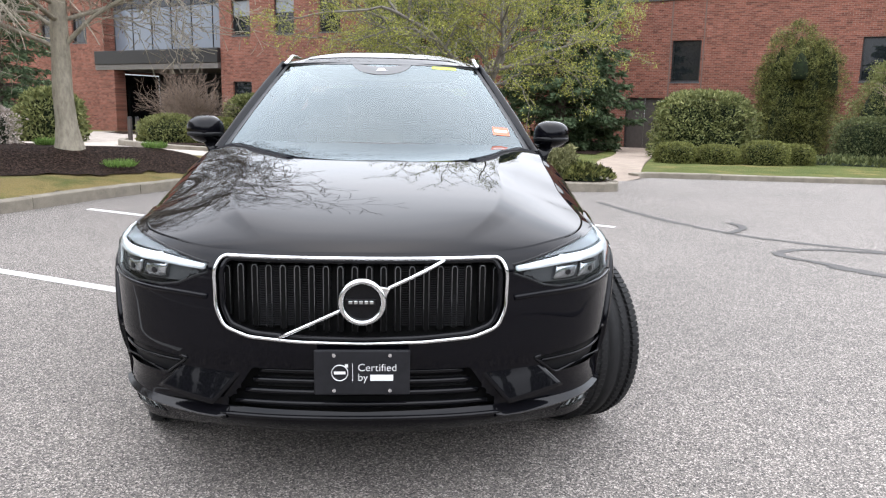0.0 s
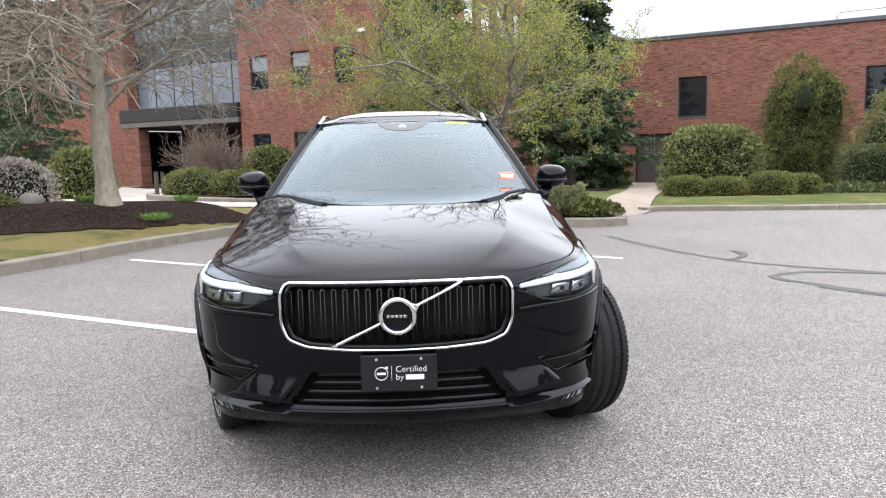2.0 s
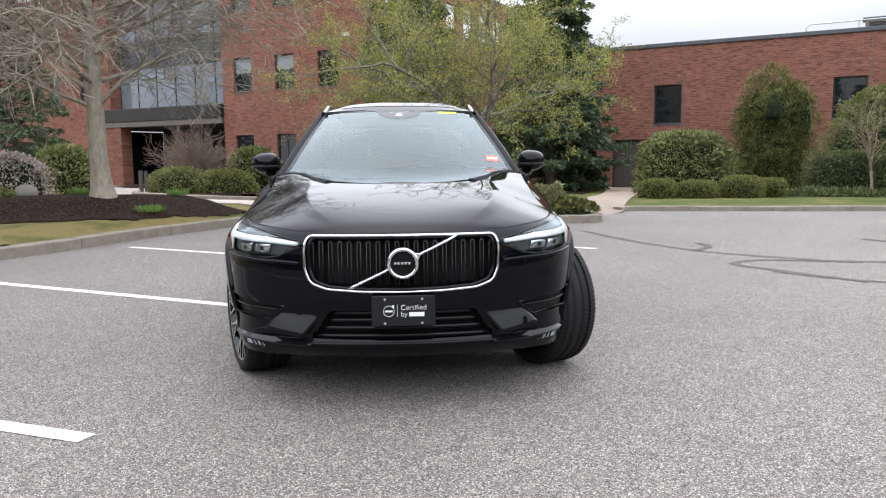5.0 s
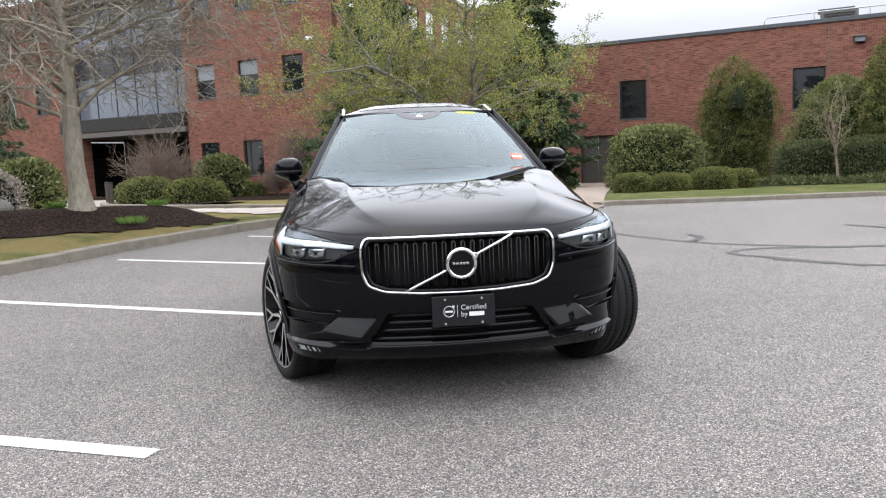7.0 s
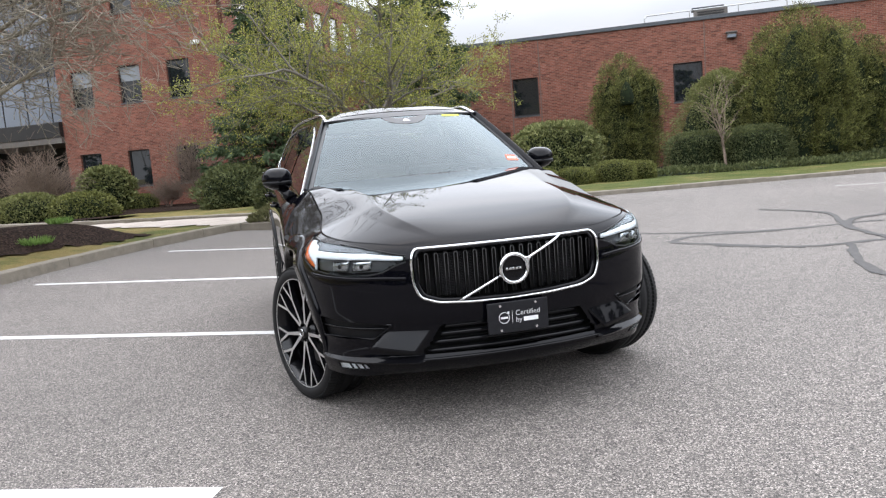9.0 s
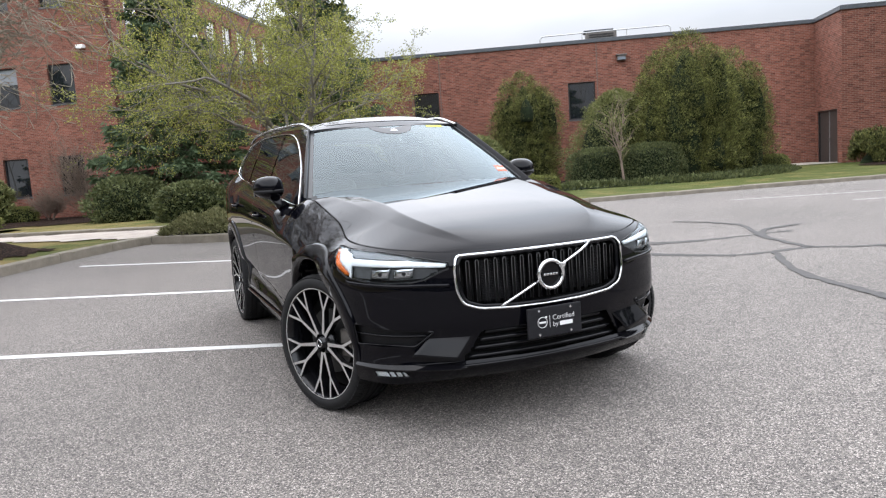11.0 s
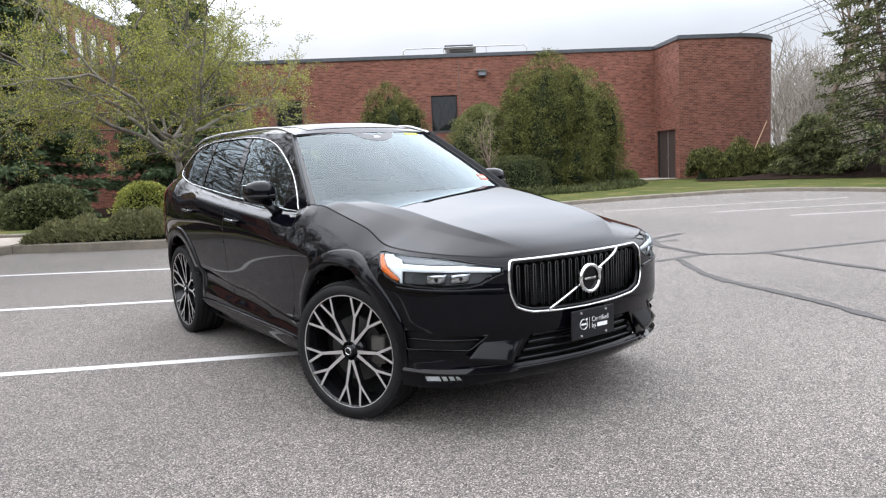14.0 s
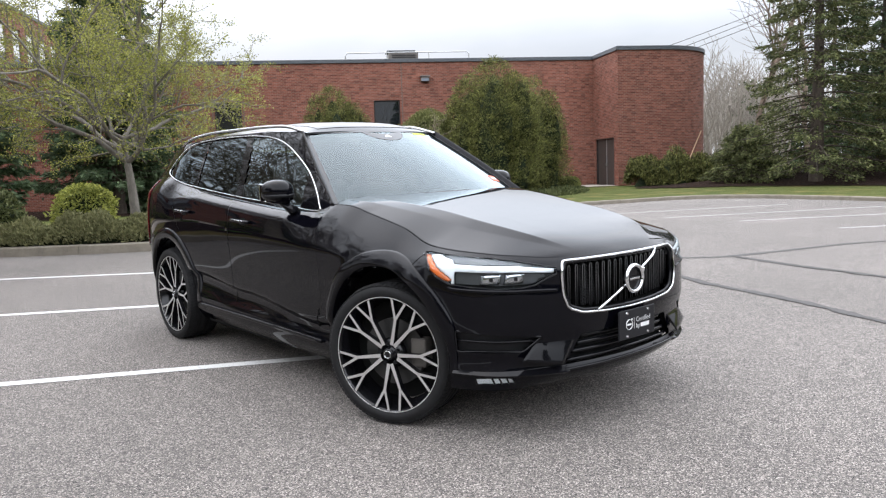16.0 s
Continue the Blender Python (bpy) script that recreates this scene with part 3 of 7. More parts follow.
def window_unit(parent, x0, x1, z0, z1, glass, depth=0.14, blind=0.0, mullion=False, cloth=None):
    """A fixed window in a wall's local frame: frame bars, pane, sill, and a blind behind the pane where one shows."""
    w = 0.06
    holder = part("window", boxes((x0, x1, depth - 0.03, depth + 0.05, z0, z0 + w), (x0, x1, depth - 0.03, depth + 0.05, z1 - w, z1),
                                  (x0, x0 + w, depth - 0.03, depth + 0.05, z0 + w, z1 - w), (x1 - w, x1, depth - 0.03, depth + 0.05, z0 + w, z1 - w)), FRAME, parent)
    part("pane", boxes((x0 + w, x1 - w, depth + 0.005, depth + 0.02, z0 + w, z1 - w)), glass, holder)
    if mullion:
        part("mullion", boxes(((x0 + x1) / 2 - 0.025, (x0 + x1) / 2 + 0.025, depth - 0.025, depth + 0.04, z0 + w, z1 - w)), FRAME, holder)
    part("sill", boxes((x0 - 0.02, x1 + 0.02, -0.025, depth, z0 - 0.06, z0 - 0.002), bevel=0.006), COPING, holder)
    if blind:
        part("blind", boxes((x0 + w, x1 - w, depth - 0.006, depth + 0.003, z1 - w - (z1 - z0) * blind, z1 - w)), cloth or WHITEBLIND, holder)
    return holder


# long low wing
WING = thing("low_wing_building", Matrix.Translation((10.15, 34.1, 0)) @ A25, "single-storey red brick wing with a dark metal coping", "building")
WX0, WX1, WTOP = -15.6, 15.25, 6.2
wing_open = [(-2.95 - WX0, -1.72 - WX0, 2.75, 4.5), (4.38 - WX0, 5.63 - WX0, 2.75, 4.45), (-4.85 - WX0, -3.2 - WX0, -0.2, 2.05), (-9.6 - WX0, -8.35 - WX0, 2.75, 4.5)]
wall = wall_slab("wall", pose(WX0, 0, 0), WX1 - WX0, -0.5, WTOP, 0.35, wing_open, BRICK, "red brick wall", WING)
for o in (wing_open[0], wing_open[1], wing_open[3]):
    window_unit(wall, o[0], o[1], o[2], o[3], DARKGLASS)
o = wing_open[2]
door = part("door", boxes((o[0], (o[0] + o[1]) / 2 - 0.006, 0.14, 0.19, -0.2, 2.05), ((o[0] + o[1]) / 2 + 0.006, o[1], 0.14, 0.19, -0.2, 2.05), bevel=0.008), BRONZE, wall, "brown metal service door")
part("door_frame", boxes((o[0] - 0.05, o[0] + 0.03, 0.05, 0.2, -0.2, 2.05), (o[1] - 0.03, o[1] + 0.05, 0.05, 0.2, -0.2, 2.05), (o[0] - 0.05, o[1] + 0.05, 0.05, 0.2, 2.05, 2.12)), FRAME, wall)
part("control_joint", boxes((-3.05 - WX0, -2.98 - WX0, -0.004, 0.01, -0.4, WTOP)), JOINT, wall)
part("control_joint", boxes((-1.66 - WX0, -1.60 - WX0, -0.004, 0.01, -0.4, WTOP)), JOINT, wall)
part("control_joint", boxes((5.72 - WX0, 5.77 - WX0, -0.004, 0.01, -0.4, WTOP)), JOINT, wall)
part("coping", boxes((WX0, WX1 + 0.05, -0.06, 0.42, WTOP, WTOP + 0.17), bevel=0.012), COPING, WING)
part("roof", boxes((WX0, WX1, 0.35, 22.0, WTOP - 0.5, WTOP - 0.35)), GRAVELROOF, WING)
# return wall with the double door, and the round-ended bay
RET = 3.2
ret_open = [(0.28, 2.68, 0.0, 2.3)]
ret = wall_slab("wall", pose(WX1, 0, 0, 0, 0, -90), RET - 0.02, -0.5, WTOP, 0.35, ret_open, BRICK, "red brick return wall", WING)
for k, (a, b) in enumerate(((0.33, 1.47), (1.49, 2.63))):
    leaf = part("door", boxes((a, b, 0.12, 0.17, 0.0, 2.25), bevel=0.006), BRONZE, ret, "brown metal door leaf")
    part("door_handle", boxes((b - 0.10 if k == 0 else a + 0.07, b - 0.07 if k == 0 else a + 0.10, 0.07, 0.12, 0.95, 1.10), bevel=0.006), LAMPGREY, leaf)
part("door_frame", boxes((0.28, 0.33, 0.05, 0.2, 0.0, 2.3), (2.63, 2.68, 0.05, 0.2, 0.0, 2.3), (0.33, 2.63, 0.05, 0.2, 2.25, 2.3)), FRAME, ret)


def bay_outline(off=0.0):
    x0, y0, w, r = WX1, -RET, 5.45, 3.2
    pts = [(x0 - off, y0 - off)]
    cx, cy = x0 + w - r, y0 + r
    for k in range(29):
        a = -math.pi / 2 + math.pi / 2 * k / 28
        pts.append((cx + (r + off) * math.cos(a), cy + (r + off) * math.sin(a)))
    pts.append((x0 + w + off, y0 + 14.0))
    return pts


def curved_wall(pts, z0, z1, back):
    """A wall of some thickness along an outline; back: its inner outline."""
    bm = bmesh.new()
    lo = [bm.verts.new((x, y, z0)) for x, y in pts]
    hi = [bm.verts.new((x, y, z1)) for x, y in pts]
    bhi = [bm.verts.new((x, y, z1)) for x, y in back]
    blo = [bm.verts.new((x, y, z0)) for x, y in back]
    for i in range(len(pts) - 1):
        bm.faces.new((lo[i], lo[i + 1], hi[i + 1], hi[i]))
        bm.faces.new((hi[i], hi[i + 1], bhi[i + 1], bhi[i]))
        bm.faces.new((bhi[i], bhi[i + 1], blo[i + 1], blo[i]))
        bm.faces.new((blo[i], blo[i + 1], lo[i + 1], lo[i]))
    # distance along the outline, for brickwork that runs round a curve
    run = [0.0]
    for p_, q_ in zip(pts, pts[1:]):
        run.append(run[-1] + math.dist(p_, q_))
    far = {}
    for row in (lo, hi, bhi, blo):
        for v_, d_ in zip(row, run):
            far[v_] = d_
    uv = bm.loops.layers.uv.new("along")
    for f_ in bm.faces:
        for l_ in f_.loops:
            l_[uv].uv = (far[l_.vert], l_.vert.co.z)
    return bm


def unrolled_brick():
    """Brick for the round bay: courses run round it by distance along the wall."""
    return brick_material("red_brick_bay", 0.63, True)


bay = part("wall", curved_wall(bay_outline(), -0.5, WTOP, bay_outline(-0.35)), unrolled_brick(), WING, "red brick wall with a rounded end")
part("coping", curved_wall(bay_outline(0.06), WTOP, WTOP + 0.17, bay_outline(-0.42)), COPING, WING)
part("coping", boxes((WX1 - 0.06, WX1 + 0.42, -RET, 0.0, WTOP + 0.002, WTOP + 0.168)), COPING, WING)
part("roof", boxes((WX1 + 0.3, WX1 + 4.6, -RET + 1.6, 14.0, WTOP - 0.5, WTOP - 0.35)), GRAVELROOF, WING)
# wall lamp, roof unit, guard rail, small camera on the bay
lampb = bmesh.new()
box(lampb, -0.2, 0.2, -0.22, 0.0, 5.28, 5.5, 0.03)
box(lampb, -0.24, 0.24, -0.26, -0.02, 5.5, 5.56, 0.015)
wl = thing("wall_lamp", Matrix.Translation((10.15, 34.1, 0)) @ A25 @ pose(6.86, 0, 0), "grey box floodlight fixed to the brick wall", "lamp")
part("housing", lampb, LAMPGREY, wl)
part("lens", boxes((-0.16, 0.16, -0.228, -0.2, 5.3, 5.42)), GREYGLASS, wl)
ru = thing("roof_unit", Matrix.Translation((10.15, 34.1, 0)) @ A25 @ pose(6.2, 3.2, 6.15), "grey ventilation unit on the flat roof", "ventilation unit")
part("casing", boxes((-0.75, 0.75, -0.5, 0.5, 0, 0.95), bevel=0.03), LAMPGREY, ru)
part("hood", boxes((-0.85, 0.6, -0.55, 0.55, 0.95, 1.02), bevel=0.02), COPING, ru)
for k in range(6):
    part("louvre", boxes((-0.6, 0.6, -0.53, -0.5, 0.2 + 0.11 * k, 0.26 + 0.11 * k)), FRAME, ru)
gr = thing("guard_rail", Matrix.Translation((10.15, 34.1, 0)) @ A25, "thin galvanised guard rail on the roof edge", "rail")
bm = bmesh.new()
tube(bm, [(3.2, 1.4, 5.85), (3.2, 1.4, 6.75), (3.32, 1.4, 6.86), (6.0, 1.4, 6.88), (9.2, 1.4, 6.88), (9.32, 1.4, 6.78), (9.32, 1.4, 5.85)], 0.028, 8)
part("rail", bm, GALV, gr)
for x in (5.2, 7.3):
    bm = bmesh.new()
    tube(bm, [(x, 1.4, 5.85), (x, 1.4, 6.87)], 0.022, 6)
    part("post", bm, GALV, gr)

# three-storey main block
MAIN = thing("main_building", Matrix.Translation((-10.6, 38.8, 0)) @ A25, "three-storey red brick office building with dark glazed entrance", "building")
MX0, MX1, MTOP = -4.45, 5.13, 11.6
fopen = []
for x0 in (-3.62, -0.76, 2.03):
    for z0, z1 in ((0.88, 2.64), (4.95, 6.72), (9.2, 10.95)):
        fopen.append((x0 - MX0, x0 + 1.27 - MX0, z0, z1))
fw = wall_slab("wall", pose(MX0, 0, 0), MX1 - MX0, -0.6, MTOP, 0.4, fopen, BRICK, "red brick front wall", MAIN)
for k, o in enumerate(fopen):
    window_unit(fw, *o, DARKGLASS, blind=0 if k % 3 == 0 else (0.42, 0.38, 0.0)[k // 3], cloth=GREYBLIND)
# side wall that runs back
sopen = []
for k in range(22):
    x0 = 1.6 + 2.16 * k
    for z0, z1 in ((8.1, 10.2), (4.3, 6.3)):
        sopen.append((x0, x0 + 1.30, z0, z1))
sw = wall_slab("wall", pose(MX1, 0, 0, 0, 0, 90), 50, -0.6, 11.25, 0.4, sopen, BRICK, "red brick side wall with tall windows", MAIN)
for o in sopen:
    window_unit(sw, *o, GREYGLASS, blind=0.75)
part("coping", boxes((MX1 - 0.42, MX1 + 0.06, -0.06, 50, 11.25, 11.42)), COPING, MAIN)
part("coping", boxes((MX0, MX1 + 0.06, -0.06, 0.45, MTOP, MTOP + 0.17)), COPING, MAIN)
part("roof", boxes((-30, MX1 - 0.42, 0.4, 50, 10.9, 11.05)), GRAVELROOF, MAIN)
# glazed entrance bay, set a little back
EX0 = -14.0
ent = part("curtain_wall", boxes((EX0, MX0, 1.15, 1.35, 3.35, 11.6)), SPANDREL, MAIN, "dark glass and panel curtain wall")
cols = 6
cw = (MX0 - EX0) / cols
for k in range(cols):
    for z0, z1, g in ((4.35, 6.8, GREYGLASS), (6.86, 8.35, SPANDREL), (8.42, 10.9, GREYGLASS), (3.4, 4.3, SPANDREL)):
        part("pane", boxes((EX0 + cw * k + 0.04, EX0 + cw * (k + 1) - 0.04, 1.10, 1.148, z0, z1)), g, ent)
for k in range(cols + 1):
    part("mullion", boxes((EX0 + cw * k - 0.02, EX0 + cw * k + 0.02, 1.07, 1.149, 3.36, 11.6)), FRAME, ent)
part("canopy", boxes((EX0 - 0.2, MX0 - 0.002, -0.25, 1.1, 3.62, 4.38), bevel=0.02), FRAME, MAIN, "dark metal canopy band over the entrance")
part("soffit", boxes((EX0 - 0.2, MX0, -0.2, 4.5, 3.32, 3.61)), LAMPGREY, MAIN, "grey metal soffit beam")
for x in (-13.3,):
    part("pier", boxes((x - 0.8, x + 0.62, -0.15, 0.6, -0.6, 3.315)), BRICK, MAIN, "red brick pier")
# back wall coloured near-black for the shade inside the recess
part("wall", boxes((EX0, MX0, 4.2, 4.4, -0.6, 3.315)), DARKIN, MAIN, "near-black wall standing in for the shaded entrance recess")
for k in range(4):
    x = -12.4 + 0.95 * k
    dl = part("door", boxes((x, x + 0.06, 3.9, 3.98, -0.15, 2.3), (x + 0.84, x + 0.9, 3.9, 3.98, -0.15, 2.3), (x + 0.06, x + 0.84, 3.9, 3.98, 2.22, 2.3), (x + 0.06, x + 0.84, 3.9, 3.98, -0.15, 0.05)), FRAME, MAIN, "dark glass entrance door")
    part("pane", boxes((x + 0.06, x + 0.84, 3.93, 3.95, 0.05, 2.22)), DARKGLASS, dl)
lopen = [(2.2, 3.4, 0.8, 2.6), (2.2, 3.4, 4.95, 6.7), (5.2, 6.5, 4.95, 6.7), (5.2, 6.5, 9.2, 10.9), (2.2, 3.4, 9.2, 10.9)]
part("wall", boxes((EX0 - 0.32, EX0 - 0.003, 0.701, 4.4, 3.2, MTOP)), BRICK, MAIN, "red brick return wall of the entrance recess")
# added dark sheet over the return wall, so the recess side reads as shaded
part("recess_shade_side", boxes((EX0 - 0.32, EX0 - 0.003, 0.701, 4.19, -0.6, 3.145)), DARKGLASS, MAIN, "dark glass sheet added for the shade at the recess side")
lw = wall_slab("wall", pose(-30, 0.3, 0), 30 + EX0, -0.6, MTOP, 0.4, [(x0 + 8, x1 + 8, z0, z1) for x0, x1, z0, z1 in lopen], BRICK, "red brick wall left of the entrance", MAIN)
for x0, x1, z0, z1 in lopen:
    window_unit(lw, x0 + 8, x1 + 8, z0, z1, DARKGLASS)
cd = bmesh.new()
box(cd, -0.18, 0.18, -0.24, 0.0, 7.26, 7.44, 0.03)
cyl(cd, (0.1, -0.3, 7.3), (0.1, -0.1, 7.33), 0.06, 0.07, 12)
cb = thing("security_camera", Matrix.Translation((-10.6, 38.8, 0)) @ A25 @ pose(3.86, 0, 0), "small white security camera on the brick wall", "camera")
part("housing", cd, WHITEPLASTIC, cb)

part("door_post", boxes((1.465, 1.495, 0.095, 0.119, 0.0, 2.25)), GALV, ret, "pale metal strip between the door leaves")

# ---- the car ----
PAINT = paint_material()
CHROME = Mat("chrome", (0.72, 0.73, 0.74), 0.07, 1.0).m
SATIN = Mat("satin_silver", (0.50, 0.51, 0.52), 0.25, 1.0).m
GLOSSBLACK = Mat("gloss_black_trim", (0.004, 0.004, 0.005), 0.03, 0.0, Specular_IOR_Level=0.20).m
BLACKPLASTIC = plain("black_plastic", (0.010, 0.010, 0.011), 0.42, 0.0, 0.2, 60.0)
DEEPBLACK = plain("black_void", (0.004, 0.004, 0.004), 0.8)
RUBBER = plain("tyre_rubber", (0.010, 0.010, 0.0105), 0.70, 0.0, 0.25, 30.0, Specular_IOR_Level=0.25)
WINDSHIELD = thin_glass("windshield_glass", (0.40, 0.46, 0.46), 1.32)
SIDEGLASS = thin_glass("front_door_glass", (0.20, 0.23, 0.225), 1.2)
PRIVACY = thin_glass("privacy_glass", (0.035, 0.038, 0.04), 0.75)
LENSCOVER = thin_glass("lamp_cover", (0.92, 0.94, 0.95), 0.55)
AMBER = Mat("amber_reflector", (0.75, 0.16, 0.02), 0.25, 0.0, Coat_Weight=0.6).m
DRL = Mat("white_light_guide", (0.90, 0.92, 0.94), 0.30, 0.0, Coat_Weight=0.8).m
PANELGREY = Mat("grey_lamp_panel", (0.10, 0.102, 0.108), 0.28, 0.4).m
SMOKED = Mat("smoked_lamp_panel", (0.15, 0.155, 0.165), 0.25).m
SHROUD = Mat("camera_shroud", (0.045, 0.047, 0.050), 0.3, 0.0, Specular_IOR_Level=0.35).m
LAMPBLACK = Mat("lamp_housing_black", (0.010, 0.010, 0.011), 0.35, 0.0, Specular_IOR_Level=0.2).m
REFLECTOR = Mat("lamp_reflector", (0.55, 0.56, 0.58), 0.15, 1.0).m
MACHINED = Mat("machined_alloy", (0.80, 0.80, 0.81), 0.30, 1.0).m
SLATBLACK = Mat("grille_slat_black", (0.0035, 0.0035, 0.0035), 0.5, 0.0, Specular_IOR_Level=0.06).m
SLATEDGE = Mat("grille_slat_edge", (0.24, 0.24, 0.25), 0.28, 0.9).m
WHEELBLACK = Mat("gloss_black_alloy", (0.005, 0.005, 0.006), 0.16, 0.0, Specular_IOR_Level=0.35).m
DISC = Mat("brake_disc_steel", (0.07, 0.07, 0.07), 0.4, 0.9).m
TAILRED = Mat("red_tail_lamp", (0.11, 0.004, 0.005), 0.08, 0.0, Coat_Weight=1.0).m
INTERIOR = plain("grey_interior", (0.10, 0.10, 0.105), 0.7, 0.0, 0.15, 20.0)
LIGHTINT = plain("pale_headliner", (0.30, 0.30, 0.29), 0.8, 0.0, 0.1, 20.0)
PLATEBLACK = plain("black_plate_face", (0.014, 0.014, 0.016), 0.38, 0.0, 0.15, 40.0)
PRINTWHITE = plain("white_print", (0.70, 0.70, 0.70), 0.5)
YELLOWSTICK = plain("yellow_green_sticker", (0.46, 0.54, 0.05), 0.5)
REDSTICK = plain("red_sticker", (0.55, 0.13, 0.07), 0.5)

CAR = thing("car", Matrix.Translation((-0.765, 3.956, 0)) @ Matrix.Rotation(radians(6.6), 4, "Z"),
            "glossy black SUV with chrome grille and large alloy wheels", "car")

_ctrl = [(0, -0.862), (0.25, -0.850), (0.45, -0.812), (0.64, -0.744), (0.78, -0.652), (0.874, -0.508), (0.938, -0.31), (0.974, -0.02), (0.970, 0.45), (0.956, 1.2),
         (0.95, 2.0), (0.95, 2.6), (0.948, 2.95), (0.93, 3.25), (0.87, 3.50), (0.74, 3.66), (0.5, 3.74), (0.25, 3.77), (0, 3.775)]
_mir = [(-_ctrl[1][0], _ctrl[1][1])] + _ctrl + [(-_ctrl[-2][0], _ctrl[-2][1])]
_dense = [p for p in smooth_path([(u, v, 0) for u, v in _mir], 24)][24:-24]
OUT = np.array([(p.x, p.y) for p in _dense])
ARC = np.concatenate([[0], np.cumsum(np.hypot(*np.diff(OUT, axis=0).T))])
PHI_END = float(ARC[-1])
TAN = np.gradient(OUT, axis=0)
TAN /= np.linalg.norm(TAN, axis=1)[:, None]


def outline(phi):
    u, v = np.interp(phi, ARC, OUT[:, 0]), np.interp(phi, ARC, OUT[:, 1])
    tu, tv = np.interp(phi, ARC, TAN[:, 0]), np.interp(phi, ARC, TAN[:, 1])
    L = math.hypot(tu, tv)
    return u, v, tv / L, -tu / L


_front = int(np.argmax(OUT[:, 1] > 0.6))
_side0, _side1 = int(np.argmax(OUT[:, 1] > -0.5)), int(np.argmax(OUT[:, 1] > 3.45))


def phi_u(u):
    """Distance along the outline of a front point, by its distance from the centre line."""
    return float(np.interp(u, OUT[:_front, 0], ARC[:_front]))


def phi_v(v):
    return float(np.interp(v, OUT[_side0:_side1, 1], ARC[_side0:_side1]))


_ztop = [(0, 0.868), (phi_u(0.45), 0.866), (phi_u(0.55), 0.872), (phi_u(0.66), 0.884), (phi_u(0.79), 0.896), (phi_v(-0.30), 0.926), (phi_v(0.0), 1.004), (phi_v(0.3), 1.070), (phi_v(0.5), 1.112), (phi_v(0.61), 1.114), (phi_v(0.70), 1.092),
         (phi_v(0.8), 1.074), (phi_v(1.2), 1.097), (phi_v(1.87), 1.148), (phi_v(2.5), 1.210), (phi_v(2.8), 1.248), (phi_v(3.1), 1.305), (phi_v(3.4), 1.30), (PHI_END, 1.26)]
ztop = spline([a for a, b in _ztop], [b for a, b in _ztop])
_toff = [(0, 0.05), (phi_u(0.5), 0.05), (phi_u(0.72), 0.075), (phi_v(-0.35), 0.120), (phi_v(0.0), 0.195), (phi_v(0.3), 0.190), (phi_v(0.62), 0.165), (phi_v(0.9), 0.130), (phi_v(1.87), 0.112), (phi_v(2.8), 0.112), (phi_v(3.2), 0.14), (PHI_END, 0.22)]
topoff = spline([a for a, b in _toff], [b for a, b in _toff])
_stations = [
    (0.0, [(0.18, 0.20), (0.235, 0.10), (0.285, 0.030), (0.325, 0.004), (0.35, 0.020), (0.45, 0.018), (0.56, 0.002), (0.66, 0.0), (0.78, 0.008)]),
    (phi_u(0.45), [(0.18, 0.20), (0.235, 0.11), (0.285, 0.035), (0.325, 0.004), (0.35, 0.020), (0.45, 0.018), (0.56, 0.002), (0.66, 0.0), (0.78, 0.008)]),
    (phi_u(0.80), [(0.18, 0.100), (0.235, 0.056), (0.285, 0.036), (0.325, 0.026), (0.38, 0.030), (0.48, 0.012), (0.57, 0.0), (0.68, 0.0), (0.80, 0.010)]),
    (phi_v(-0.1), [(0.18, 0.12), (0.235, 0.07), (0.300, 0.036), (0.36, 0.022), (0.45, 0.014), (0.55, 0.010), (0.65, 0.006), (0.75, 0.0), (0.84, 0.0)]),
    (phi_v(0.65), [(0.18, 0.14), (0.235, 0.075), (0.290, 0.036), (0.335, 0.030), (0.385, 0.050), (0.425, 0.046), (0.455, 0.016), (0.66, 0.010), (0.88, 0.0)]),
    (phi_v(1.6), [(0.18, 0.14), (0.235, 0.075), (0.295, 0.036), (0.36, 0.028), (0.455, 0.060), (0.500, 0.056), (0.535, 0.018), (0.70, 0.010), (0.92, 0.0)]),
    (phi_v(2.4), [(0.18, 0.14), (0.235, 0.080), (0.300, 0.040), (0.38, 0.028), (0.525, 0.052), (0.570, 0.046), (0.605, 0.016), (0.74, 0.006), (0.95, 0.0)]),
    (phi_v(3.2), [(0.18, 0.16), (0.235, 0.10), (0.300, 0.055), (0.40, 0.030), (0.50, 0.020), (0.60, 0.012), (0.72, 0.006), (0.84, 0.0), (0.96, 0.0)]),
    (PHI_END, [(0.18, 0.20), (0.235, 0.12), (0.300, 0.05), (0.40, 0.010), (0.50, 0.0), (0.60, 0.0), (0.72, 0.02), (0.84, 0.04), (0.96, 0.06)]),
]
_sp = [(a, np.array([p[0] for p in t]), np.array([p[1] for p in t])) for a, t in _stations]
_offcache = {}


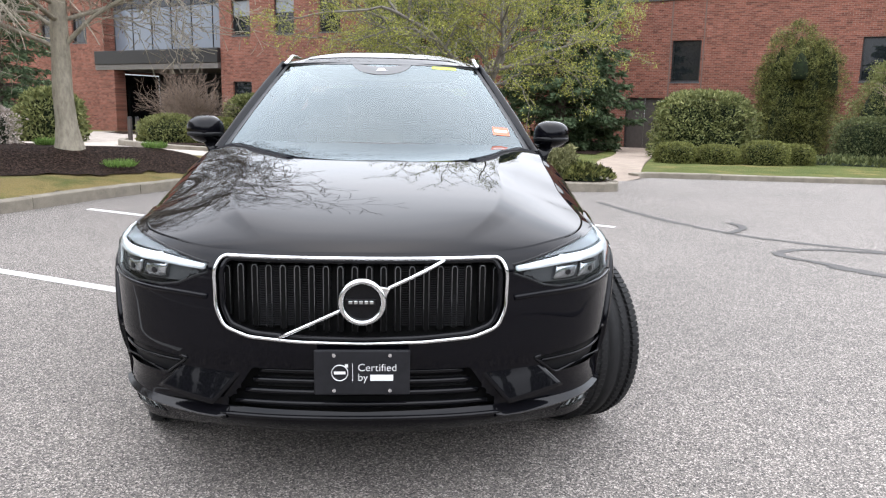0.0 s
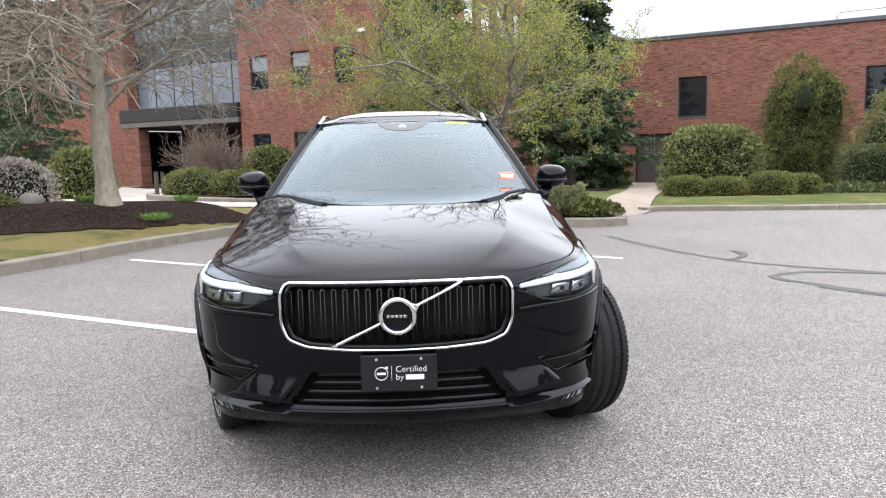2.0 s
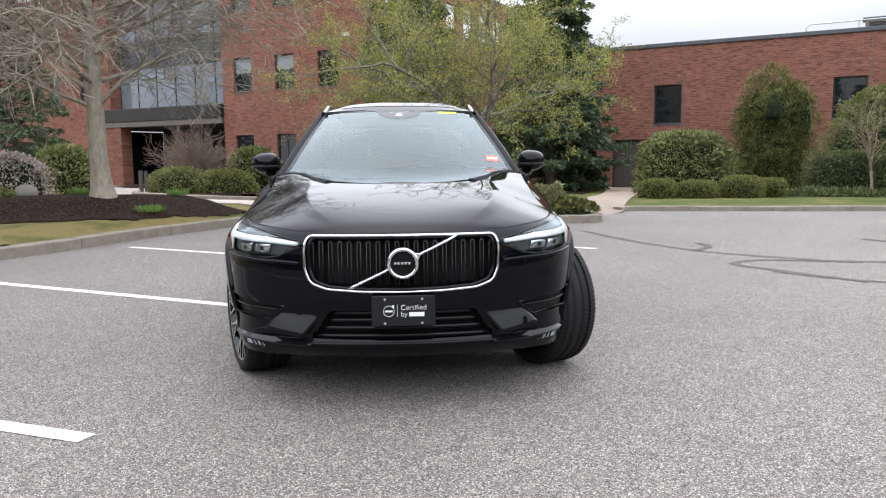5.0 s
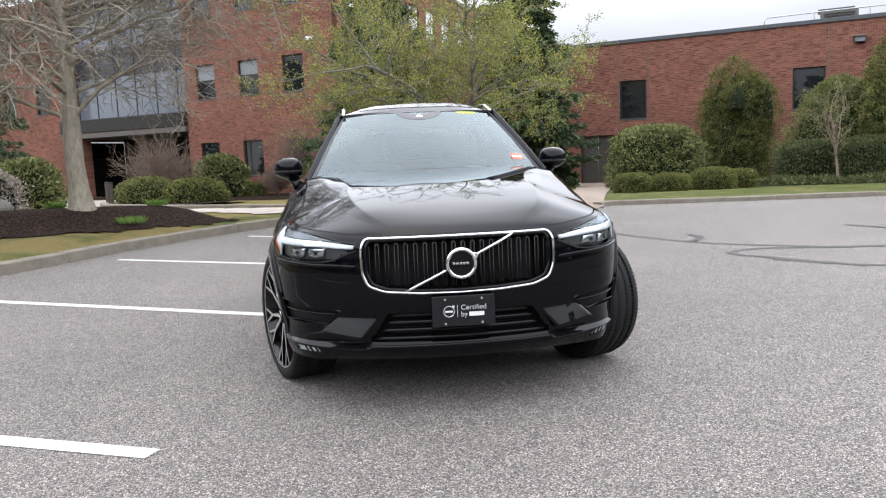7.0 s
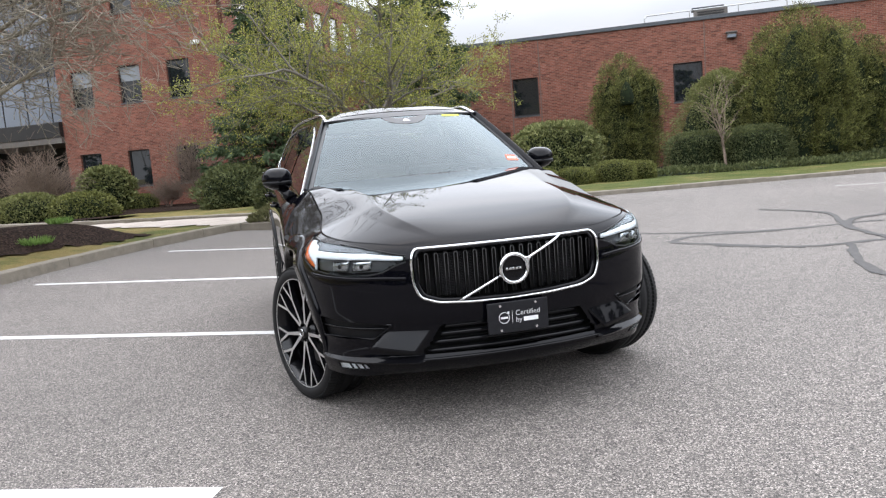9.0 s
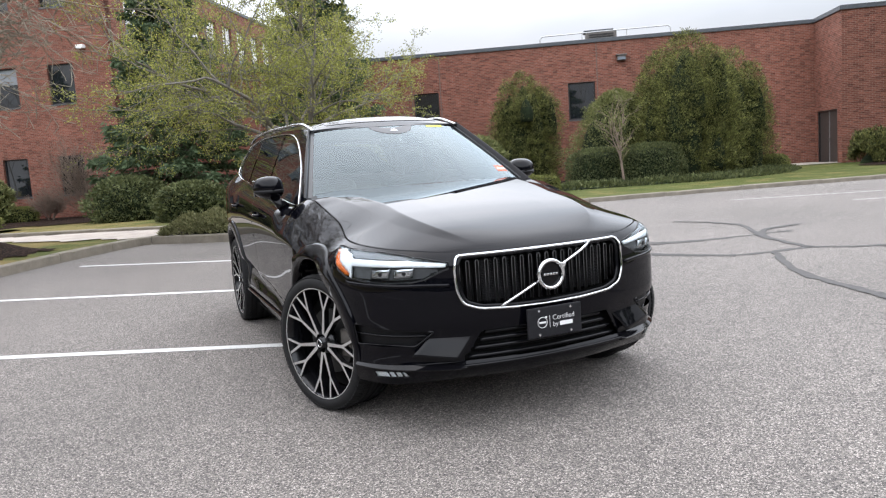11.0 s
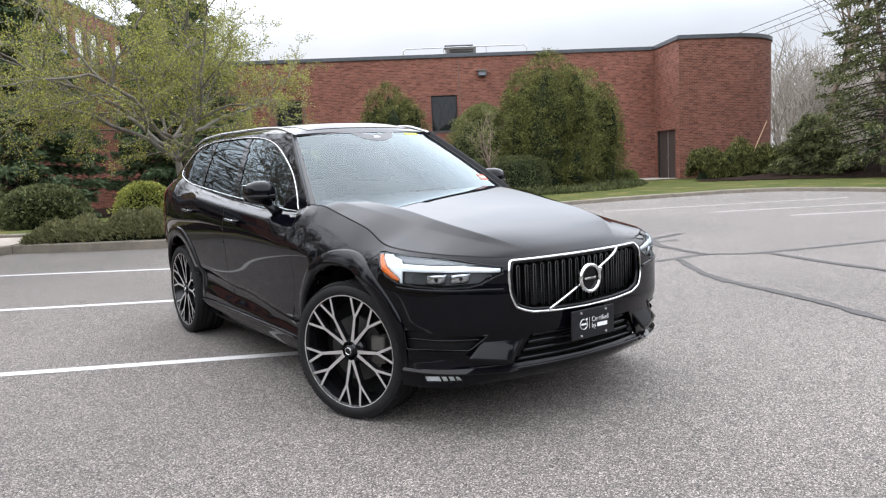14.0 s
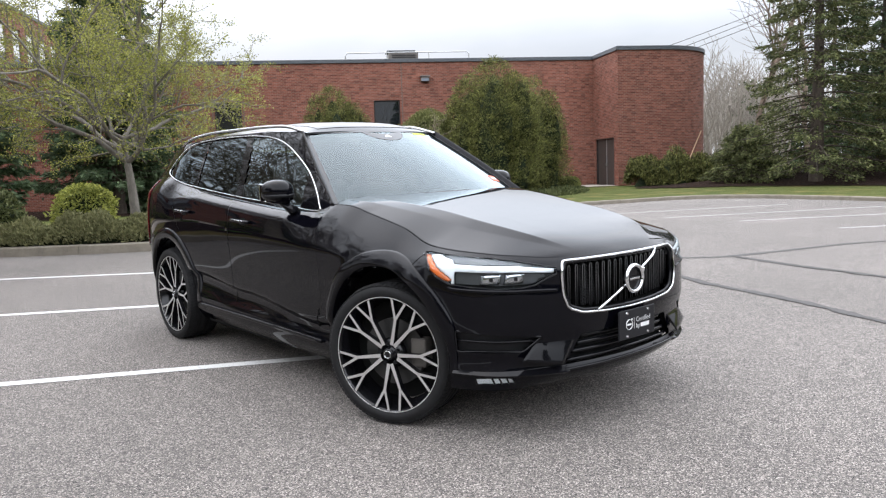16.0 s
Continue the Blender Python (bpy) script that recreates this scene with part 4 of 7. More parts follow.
def _offset_curve(phi):
    key = round(phi, 4)
    if key not in _offcache:
        i = 0
        while i < len(_sp) - 2 and phi > _sp[i + 1][0]:
            i += 1
        a, b = _sp[i], _sp[i + 1]
        t = sstep(a[0], b[0], phi)
        zs, os = list(a[1] * (1 - t) + b[1] * t), list(a[2] * (1 - t) + b[2] * t)
        zt, to = ztop(phi), topoff(phi)
        # a tall round shoulder on the front and rear wings, a tighter one along the doors
        w = sstep(phi_v(-0.45), phi_v(-0.05), phi) * (1 - sstep(phi_v(0.50), phi_v(1.0), phi)) + 0.7 * sstep(phi_v(2.3), phi_v(2.9), phi)
        zs += [zt - 0.060 - 0.110 * w, zt - 0.030 - 0.065 * w, zt - 0.010 - 0.024 * w, zt]
        os += [to * 0.16, to * 0.42, to * 0.76, to]
        keep = [(z, o) for k, (z, o) in enumerate(zip(zs, os)) if k >= 9 or z < zt - 0.075 - 0.130 * w]
        _offcache[key] = spline([k[0] for k in keep], [k[1] for k in keep])
    return _offcache[key]


def shell(phi, z, out=0.0, side=-1):
    u, v, nu, nv = outline(phi)
    o = _offset_curve(phi)(z) - out
    return (side * (u - nu * o), v - nv * o, z)


def both_sides(make):
    """Joins a surface and its mirror into one mesh."""
    v0, f0 = make(-1)
    v1, f1 = make(1)
    n = len(v0)
    return v0 + v1, f0 + [tuple(k + n for k in f) for f in f1]


def car_mesh(name, vf, material, parent=CAR, label="", solid=0.0, smooth=True):
    ob = mesh_object(name, vf[0], vf[1], material, smooth)
    if solid:
        md = ob.modifiers.new("solid", "SOLIDIFY")
        md.thickness, md.offset = solid, 0.0
    ob.parent = parent
    if label:
        ob["label"] = label
    return ob


def weld(vf, dist=0.0004):
    bm = bmesh.new()
    vs = [bm.verts.new(v) for v in vf[0]]
    for f in vf[1]:
        ids = [vs[k] for k in f]
        if len(set(ids)) > 2:
            try:
                bm.faces.new(ids)
            except ValueError:
                pass
    bmesh.ops.remove_doubles(bm, verts=bm.verts, dist=dist)
    bmesh.ops.dissolve_degenerate(bm, dist=0.0002, edges=bm.edges)
    return bm


def circle_poly(cv, cz, r, n=40, zmin=-1.0):
    return [(phi_v(cv + r * math.cos(2 * math.pi * k / n)), max(cz + r * math.sin(2 * math.pi * k / n), zmin)) for k in range(n)]


def scale_poly(poly, d):
    """Moves an outline outwards by about d."""
    n = len(poly)
    area = sum(poly[i - 1][0] * poly[i][1] - poly[i][0] * poly[i - 1][1] for i in range(n))
    s = 1 if area > 0 else -1
    out = []
    for i in range(n):
        (ax, ay), (bx, by), (cx, cy) = poly[i - 1], poly[i], poly[(i + 1) % n]
        n1 = Vector((by - ay, ax - bx)).normalized() * s
        n2 = Vector((cy - by, bx - cx)).normalized() * s
        m = (n1 + n2)
        m = m / max(m.length_squared, 0.5) * 2
        out.append((bx + m.x * d, by + m.y * d))
    return out


def smooth_poly(poly, per=5):
    return [(p.x, p.y) for p in smooth_path([(x, y, 0) for x, y in poly], per, closed=True)]


def round_poly(poly, r, n=5):
    """Rounds the corners of an outline."""
    out = []
    k = len(poly)
    for i in range(k):
        a, b, c = Vector(poly[i - 1]), Vector(poly[i]), Vector(poly[(i + 1) % k])
        da, dc = (a - b), (c - b)
        rr = min(r, da.length * 0.45, dc.length * 0.45)
        p, q = b + da.normalized() * rr, b + dc.normalized() * rr
        for j in range(n + 1):
            t = j / n
            w = p * (1 - t) ** 2 + b * 2 * t * (1 - t) + q * t * t
            out.append((w.x, w.y))
    return out


ARCH_R = 0.455
FRONT_AX, REAR_AX, AXLE_Z = 0.0, 2.88, 0.366
arch_f = circle_poly(FRONT_AX, AXLE_Z, ARCH_R)
arch_r = circle_poly(REAR_AX, AXLE_Z, ARCH_R)
# grille: half outline in front view, closed over the centre line
grille_half = [(0.0, 0.582), (0.20, 0.587), (0.36, 0.599), (0.436, 0.630), (0.462, 0.69), (0.468, 0.78), (0.466, 0.835), (0.445, 0.850), (0.0, 0.853)]
grille_phi = [(phi_u(u), z) for u, z in grille_half]
grille_hole = [(-0.05, 0.582)] + grille_phi + [(-0.05, 0.853)]
lower_half = [(0.0, 0.345), (0.455, 0.352), (0.40, 0.425), (0.355, 0.490), (0.0, 0.492)]
lower_hole = [(-0.05, 0.345)] + [(phi_u(u), z) for u, z in lower_half] + [(-0.05, 0.492)]
lamp_poly = [(phi_u(0.492), 0.796), (phi_u(0.54), 0.780), (phi_u(0.60), 0.752), (phi_u(0.66), 0.742), (phi_u(0.76), 0.742), (phi_u(0.84), 0.752), (phi_v(-0.47), 0.765), (phi_v(-0.40), 0.80), (phi_v(-0.335), 0.86), (phi_v(-0.285), 0.902),
             (phi_v(-0.33), 0.905), (phi_v(-0.42), 0.898), (phi_u(0.79), 0.884), (phi_u(0.70), 0.870), (phi_u(0.60), 0.848), (phi_u(0.53), 0.832), (phi_u(0.492), 0.826)]
vent_poly = round_poly([(phi_u(0.575), 0.505), (phi_u(0.66), 0.438), (phi_v(-0.505), 0.442), (phi_v(-0.53), 0.545)], 0.015)
_fog_end = phi_u(0.690) + 0.68 * (phi_v(-0.530) - phi_u(0.690))
fog_poly = round_poly([(phi_u(0.690), 0.287), (_fog_end, 0.282), (_fog_end + 0.01, 0.317), (phi_u(0.712), 0.319)], 0.008)


def zlow(f):
    return 0.250 - 0.060 * sstep(phi_v(-0.35), phi_v(0.4), f)


def door_outline(pts):
    return [(phi_v(v), z if z > 0 else ztop(phi_v(v)) + 0.03) for v, z in pts]


front_door = round_poly(door_outline([(0.66, 0.395), (0.575, 0.56), (0.565, 0.80), (0.60, 0.96), (0.70, 0)] + [(0.7 + 0.13 * k, 0) for k in range(1, 8)] + [(1.738, 0), (1.752, 0.90), (1.738, 0.58), (1.80, 0.392)]), 0.03)
rear_door = round_poly(door_outline([(1.806, 0.392), (1.744, 0.58), (1.758, 0.90), (1.744, 0)] + [(1.744 + 0.14 * k, 0) for k in range(1, 7)] + [(2.75, 0), (2.735, 1.08), (2.66, 0.94), (2.50, 0.77), (2.415, 0.60), (2.405, 0.40)]), 0.03)

phis = []
p = 0.0
while p < PHI_END:
    phis.append(p)
    p += 0.016 if p < phi_v(-0.2) else 0.026
phis.append(PHI_END)
NROW = 52


def shell_rows():
    rows = []
    for i in range(NROW + 1):
        t = i / NROW
        rows.append([(f, zlow(f) + (ztop(f) - zlow(f)) * t) for f in phis])
    return rows


ROWS_SHELL = shell_rows()
HOLES = [arch_f, arch_r, grille_hole, lower_hole, lamp_poly, vent_poly, fog_poly, scale_poly(front_door, 0.003), scale_poly(rear_door, 0.003)]
_pts, _faces = cut_grid(ROWS_SHELL, HOLES)
body = part("body", weld(both_sides(lambda s: ([shell(a, z, 0.0, s) for a, z in _pts], [tuple(reversed(f)) if s < 0 else f for f in _faces]))), PAINT, CAR, smooth=True)


def sub_rows(poly, step):
    xs, ys = [p[0] for p in poly], [p[1] for p in poly]
    return grid2(min(xs), max(xs), min(ys), max(ys), max(3, round((max(xs) - min(xs)) / step)), max(3, round((max(ys) - min(ys)) / step)))


def shell_part(name, poly, material, out, step=0.02, label="", parent=CAR, solid=0.0, sides=(-1, 1)):
    """A piece of the body's surface inside an outline, moved out or in; one object a side."""
    pts, faces = cut_grid(sub_rows(poly, step), keep=poly)
    made = []
    for s in sides:
        vf = ([shell(max(a, 0.0) if a >= 0 else a, z, out, s) for a, z in pts], [tuple(reversed(f)) if s < 0 else f for f in faces])
        made.append(car_mesh(name, vf, material, parent, label, solid))
    return made


def door_panels(poly, label):
    """Left and right door skins; the upper edge follows the waistline."""
    f0, f1 = min(p[0] for p in poly), max(p[0] for p in poly)
    n = round((f1 - f0) / 0.022)
    fs = [f0 + (f1 - f0) * j / n for j in range(n + 1)]
    pts, faces = cut_grid([[(f, 0.375 + (ztop(f) - 0.375) * (1 - (1 - i / 46) ** 1.35)) for f in fs] for i in range(47)], keep=poly)
    return [car_mesh("door", ([shell(a, min(z, ztop(a)), 0.0, s) for a, z in pts], [tuple(reversed(f)) if s < 0 else f for f in faces]), PAINT, CAR, label) for s in (-1, 1)]


doors = door_panels(front_door, "front door in glossy black") + door_panels(rear_door, "rear door in glossy black")
# dark void behind seams and openings
_vp, _vf = cut_grid(grid2(0, PHI_END, 0.265, 0.90, 150, 12), holes=[circle_poly(FRONT_AX, AXLE_Z, 0.46), circle_poly(REAR_AX, AXLE_Z, 0.46), scale_poly(grille_hole, 0.01), scale_poly(lamp_poly, 0.02), scale_poly(lower_hole, 0.01)])
car_mesh("inner_shell", both_sides(lambda s: ([shell(a, min(z, ztop(a) - 0.03), -0.03, s) for a, z in _vp], _vf)), DEEPBLACK)


def ring_on_shell(poly, out, r, n=8, flat=1.0, side=-1):
    bm = bmesh.new()
    tube(bm, [shell(abs(a), z, out, side) for a, z in poly], r, n, closed=True, flat=flat)
    return bm


# wheel-arch flares
for ax in (FRONT_AX, REAR_AX):
    for s in (-1, 1):
        bm = bmesh.new()
        N = 44
        prof = [(-0.004, -0.10), (-0.004, -0.012), (0.001, 0.009), (0.008, 0.016), (0.052, 0.015), (0.074, 0.012), (0.080, 0.007), (0.082, -0.004)]
        rings = []
        for k in range(N + 1):
            a = radians(-4 + 188 * k / N)
            fade = min(1.0, k / 5, (N - k) / 5)
            ring = []
            for dr, do in prof:
                r = ARCH_R + dr
                v, z = ax + r * math.cos(a), AXLE_Z + r * math.sin(a)
                z = max(z, 0.235)
                f = phi_v(v)
                x, y, zz = shell(f, min(z, ztop(f) - 0.03), do * fade if do > 0 else do, s)
                ring.append(bm.verts.new((x, y, zz)))
            rings.append(ring)
        for i in range(N):
            for j in range(len(prof) - 1):
                q = (rings[i][j], rings[i + 1][j], rings[i + 1][j + 1], rings[i][j + 1])
                bm.faces.new(q if s > 0 else q[::-1])
        part("wheel_arch", bm, PAINT, CAR, smooth=True)
        bm = bmesh.new()
        liner = []
        for k in range(25):
            a = radians(-6 + 192 * k / 24)
            lv, lz = ax + 0.452 * math.cos(a), max(AXLE_Z + 0.452 * math.sin(a), 0.27)
            lw = min(0.90, shell(phi_v(lv), lz, -0.02, 1)[0])
            liner.append([bm.verts.new((s * w, lv, lz)) for w in (0.50, lw)])
        for a, b in zip(liner, liner[1:]):
            bm.faces.new((a[0], a[1], b[1], b[0]))
        bmesh.ops.contextual_create(bm, geom=[l[0] for l in liner])
        part("arch_liner", bm, DEEPBLACK, CAR)

# bonnet
COWL_C, COWL_S = 0.50, 0.655
ph0, ph1 = phi_u(0.455), phi_v(COWL_S)
hood_c = spline([-0.82, -0.74, -0.6, -0.3, 0.0, 0.3, 0.50], [0.868, 0.910, 0.957, 1.028, 1.083, 1.130, 1.155])


def hood_point(r, q, s):
    f = ph0 + (ph1 - ph0) * (r ** 0.9)
    bu, bv, bz = shell(f, ztop(f), 0.0, 1)
    bu -= 0.004
    cv = -0.812 + (COWL_C + 0.812) * (r ** 0.9)
    cz = hood_c(cv)
    if r < 1e-6:
        g = phi_u(0.455) * q
        x, y, z = shell(g, ztop(g), 0.0, 1)
        return (s * x, y, z - 0.0)
    u = bu * q
    v = cv + (bv - cv) * q ** 2.2
    # a broad flat middle that breaks over a crease into a hollow band, then the outer plane
    crest = 0.625 + 0.125 * sstep(0.3, 1.0, r)
    foot = crest + 0.075 + 0.075 * r
    fade = sstep(0.0, 0.17, r)
    drop = cz - (bz + 0.004)
    soft = q ** 2.9
    fold = sum(float(np.interp(q + w, (0.0, crest * 0.6, crest, foot, 1.0, 1.1), (0.0, 0.0, 0.015, 0.31, 1.0, 1.5))) for w in (-0.006, -0.003, 0.0, 0.003, 0.006)) / 5 if q < 0.999 else 1.0
    z = cz - drop * (soft + (fold - soft) * fade)
    return (s * u, v, z)


def hood_side(s):
    nr, nq = 70, 150
    V, F = [], []
    for i in range(nr + 1):
        for j in range(nq + 1):
            V.append(hood_point(i / nr, j / nq, s))
    for i in range(nr):
        for j in range(nq):
            a = i * (nq + 1) + j
            q = (a, a + 1, a + nq + 2, a + nq + 1)
            F.append(q if s > 0 else q[::-1])
    # turned-down edge
    n0 = len(V)
    edge = [i * (nq + 1) + nq for i in range(nr + 1)]
    for k in edge:
        x, y, z = V[k]
        V.append((x - s * 0.002, y, z - 0.02))
    for i in range(nr):
        q = (edge[i], n0 + i, n0 + i + 1, edge[i + 1])
        F.append(q if s > 0 else q[::-1])
    return V, F


hood = part("bonnet", weld(both_sides(hood_side)), PAINT, CAR, smooth=True)
# flange under the bonnet gap
for s in (-1, 1):
    bm = bmesh.new()
    prev = None
    for k in range(70):
        f = ph0 + (ph1 - ph0) * k / 69
        a = bm.verts.new(shell(f, ztop(f), 0.0, s))
        x, y, z = shell(f, ztop(f), -0.012, s)
        b = bm.verts.new((x, y, z - 0.03))
        if prev:
            bm.faces.new((prev[0], a, b, prev[1]))
        prev = (a, b)
    part("bonnet_gutter", bm, DEEPBLACK, CAR)

# cabin side surface
_topz = spline([0.6, 1.05, 1.33, 1.6, 2.0, 2.5, 2.9, 3.2, 3.5], [1.07, 1.385, 1.566, 1.590, 1.602, 1.600, 1.572, 1.528, 1.47])


def belt(v):
    f = phi_v(v)
    x, y, z = shell(f, ztop(f), 0.0, 1)
    return x, z


def cabin_u(v, z):
    bu, bz = belt(min(max(v, 0.6), 3.4))
    d = max(z - bz, -0.03)
    return bu - 0.46 * d - 0.26 * d * d - 0.10 * sstep(2.9, 3.5, v) * d


def cabin(v, z, out=0.0, side=-1):
    e = 0.004
    du = (cabin_u(v, z + e) - cabin_u(v, z - e)) / (2 * e)
    n = Vector((1, 0, -du)).normalized()
    return (side * (cabin_u(v, z) + n.x * out), v, z + n.z * out)


def cabin_rows():
    rows = []
    nb, na = 34, 110
    for i in range(nb + 1):
        b = i / nb
        row = []
        for j in range(na + 1):
            a = j / na
            v0 = 0.645 + (3.45 - 0.645) * a
            v1 = 1.33 + (3.36 - 1.33) * a
            z0, z1 = belt(v0)[1], _topz(v1)
            row.append((v0 + (v1 - v0) * b, z0 + (z1 - z0) * b))
        rows.append(row)
    return rows


DLO = smooth_poly([(0.79, 1.080), (1.2, 1.112), (1.87, 1.162), (2.5, 1.223), (2.80, 1.261), (3.05, 1.318), (3.115, 1.352), (3.08, 1.40), (2.95, 1.51), (2.83, 1.552), (2.65, 1.572), (2.3, 1.580), (1.93, 1.571), (1.64, 1.540), (1.38, 1.468), (1.07, 1.332), (0.885, 1.215), (0.785, 1.115)], 6)
ROWS_CABIN = cabin_rows()
_cp, _cf = cut_grid(ROWS_CABIN, [DLO])
part("cabin_frame", weld(both_sides(lambda s: ([cabin(v, z, 0.0, s) for v, z in _cp], [tuple(reversed(f)) if s < 0 else f for f in _cf]))), PAINT, CAR, smooth=True)


def cabin_part(name, poly, material, out, label="", step=0.03, parent=CAR):
    pts, faces = cut_grid(sub_rows(poly, step), keep=poly)
    for s in (-1, 1):
        car_mesh(name, ([cabin(v, z, out, s) for v, z in pts], [tuple(reversed(f)) if s < 0 else f for f in faces]), material, parent, label)


def clip_dlo(x_of_low, x_of_high, lower=None):
    """The part of the window opening between two slanting lines, each given by v at z 1.16 and v at z 1.57."""
    def vline(l, z):
        return l[0] + (l[1] - l[0]) * (z - 1.16) / 0.41
    poly = []
    pts = DLO
    def clip(pts, l, sign):
        out = []
        for i in range(len(pts)):
            a, b = pts[i - 1], pts[i]
            da, db = sign * (a[0] - vline(l, a[1])), sign * (b[0] - vline(l, b[1]))
            if (da >= 0) != (db >= 0):
                t = da / (da - db)
                out.append((a[0] + (b[0] - a[0]) * t, a[1] + (b[1] - a[1]) * t))
            if db >= 0:
                out.append(b)
        return out
    if x_of_low:
        pts = clip(pts, x_of_low, 1)
    if x_of_high:
        pts = clip(pts, x_of_high, -1)
    return pts


B0, B1, C0, C1 = (1.735, 1.955), (1.835, 2.04), (2.475, 2.60), (2.515, 2.64)
cabin_part("side_window", clip_dlo((0.99, 0.99 + 0.10), B0), SIDEGLASS, -0.006, "front door glass")
cabin_part("side_window", clip_dlo(B1, C0), PRIVACY, -0.006, "dark privacy glass")
cabin_part("quarter_window", clip_dlo(C1, None), PRIVACY, -0.006, "dark privacy glass")
cabin_part("pillar_trim", clip_dlo(B0, B1), GLOSSBLACK, -0.002, "gloss black pillar trim")
cabin_part("pillar_trim", clip_dlo(C0, C1), GLOSSBLACK, -0.002, "gloss black pillar trim")
cabin_part("mirror_sail", clip_dlo(None, (0.985, 1.085)), GLOSSBLACK, -0.002, "gloss black mirror triangle")
for s in (-1, 1):
    bm = bmesh.new()
    tube(bm, [cabin(v, z, 0.002, s) for v, z in scale_poly(DLO, 0.004)], 0.0042, 8, closed=True)
    part("window_trim", bm, CHROME, CAR, "bright chrome window surround", smooth=True)

# windscreen, front pillars, roof
def screen(s_, q):
    """s_ from cowl to roof, q from the centre (0) to the edge (1)."""
    ub, ut = 0.775, 0.545
    u = (ub + (ut - ub) * s_) * q
    vb, vt = 0.495 + 0.165 * q * q, 1.235 + 0.115 * q * q
    zb, zt = 1.147 - 0.036 * q * q, 1.577 - 0.010 * q * q
    v = vb + (vt - vb) * s_
    z = zb + (zt - zb) * s_ + 0.060 * s_ * (1 - s_) * (1 - 0.35 * q * q)
    return u, v, z


def screen_mesh(s, q1=1.0, s0=0.0, s1=1.0, lift=0.0):
    n, m = 24, 20
    V, F = [], []
    for i in range(n + 1):
        for j in range(m + 1):
            u, v, z = screen(s0 + (s1 - s0) * i / n, q1 * j / m)
            V.append((s * u, v - lift * 0.5, z + lift))
    for i in range(n):
        for j in range(m):
            a = i * (m + 1) + j
            q = (a, a + 1, a + m + 2, a + m + 1)
            F.append(q if s > 0 else q[::-1])
    return V, F


part("windscreen", weld(both_sides(lambda s: screen_mesh(s))), WINDSHIELD, CAR, "clear windscreen reflecting the pale sky", smooth=True)
for s in (-1, 1):
    bm = bmesh.new()
    rings = []
    N = 26
    for i in range(N + 1):
        t = i / N
        w = Vector(screen(t, 1.0))
        v0, z0 = 0.645 + (1.33 - 0.645) * t, belt(0.645)[1] + (_topz(1.33) - belt(0.645)[1]) * t
        c = Vector((cabin_u(v0, z0), v0, z0))
        mid = (w + c) / 2 + Vector((0.012, -0.022, 0.016))
        prof = [w + Vector((-0.012, 0.01, -0.012)), w + Vector((0.002, -0.004, 0.004)), (w + mid) / 2 + Vector((0.003, -0.006, 0.005)), mid, (c + mid) / 2 + Vector((0.006, -0.006, 0.004)), c]
        rings.append([bm.verts.new((s * p_.x, p_.y, p_.z)) for p_ in prof])
    for a, b in zip(rings, rings[1:]):
        for j in range(5):
            q = (a[j], a[j + 1], b[j + 1], b[j])
            bm.faces.new(q if s > 0 else q[::-1])
    part("front_pillar", bm, PAINT, CAR, smooth=True)

_rc = spline([1.235, 1.33, 1.5, 1.9, 2.4, 2.9, 3.3, 3.5], [1.5765, 1.613, 1.650, 1.672, 1.668, 1.632, 1.572, 1.520])


def roof_point(a, q, lift=0.0):
    """a from the windscreen to the tailgate, q from the centre line to the edge."""
    ve = 1.33 + (3.36 - 1.33) * a
    vc = 1.235 + (3.50 - 1.235) * a
    ue, ze = cabin_u(ve, _topz(ve)), _topz(ve)
    return (ue * q, vc + (ve - vc) * q * q, _rc(vc) + (ze - _rc(vc)) * q ** 3.2 + lift)


def roof_patch(s, a0, a1, q1, n, m, lift):
    V, F = [], []
    for i in range(n + 1):
        for j in range(m + 1):
            x, y, z = roof_point(a0 + (a1 - a0) * i / n, q1 * j / m, lift)
            V.append((s * x, y, z))
    for i in range(n):
        for j in range(m):
            k = i * (m + 1) + j
            q = (k, k + 1, k + m + 2, k + m + 1)
            F.append(q if s > 0 else q[::-1])
    return V, F


part("roof_panel", weld(both_sides(lambda s: roof_patch(s, 0.0, 1.0, 1.0, 50, 26, 0.0))), PAINT, CAR, smooth=True)
part("sunroof", weld(both_sides(lambda s: roof_patch(s, 0.035, 0.52, 0.76, 26, 20, 0.0025))), GLOSSBLACK, CAR, "dark glass roof panel", smooth=True)
# tailgate
bm = bmesh.new()
for s in (-1, 1):
    rings = []
    for i in range(13):
        t = i / 12
        row = []
        for j in range(9):
            q = j / 8
            a = Vector((0.52 * q, 3.50 - 0.14 * q * q, 1.515 - 0.035 * q * q))
            f = PHI_END - (PHI_END - phi_v(3.44)) * q
            b = Vector(shell(f, ztop(f), 0, 1))
            pnt = a.lerp(b, t) + Vector((0, 0.05 * math.sin(math.pi * t), 0))
            row.append(bm.verts.new((s * pnt.x, pnt.y, pnt.z)))
        rings.append(row)
    for a, b in zip(rings, rings[1:]):
        for j in range(8):
            bm.faces.new((a[j], a[j + 1], b[j + 1], b[j]))
part("tailgate", bm, GLOSSBLACK, CAR, smooth=True)
tail_poly = smooth_poly([(phi_v(3.37), 0.96), (phi_v(3.41), 0.76), (phi_v(3.42) + 0.20, 0.74), (phi_v(3.42) + 0.18, 1.0), (phi_v(3.42) + 0.05, 1.245), (phi_v(3.33), 1.255)], 4)
shell_part("tail_lamp", tail_poly, TAILRED, 0.006, 0.03, "red tail lamp", solid=0.006)
